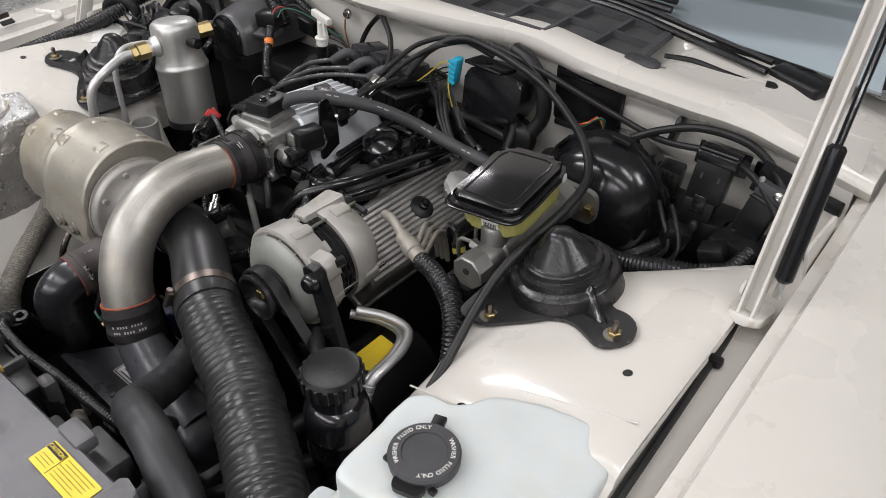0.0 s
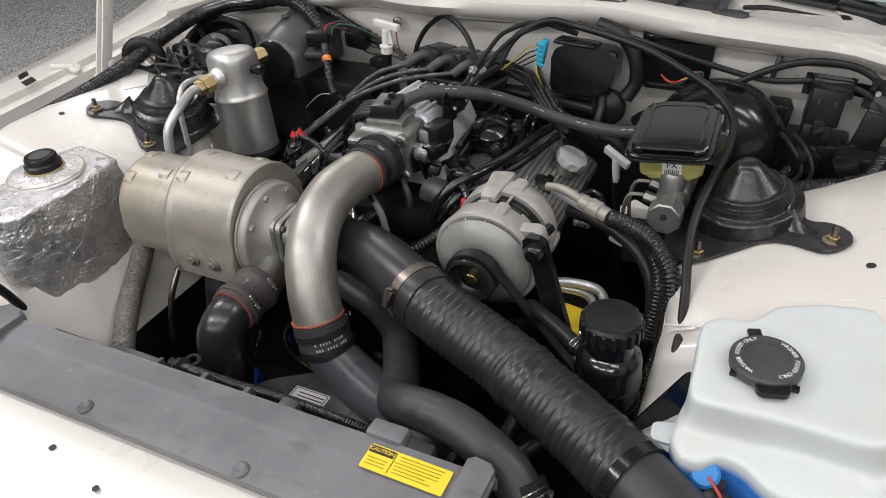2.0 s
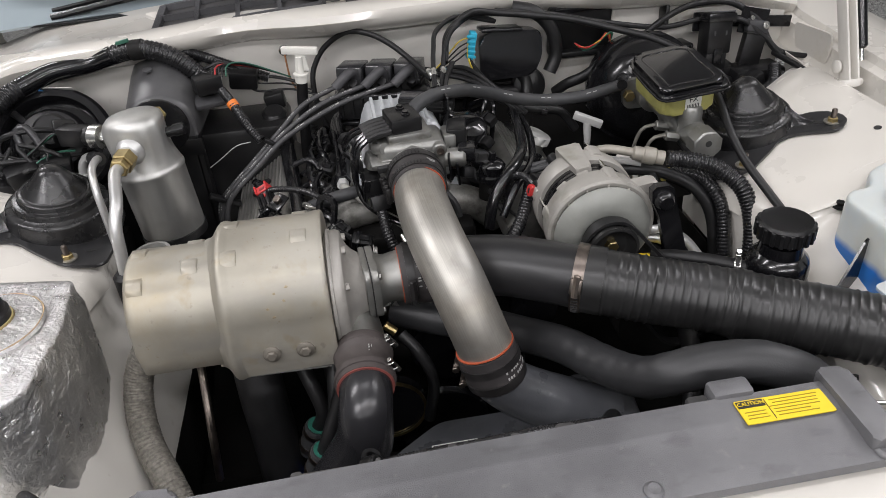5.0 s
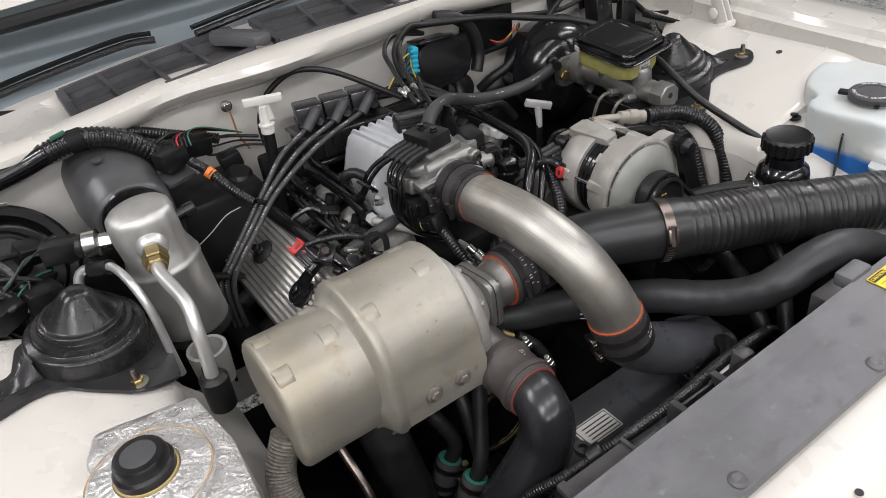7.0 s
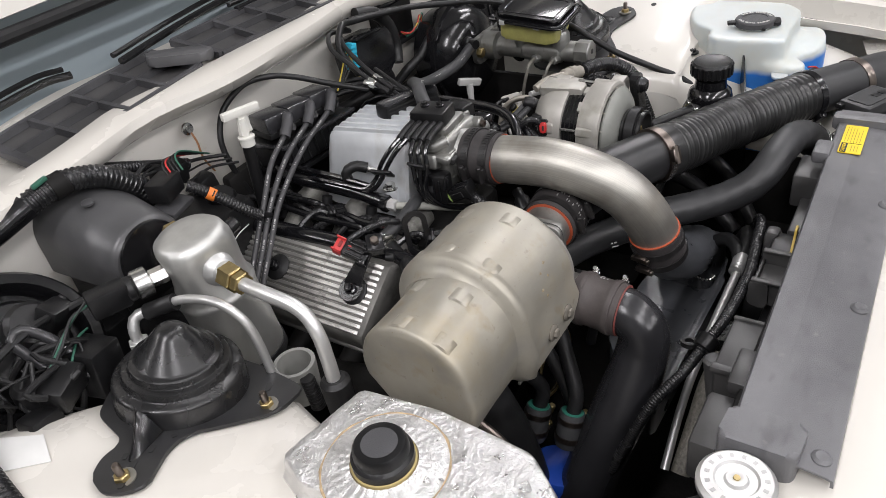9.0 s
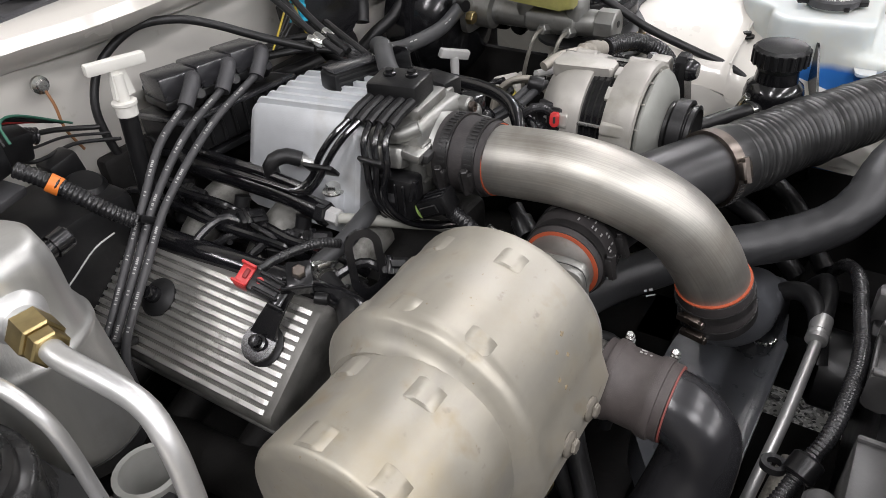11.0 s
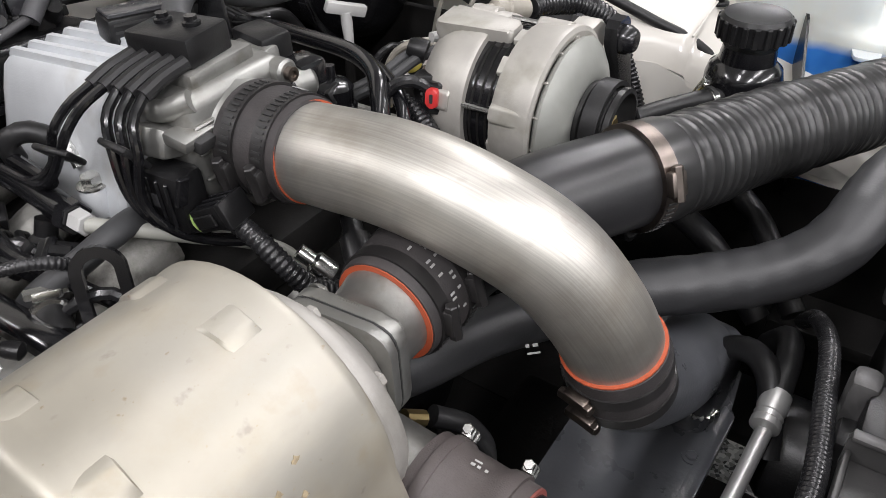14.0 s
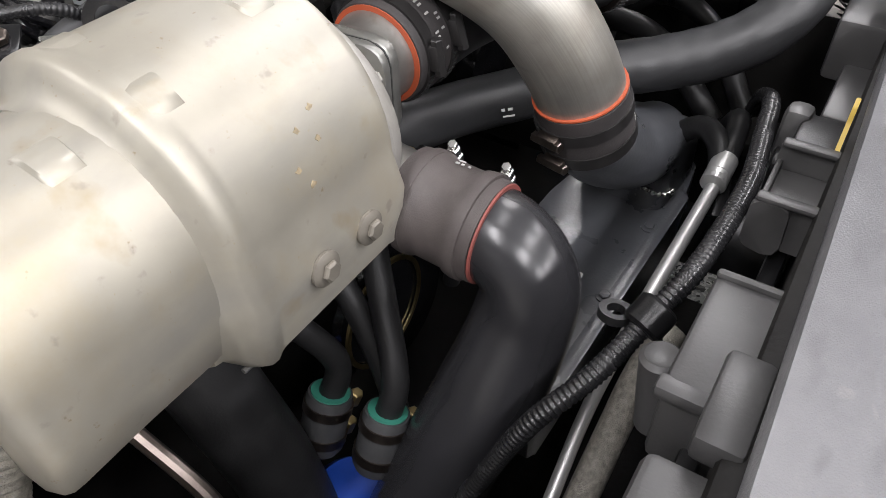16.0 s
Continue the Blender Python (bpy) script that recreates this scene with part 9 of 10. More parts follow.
def passenger_edge():
    c = thing("fender_clip", "dark spring clip on the passenger fender edge", "clip", (-0.80, 0.02, 0.08))
    part("leaf", box((0.012, 0.030, 0.003), pose(-0.805, 0.022, 0.072, 0, 38, 12), 0.001, 1), CLAMP_DARK, c)
    part("fold", box((0.010, 0.026, 0.003), pose(-0.813, 0.021, 0.084, 0, 80, 12), 0.001, 1), CLAMP, c)
    h = thing("bonnet_stop", "white painted bonnet hinge stop on the fender", "bracket", (-0.795, 0.122, 0.05))
    part("arm", tube([(-0.830, 0.095, 0.070), (-0.812, 0.112, 0.066), (-0.796, 0.124, 0.064)], 0.008, 12), PAINT, h)
    part("ball", turned([(0.012, 0), (0.013, 0.004), (0.011, 0.009), (0.005, 0.011), (0, 0.011)], (-0.796, 0.124, 0.058), (0.5, -0.3, 0.8), 22), PAINT, h)


passenger_edge()


def passenger_lines():
    solo("wiring_loom", loom([(-0.75, -0.16, 0.012), (-0.735, 0.02, 0.028), (-0.715, 0.16, 0.05), (-0.685, 0.26, 0.085), (-0.64, 0.34, 0.116), (-0.575, 0.385, 0.133), (-0.51, 0.398, 0.138), (-0.455, 0.392, 0.152), (-0.415, 0.385, 0.156), (-0.37, 0.378, 0.140), (-0.335, 0.372, 0.108), (-0.315, 0.37, 0.075)], 0.0155, 0.007), LOOM, "thick black corrugated wiring loom along the cowl", "wiring loom")
    solo("wiring_loom", loom([(-0.765, -0.20, 0.0), (-0.752, -0.02, 0.012), (-0.732, 0.14, 0.036), (-0.705, 0.24, 0.066)], 0.010, 0.006), LOOM, "black corrugated wiring loom in the gutter", "wiring loom")
    solo("wiring_loom", loom([(-0.40, 0.415, 0.150), (-0.34, 0.415, 0.128), (-0.28, 0.412, 0.100), (-0.22, 0.41, 0.072)], 0.009, 0.005), LOOM, "black corrugated wiring loom on the firewall", "wiring loom")
    solo("loom_tape", tube([(-0.622, 0.357, 0.1215), (-0.575, 0.385, 0.133), (-0.51, 0.398, 0.138), (-0.468, 0.394, 0.149)], 0.0166, 18), GLOSS_BLACK, "glossy black tape wrapped round the wiring loom", "tape")
    patch = bmesh.new()
    a, b, e, d = Vector((-0.680, 0.206, 0)), Vector((-0.650, 0.170, 0)), Vector((-0.669, 0.123, 0)), Vector((-0.706, 0.152, 0))
    rows = []
    for i in range(5):
        rows.append([])
        for j in range(4):
            q = a.lerp(b, j / 3).lerp(d.lerp(e, j / 3), i / 4)
            rows[-1].append((q.x, q.y, tower_z(q.x, q.y) + 0.0016))
    solo("tape_patch", sheet(patch, rows, 0.0008), mat("white_tape", (0.70, 0.70, 0.68), 0.45, vary=0.05), "strip of white tape stuck on the inner fender", "tape")
    g = thing("loom_grommet", "round black rubber grommet boot on the wiring loom", "grommet", (-0.70, 0.23, 0.03))
    part("boot", tube([(-0.70 + 0.030 * math.cos(k * 0.5236), 0.225 + 0.018 * math.cos(k * 0.5236), 0.060 + 0.032 * math.sin(k * 0.5236)) for k in range(13)], 0.0115, 14), RUBBER, g)
    part("strap", box((0.016, 0.030, 0.040), pose(-0.715, 0.185, 0.046, 30, 0, 20), 0.006), PLASTIC, g)
    c = thing("loom_strap", "black tape strap with green clip on the loom", "cable strap", (-0.415, 0.386, 0.14))
    part("strap", turned([(0.016, 0), (0.0172, 0.001), (0.0172, 0.022), (0.016, 0.023)], (-0.436, 0.388, 0.1545), (0.98, -0.12, 0.08), 20), DARK, c)
    part("tail", box((0.022, 0.006, 0.006), pose(-0.445, 0.384, 0.172, 0, -10, 0), 0.001), WIRE_GREEN, c)
    q = thing("orange_plug", "black wiring plug with orange tape band", "connector", (-0.28, 0.30, 0.05))
    part("loom", loom([(-0.292, 0.318, 0.092), (-0.280, 0.302, 0.080), (-0.268, 0.285, 0.064), (-0.252, 0.265, 0.040), (-0.236, 0.250, 0.022)], 0.0078, 0.0045), LOOM, q)
    part("band", turned([(0.0088, 0), (0.0092, 0.001), (0.0092, 0.011), (0.0088, 0.012)], (-0.2775, 0.2985, 0.0765), (0.5, -0.55, -0.65), 18), TAPE_ORANGE, q, "orange tape band")
    part("plug", box((0.045, 0.034, 0.030), pose(-0.315, 0.335, 0.100, 0, 0, 20), 0.004), PLASTIC, q)
    part("cover", box((0.05, 0.04, 0.010), pose(-0.318, 0.330, 0.072, 10, 0, 15), 0.003), PLASTIC_GREY, q)
    for k in range(5):
        part("wire", tube([(-0.305 + 0.006 * k, 0.330, 0.110), (-0.30 + 0.006 * k, 0.345, 0.125), (-0.27 + 0.006 * k, 0.37, 0.115), (-0.22 + 0.01 * k, 0.405, 0.09 - 0.005 * k)], 0.0014, 6), (RUBBER, WIRE_RED, RUBBER, RUBBER, WIRE_GREEN)[k], q)
    for k, (mt, r) in enumerate(((RUBBER, 0.0030), (RUBBER, 0.0016), (RUBBER, 0.0022))):
        solo("firewall_wire", tube([(-0.335 + 0.012 * k, 0.385, 0.105), (-0.29 + 0.01 * k, 0.392 + 0.002 * k, 0.115 - 0.012 * k), (-0.245, 0.40 - 0.004 * k, 0.085 - 0.014 * k), (-0.20 + 0.008 * k, 0.408, 0.070 - 0.012 * k), (-0.155 + 0.01 * k, 0.40, 0.055 - 0.012 * k)], r, 8), mt, "thin loose wire across the firewall", "wire", group="firewall wires")
    p = thing("relay_bracket", "black plug bracket on the firewall", "connector", (-0.265, 0.40, 0.05))
    part("block", box((0.05, 0.035, 0.034), pose(-0.262, 0.398, 0.082, 10, 8, 0), 0.005), PLASTIC, p)
    part("block", box((0.036, 0.03, 0.03), pose(-0.215, 0.395, 0.035, 0, -10, 0), 0.005), PLASTIC, p)
    part("canister", turned([(0.022, 0), (0.022, 0.05), (0.016, 0.056), (0, 0.056)], (-0.222, 0.372, -0.02), (0.1, -0.4, 1), 22), PLASTIC, p)
    part("stud", turned([(0.010, 0), (0.010, 0.004), (0.006, 0.005), (0.006, 0.010), (0, 0.010)], (-0.185, 0.432, 0.112), (0, -1, 0), 12), CHROME, p)
    part("earth_strap", tube([(-0.185, 0.424, 0.108), (-0.184, 0.418, 0.09), (-0.182, 0.42, 0.06), (-0.17, 0.42, 0.03)], 0.0017, 8), WIRE_TAN, p, "braided copper earth strap")
    # thin white vacuum line beside the heater box
    solo("vacuum_line", tube([(-0.335, 0.28, -0.03), (-0.31, 0.268, -0.010), (-0.28, 0.262, 0.012), (-0.255, 0.262, 0.016)], 0.0009, 6), GREY_PLASTIC, "thin pale vacuum line", "hose")
    # transmission dipstick
    d = thing("transmission_dipstick", "ivory plastic T-handle transmission dipstick", "dipstick", (-0.165, 0.335, -0.1))
    part("grip", box((0.062, 0.011, 0.012), pose(-0.152, 0.333, 0.139, 0, 3, -14), 0.0015), IVORY, d)
    part("web", prism([(-0.012, 0), (0.012, 0), (0.008, 0.030), (-0.008, 0.030)], -0.003, 0.003, axis((-0.153, 0.333, 0.104), (0, -1, 0)) ), IVORY, d)
    part("collar", turned([(0.0102, 0), (0.0112, 0.001), (0.0112, 0.012), (0.0130, 0.013), (0.0130, 0.016), (0.0065, 0.0165), (0.0062, 0.045)], (-0.157, 0.332, 0.084), (0.05, 0, 1), 24), IVORY, d)
    part("tube", tube([(-0.157, 0.332, 0.087), (-0.163, 0.330, 0.03), (-0.172, 0.328, -0.08), (-0.175, 0.33, -0.2)], 0.0098, 16), PLASTIC, d)
    # looping cable over the coil
    solo("vent_cable", tube([(-0.125, 0.400, -0.05), (-0.140, 0.408, 0.01), (-0.142, 0.418, 0.058), (-0.129, 0.424, 0.090), (-0.107, 0.424, 0.115), (-0.069, 0.407, 0.139), (-0.032, 0.381, 0.140), (0.0, 0.358, 0.127), (0.027, 0.328, 0.110), (0.046, 0.293, 0.098), (0.060, 0.257, 0.090)], 0.0050, 12), RUBBER, "thin black cable looping over the coil pack", "cable")
    solo("cable_end", turned([(0.005, 0), (0.0062, 0.002), (0.0062, 0.018), (0.005, 0.02), (0.0035, 0.02), (0.0035, 0.045)], (0.056, 0.262, 0.104), (0.3, -0.85, -0.35), 14), CHROME, "silver cable end fitting", "cable end")
    for k in range(2):
        solo("control_cable", tube([(0.060 + 0.012 * k, 0.215, 0.090), (0.064 + 0.016 * k, 0.255, 0.105), (0.072 + 0.02 * k, 0.30, 0.125), (0.085 + 0.03 * k, 0.345, 0.142), (0.13 + 0.03 * k, 0.385, 0.150), (0.2, 0.40, 0.13)], 0.0042, 10), RUBBER, "thin black control cable with silver end", "cable", group="control cables")
        solo("cable_end", turned([(0.005, 0), (0.0058, 0.002), (0.0058, 0.016), (0.003, 0.018), (0.003, 0.04)], (0.065 + 0.016 * k, 0.258, 0.1055), (-0.1, -0.9, -0.4), 12), CHROME, "silver cable end fitting", "cable end")


passenger_lines()


# ---------- firewall units on the driver side ----------
def firewall_units():
    t = thing("wiper_module", "black plastic module with cyan connector on the firewall", "control module", (0.21, 0.40, 0.02))
    part("case", prism(rounded([(-0.055, -0.045), (0.045, -0.045), (0.062, -0.01), (0.062, 0.035), (-0.02, 0.045), (-0.055, 0.03)], 0.012), 0, 0.05, axis((0.218, 0.415, 0.072), (0, -1, 0.15)), 0.006, 3), SATIN_BLACK, t)
    part("top_plate", box((0.075, 0.05, 0.006), pose(0.205, 0.385, 0.121, -8, 4, 0), 0.002), SATIN_BLACK, t)
    cn = part("connector", box((0.012, 0.020, 0.048), pose(0.148, 0.362, 0.104, 0, 12, 0), 0.002), CYAN, t, "cyan multi-pin connector")
    for k in range(5):
        part("pin_rib", box((0.014, 0.003, 0.005), pose(0.1465, 0.3515, 0.086 + 0.009 * k, 0, 12, 0), 0.001), CYAN, cn)
    for k in range(4):
        part("wire", tube([(0.142, 0.360, 0.118 - 0.008 * k), (0.125, 0.355, 0.115 - 0.01 * k), (0.10, 0.35, 0.092 - 0.006 * k), (0.075, 0.345, 0.07)], 0.0014, 6), (WIRE_YELLOW, RUBBER, RUBBER, RUBBER)[k], t)
    part("foot", tube([(0.24, 0.40, 0.04), (0.255, 0.39, 0.01), (0.25, 0.37, -0.03)], 0.013, 14), PLASTIC, t)
    h = thing("harness", "taped black engine harness under the module", "wiring loom", (0.20, 0.31, 0.0))
    for k in range(4):
        part("wire", tube([(0.142, 0.360, 0.110 - 0.008 * k), (0.140 + 0.003 * k, 0.352, 0.085 - 0.004 * k), (0.152 + 0.004 * k, 0.345, 0.052), (0.176 + 0.004 * k, 0.338, 0.022)], 0.0017, 6), (WIRE_YELLOW, RUBBER, RUBBER, RUBBER)[k], h)
    part("bundle", tube([(0.160, 0.344, 0.046), (0.180, 0.336, 0.018), (0.215, 0.326, -0.002), (0.255, 0.318, -0.014), (0.300, 0.312, -0.022), (0.33, 0.31, -0.06)], 0.0085, 12), RUBBER, h, "taped bundle")
    for k in range(3):
        part("tape", tube([(0.186 + 0.04 * k, 0.335 - 0.009 * k, 0.0135 - 0.015 * k), (0.197 + 0.04 * k, 0.3315 - 0.009 * k, 0.0075 - 0.013 * k)], 0.0092, 12), GLOSS_BLACK, h)
    part("grommet", turned([(0.030, 0), (0.034, 0.004), (0.030, 0.016), (0.016, 0.022), (0, 0.022)], (0.262, 0.402, 0.000), (0, -1, 0.25), 28), PLASTIC, h)
    solo("drain_hose", tube([(0.235, 0.41, 0.148), (0.275, 0.400, 0.138), (0.305, 0.392, 0.105), (0.312, 0.388, 0.06), (0.298, 0.38, 0.03)], 0.0125, 14), RUBBER, "curved black rubber drain hose", "hose")
    solo("drain_hose", tube([(0.315, 0.40, -0.02), (0.335, 0.385, 0.0), (0.37, 0.37, 0.02), (0.41, 0.36, 0.06)], 0.010, 12), RUBBER, "black hose behind the booster", "hose")
    b = thing("firewall_cover", "black moulded cover plate on the firewall", "cover plate", (0.38, 0.43, 0.05))
    part("plate", prism(rounded([(-0.062, -0.052), (0.055, -0.052), (0.060, 0.050), (-0.062, 0.050)], 0.008), 0, 0.018, axis((0.372, 0.442, 0.092), (0, -1, 0)), 0.004, 2), PLASTIC, b)
    part("rim", box((0.106, 0.006, 0.010), pose(0.372, 0.421, 0.128), 0.002), GLOSS_BLACK, b)
    part("lower_tray", box((0.10, 0.03, 0.012), pose(0.372, 0.42, 0.048), 0.004), PLASTIC, b)
    w = thing("wiring_plug", "bundle of coloured wires beside the booster", "wires", (0.40, 0.38, 0.06))
    for k, mt in enumerate((WIRE_RED, WIRE_YELLOW, WIRE_RED, WIRE_GREEN, WIRE_GREEN)):
        part("wire", tube([(0.352 + 0.004 * k, 0.40, 0.072 - 0.004 * k), (0.37 + 0.004 * k, 0.39, 0.064), (0.395 + 0.004 * k, 0.388, 0.074 + 0.003 * k), (0.41 + 0.003 * k, 0.39, 0.088), (0.42, 0.395, 0.07)], 0.0016, 6), mt, w)
    # cables crossing the firewall
    solo("bonnet_cable", tube([(0.20, 0.398, 0.150), (0.30, 0.392, 0.134), (0.42, 0.392, 0.104), (0.52, 0.385, 0.088), (0.60, 0.378, 0.098), (0.66, 0.365, 0.092), (0.705, 0.35, 0.060), (0.735, 0.335, 0.032), (0.79, 0.32, 0.02)], 0.005, 10), RUBBER, "black bonnet release cable across the firewall", "cable")
    solo("heater_cable", tube([(0.46, 0.372, 0.070), (0.52, 0.385, 0.104), (0.58, 0.392, 0.122), (0.65, 0.390, 0.118), (0.70, 0.375, 0.085), (0.72, 0.35, 0.045), (0.73, 0.32, 0.03)], 0.006, 10), RUBBER, "black sheathed cable arching over the relays", "cable")
    n = thing("cable_stay", "small black cable stay on the firewall", "bracket", (0.535, 0.42, 0.08))
    part("leg", box((0.008, 0.03, 0.044), pose(0.530, 0.412, 0.096, -20, 10, 0), 0.002), PLASTIC, n)


firewall_units()


# ---------- cowl grilles and wipers ----------
def cowl():
    for x0, x1, slope in ((-0.405, -0.105, 1), (-0.055, 0.425, -1)):
        t = thing("cowl_grille", "black plastic cowl intake grille with mesh windows", "cowl grille", ((x0 + x1) / 2, 0.5, 0.165), group="cowl grilles")

        def pt(u, v, h=0.0):
            """u along the grille, v from front to back."""
            x = x0 + (x1 - x0) * u
            edge = abs(x - (x0 if slope > 0 else x1)) / (x1 - x0)
            yf = 0.455 - 0.012 * math.sin(math.pi * u) + 0.035 * max(0, abs(x) - 0.30)
            yb = 0.575
            return Vector((x, yf + (yb - yf) * v, 0.183 - 0.024 * (x / 0.45) ** 2 + 0.012 * v + h))

        grid = [[pt(u, v, -0.008) for u in np.linspace(0, 1, 13)] for v in (0.02, 0.5, 0.98)]
        part("mesh_panel", sheet(bmesh.new(), grid, 0.002), TRAY, t)

        def bar(a, b, w=0.008):
            pts = [pt(a[0] + (b[0] - a[0]) * k / 8, a[1] + (b[1] - a[1]) * k / 8) for k in range(9)]
            bm = bmesh.new()
            secs = []
            for i, p in enumerate(pts):
                d = (pts[min(i + 1, 8)] - pts[max(i - 1, 0)]).normalized()
                sd = d.cross(Vector((0, 0, 1))).normalized() * w / 2
                secs.append([p - sd - Vector((0, 0, 0.008)), p + sd - Vector((0, 0, 0.008)), p + sd * 0.9 + Vector((0, 0, 0.003)), p - sd * 0.9 + Vector((0, 0, 0.003))])
            loft(bm, secs)
            part("bar", bm, PLASTIC_GREY, t)

        bar((0, 0), (1, 0), 0.012)
        bar((0, 1), (1, 1), 0.012)
        bar((0, 0), (0, 1), 0.014)
        bar((1, 0), (1, 1), 0.014)
        bar((0, 0.52), (1, 0.52), 0.009)
        n = 3 if x1 - x0 < 0.35 else 5
        for i in range(1, n + 1):
            bar((i / (n + 1), 0), (i / (n + 1) - 0.03 * slope, 1), 0.009)
    f = thing("cowl_flap", "grey plastic wiper arm cover", "wiper cover", (-0.115, 0.48, 0.18))
    part("cover", prism(rounded([(-0.045, -0.012), (0.03, -0.020), (0.048, 0.0), (0.03, 0.022), (-0.045, 0.022)], 0.008), 0, 0.014, pose(-0.112, 0.487, 0.188, 0, 8, -32) @ Matrix.Scale(1.15, 4), 0.004, 2), SHEEN, f)
    g = thing("cowl_flap", "black plastic tab at the end of the cowl grille", "nozzle cover", (0.445, 0.45, 0.16))
    part("tab", prism(rounded([(-0.03, -0.012), (0.022, -0.014), (0.032, 0.0), (0.022, 0.014), (-0.03, 0.012)], 0.008), 0, 0.008, pose(0.445, 0.445, 0.166, 0, 0, -10), 0.003, 2), PLASTIC_GREY, g)
    for pts in ([(-0.62, 0.60, 0.172), (-0.45, 0.62, 0.190), (-0.28, 0.635, 0.200), (-0.22, 0.63, 0.196)], [(-0.16, 0.575, 0.20), (0.0, 0.605, 0.205), (0.16, 0.625, 0.205), (0.40, 0.625, 0.19)], [(0.10, 0.575, 0.195), (0.30, 0.585, 0.19), (0.46, 0.565, 0.175), (0.60, 0.535, 0.165)]):
        w = thing("wiper", "black windscreen wiper arm and blade", "wiper", pts[0], group="wipers")
        part("arm", tube(pts, 0.0065, 8), SATIN_BLACK, w)
        part("blade", tube([(p[0], p[1] + 0.018, p[2] + 0.008) for p in pts], 0.005, 6), RUBBER, w)
    b = thing("wiper_pivot", "black wiper pivot cover with hose on the cowl", "wiper", (0.655, 0.56, 0.14))
    part("cover", box((0.085, 0.042, 0.026), pose(0.640, 0.560, 0.150, 0, 6, -14), 0.008, 3), PLASTIC, b)
    part("grommet", turned([(0.014, 0), (0.016, 0.004), (0.012, 0.008), (0, 0.008)], (0.612, 0.515, 0.148), seg=18), RUBBER, b)
    part("hose", tube([(0.60, 0.512, 0.152), (0.55, 0.505, 0.160), (0.50, 0.50, 0.168), (0.46, 0.485, 0.17)], 0.004, 8), RUBBER, b)


cowl()


# ---------- front lower bay ----------
def front_lines():
    solo("wiring_loom", loom([(-0.22, -0.262, -0.33), (-0.20, -0.292, -0.245), (-0.182, -0.321, -0.166), (-0.15, -0.347, -0.131), (-0.107, -0.364, -0.107), (-0.072, -0.376, -0.089), (0.008, -0.381, -0.080), (0.085, -0.373, -0.085), (0.16, -0.364, -0.100), (0.22, -0.350, -0.13), (0.26, -0.34, -0.17)], 0.0070, 0.0038), LOOM, "black corrugated wiring loom behind the radiator", "wiring loom")
    # hoses crossing deep in the bay between intercooler and duct
    for k, (pts, r, mt) in enumerate((
            ([(0.34, -0.05, -0.20), (0.345, -0.14, -0.155), (0.330, -0.22, -0.16), (0.30, -0.30, -0.22)], 0.013, RUBBER),
            ([(0.42, -0.10, -0.22), (0.425, -0.18, -0.150), (0.375, -0.26, -0.150), (0.30, -0.33, -0.20)], 0.012, RUBBER),
            ([(0.20, -0.25, -0.24), (0.19, -0.30, -0.165), (0.160, -0.335, -0.155), (0.12, -0.352, -0.20)], 0.011, RUBBER))):
        solo("lower_hose", tube(pts, r, 14), mt, "black rubber hose low in the bay" if mt is RUBBER else "pale grey pipe low in the bay", "hose", group="lower hoses")
    c = thing("loom_clip", "black plastic loom clip with tape", "clip", (-0.03, -0.37, -0.14))
    part("band", turned([(0.011, 0), (0.0135, 0.002), (0.0135, 0.018), (0.011, 0.020)], (-0.118, -0.3600, -0.113), (0.75, -0.3, 0.5), 16), PLASTIC, c)
    part("eye", turned([(0.006, 0), (0.011, 0), (0.011, 0.006), (0.006, 0.006), (0.006, 0)], (-0.112, -0.342, -0.118), (0.2, 0, 1), 18), PLASTIC, c)
    part("tail", tube([(-0.110, -0.366, -0.11), (-0.105, -0.372, -0.14), (-0.11, -0.37, -0.18)], 0.003, 8), RUBBER, c)
    t = thing("cooler_line", "silver aluminium cooler line with crimped end", "pipe", (0, -0.35, -0.25))
    part("line", tube([(-0.13, -0.325, -0.36), (-0.064, -0.323, -0.309), (-0.03, -0.330, -0.25), (0.02, -0.338, -0.205), (0.07, -0.342, -0.185), (0.138, -0.346, -0.165)], 0.0065, 12), BRIGHT, t)
    part("crimp", turned([(0.0075, 0), (0.0115, 0.002), (0.0115, 0.008), (0.0095, 0.010), (0.0115, 0.013), (0.0095, 0.016), (0.0115, 0.019), (0.0115, 0.034), (0.009, 0.036)], (0.118, -0.344, -0.168), (0.97, 0, 0.2), 18), BRIGHT, t)
    part("hose", tube([(0.152, -0.344, -0.160), (0.185, -0.342, -0.150), (0.22, -0.335, -0.16), (0.25, -0.32, -0.20)], 0.0105, 12), RUBBER, t)
    b = thing("braided_hose", "braided silver heat sleeve hose", "hose", (-0.3, -0.35, -0.3))
    part("sleeve", tube([(-0.378, -0.130, -0.070), (-0.402, -0.140, -0.112), (-0.408, -0.165, -0.150), (-0.396, -0.207, -0.178), (-0.372, -0.250, -0.198), (-0.350, -0.290, -0.228), (-0.335, -0.315, -0.28)], 0.0185, 20, 0.0016, ribbed(0.0045, 0.025)), BRAID, b)
    solo("braided_hose", tube([(-0.12, -0.345, -0.37), (-0.06, -0.348, -0.315), (-0.02, -0.352, -0.27), (0.02, -0.36, -0.25)], 0.014, 14), BRAID, "braided silver sleeve beside the radiator", "hose")
    solo("steel_pipe", tube([(-0.33, -0.10, -0.09), (-0.325, -0.14, -0.13), (-0.32, -0.19, -0.18), (-0.325, -0.21, -0.26)], 0.0055, 10), CLAMP, "thin steel pipe below the heat shield", "pipe")
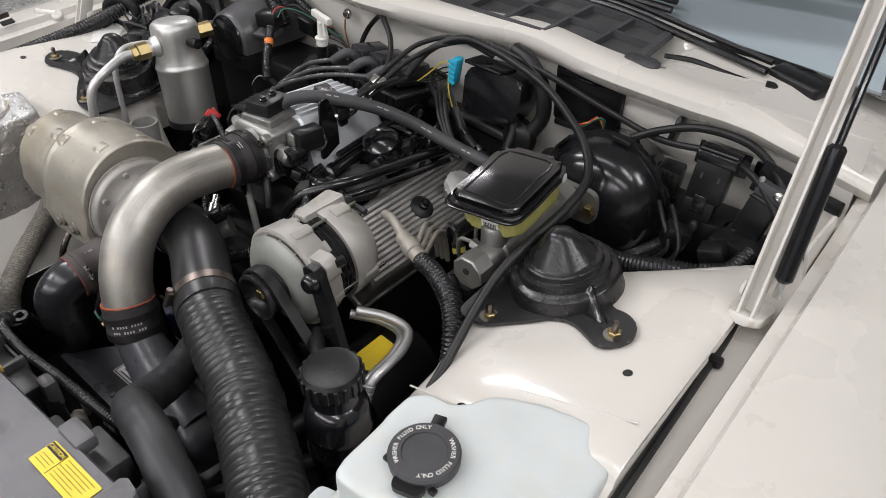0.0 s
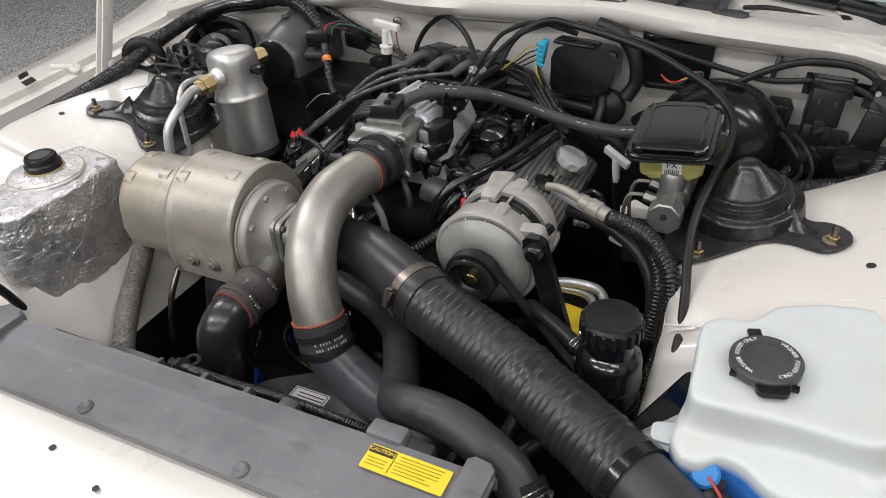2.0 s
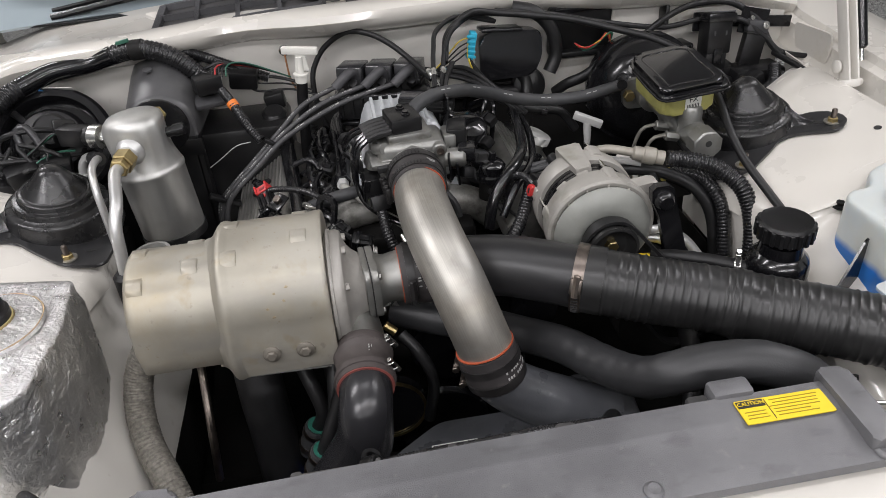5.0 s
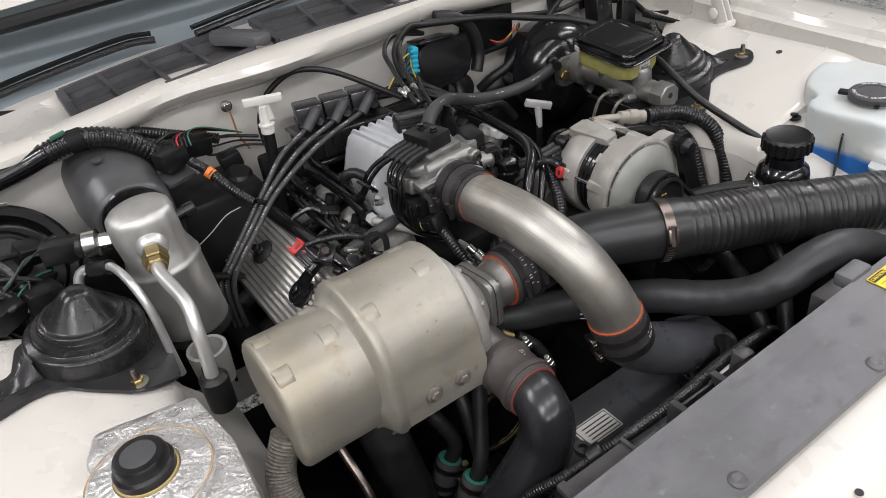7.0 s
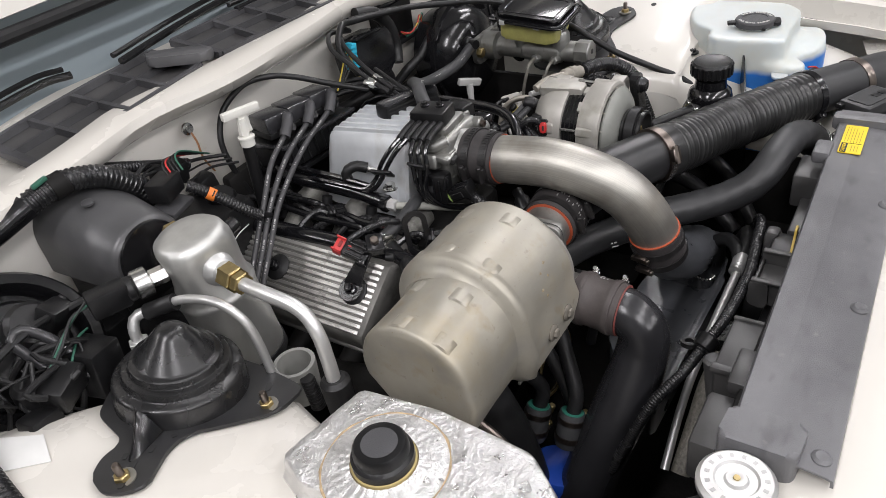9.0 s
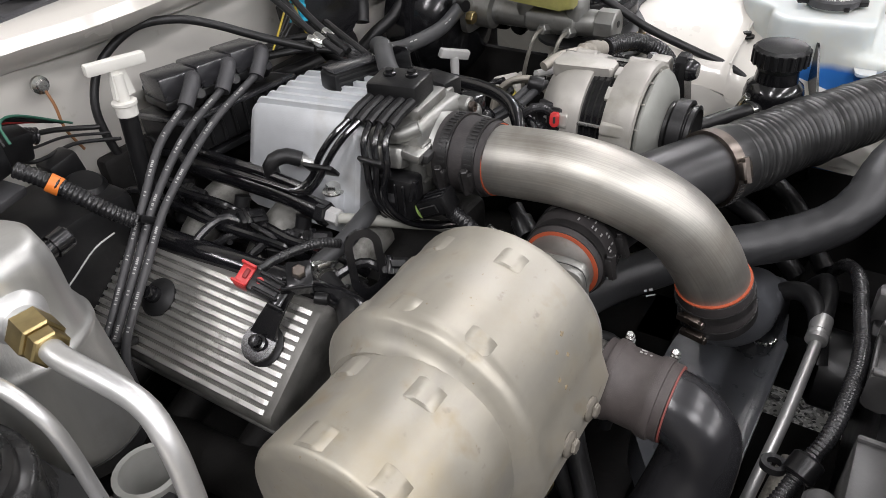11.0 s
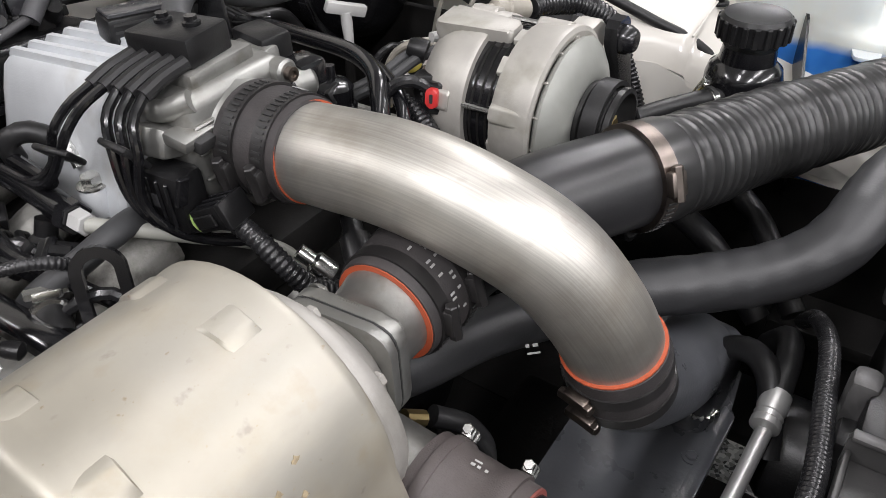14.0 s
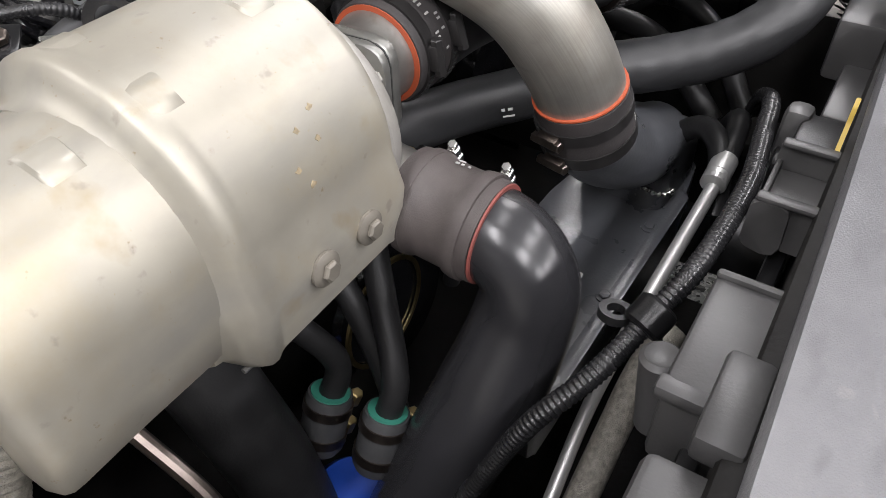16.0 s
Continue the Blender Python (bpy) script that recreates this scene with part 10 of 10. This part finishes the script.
    solo("shield_rod", tube([(-0.27, -0.180, -0.110), (-0.15, -0.182, -0.112)], 0.002, 8), CAST, "thin dull steel rod below the heat shield", "rod")
    for x, y, z, top in ((-0.188, -0.158, -0.242, (-0.020, 0.050, 0.12)), (-0.180, -0.207, -0.240, (0.055, 0.045, 0.13))):
        h = thing("coolant_hose", "black oil cooler hose in grey sleeve with green collar", "hose", (x, y, z - 0.06), group="oil cooler hoses")
        up = Vector((0.35, -0.05, 0.9)).normalized()
        p = Vector((x, y, z))
        part("hose", tube([p - up * 0.01, p + up * 0.03, p + Vector(top) * 0.55 + Vector((0.006, 0, 0.01)), p + Vector(top), p + Vector(top) * 1.5], 0.0105, 14), RUBBER, h)
        part("body", turned([(0.016, -0.055), (0.0185, -0.05), (0.0185, -0.004), (0.0175, 0.0), (0.0150, 0.0), (0.0148, -0.01)], p, up, 24), HOSE_GREY, h, "grey rubber sleeve")
        part("collar", turned([(0.0125, -0.004), (0.0156, -0.004), (0.0156, 0.0012), (0.0125, 0.0012)], p, up, 24), GREEN, h, "green plastic collar")
        for k in (-0.012, -0.040):
            part("clamp", turned([(0.018, -0.004), (0.0198, -0.004), (0.0198, 0.004), (0.018, 0.004)], p + up * k, up, 24), CLAMP, h, "worn steel clamp")
            part("clamp_screw", prism(hexagon(0.0052), -0.008, 0.008, axis(p + up * k + Vector((0.018, -0.012, -0.004)), (0.2, -0.3, 0.9)), 0.001, 1), BRASS, h, "brass clamp screw")
    solo("oil_filter", turned([(0.040, 0), (0.042, 0.004), (0.042, 0.08), (0.036, 0.09), (0, 0.092)], (-0.222, -0.178, -0.415), (0.1, -0.2, 1), 28), FILTER_BLUE, "blue oil filter low in the bay", "oil filter")
    solo("lower_hose", tube([(-0.262, -0.10, -0.13), (-0.258, -0.128, -0.19), (-0.252, -0.150, -0.26), (-0.250, -0.17, -0.36), (-0.25, -0.18, -0.46)], 0.032, 24), RUBBER, "wide black rubber hose below the turbo", "hose")
    q = thing("crank_pulley", "black belt pulley with worn gold edge", "pulley", (-0.08, -0.13, -0.36))
    part("wheel", turned([(0.0, 0), (0.05, 0.0), (0.056, 0.004), (0.050, 0.010), (0.056, 0.018), (0.03, 0.020), (0, 0.018)], (-0.085, -0.115, -0.26), (0, -1, 0), 36), GLOSS_BLACK, q)
    part("edge", turned([(0.051, 0.0195), (0.0555, 0.0185), (0.0555, 0.0215), (0.051, 0.0215), (0.051, 0.0195)], (-0.085, -0.115, -0.26), (0, -1, 0), 36), BRASS, q, "worn gold rim")
    solo("lower_hose", tube([(-0.145, -0.10, -0.10), (-0.152, -0.15, -0.15), (-0.16, -0.19, -0.22), (-0.17, -0.22, -0.32)], 0.010, 12), RUBBER, "black rubber oil hose", "hose")
    solo("lower_hose", tube([(-0.055, -0.158, -0.098), (-0.035, -0.175, -0.12), (-0.02, -0.18, -0.17), (-0.03, -0.17, -0.25)], 0.008, 12), RUBBER, "thin black rubber hose by the turbo inlet", "hose")
    g = thing("cooling_fan", "black cooling fan motor behind the shroud", "fan", (0.05, -0.37, -0.38))
    part("motor", turned([(0.05, 0), (0.05, 0.05), (0.04, 0.06), (0, 0.06)], (0.20, -0.405, -0.27), (0, 1, 0), 26), PLASTIC, g)
    # exhaust and shadowy parts seen between the pipes
    e = thing("exhaust_manifold", "dark cast exhaust manifold beside the block", "exhaust", (-0.30, 0.2, -0.25))
    part("log", tube([(-0.31, 0.34, -0.19), (-0.315, 0.22, -0.19), (-0.31, 0.08, -0.18), (-0.30, -0.02, -0.15), (-0.29, -0.08, -0.10)], 0.028, 16), DARK, e)
    for y in (0.1, 0.2, 0.3):
        part("port", tube([(-0.24, y, -0.16), (-0.28, y, -0.175), (-0.31, y, -0.19)], 0.02, 12), DARK, e)


front_lines()
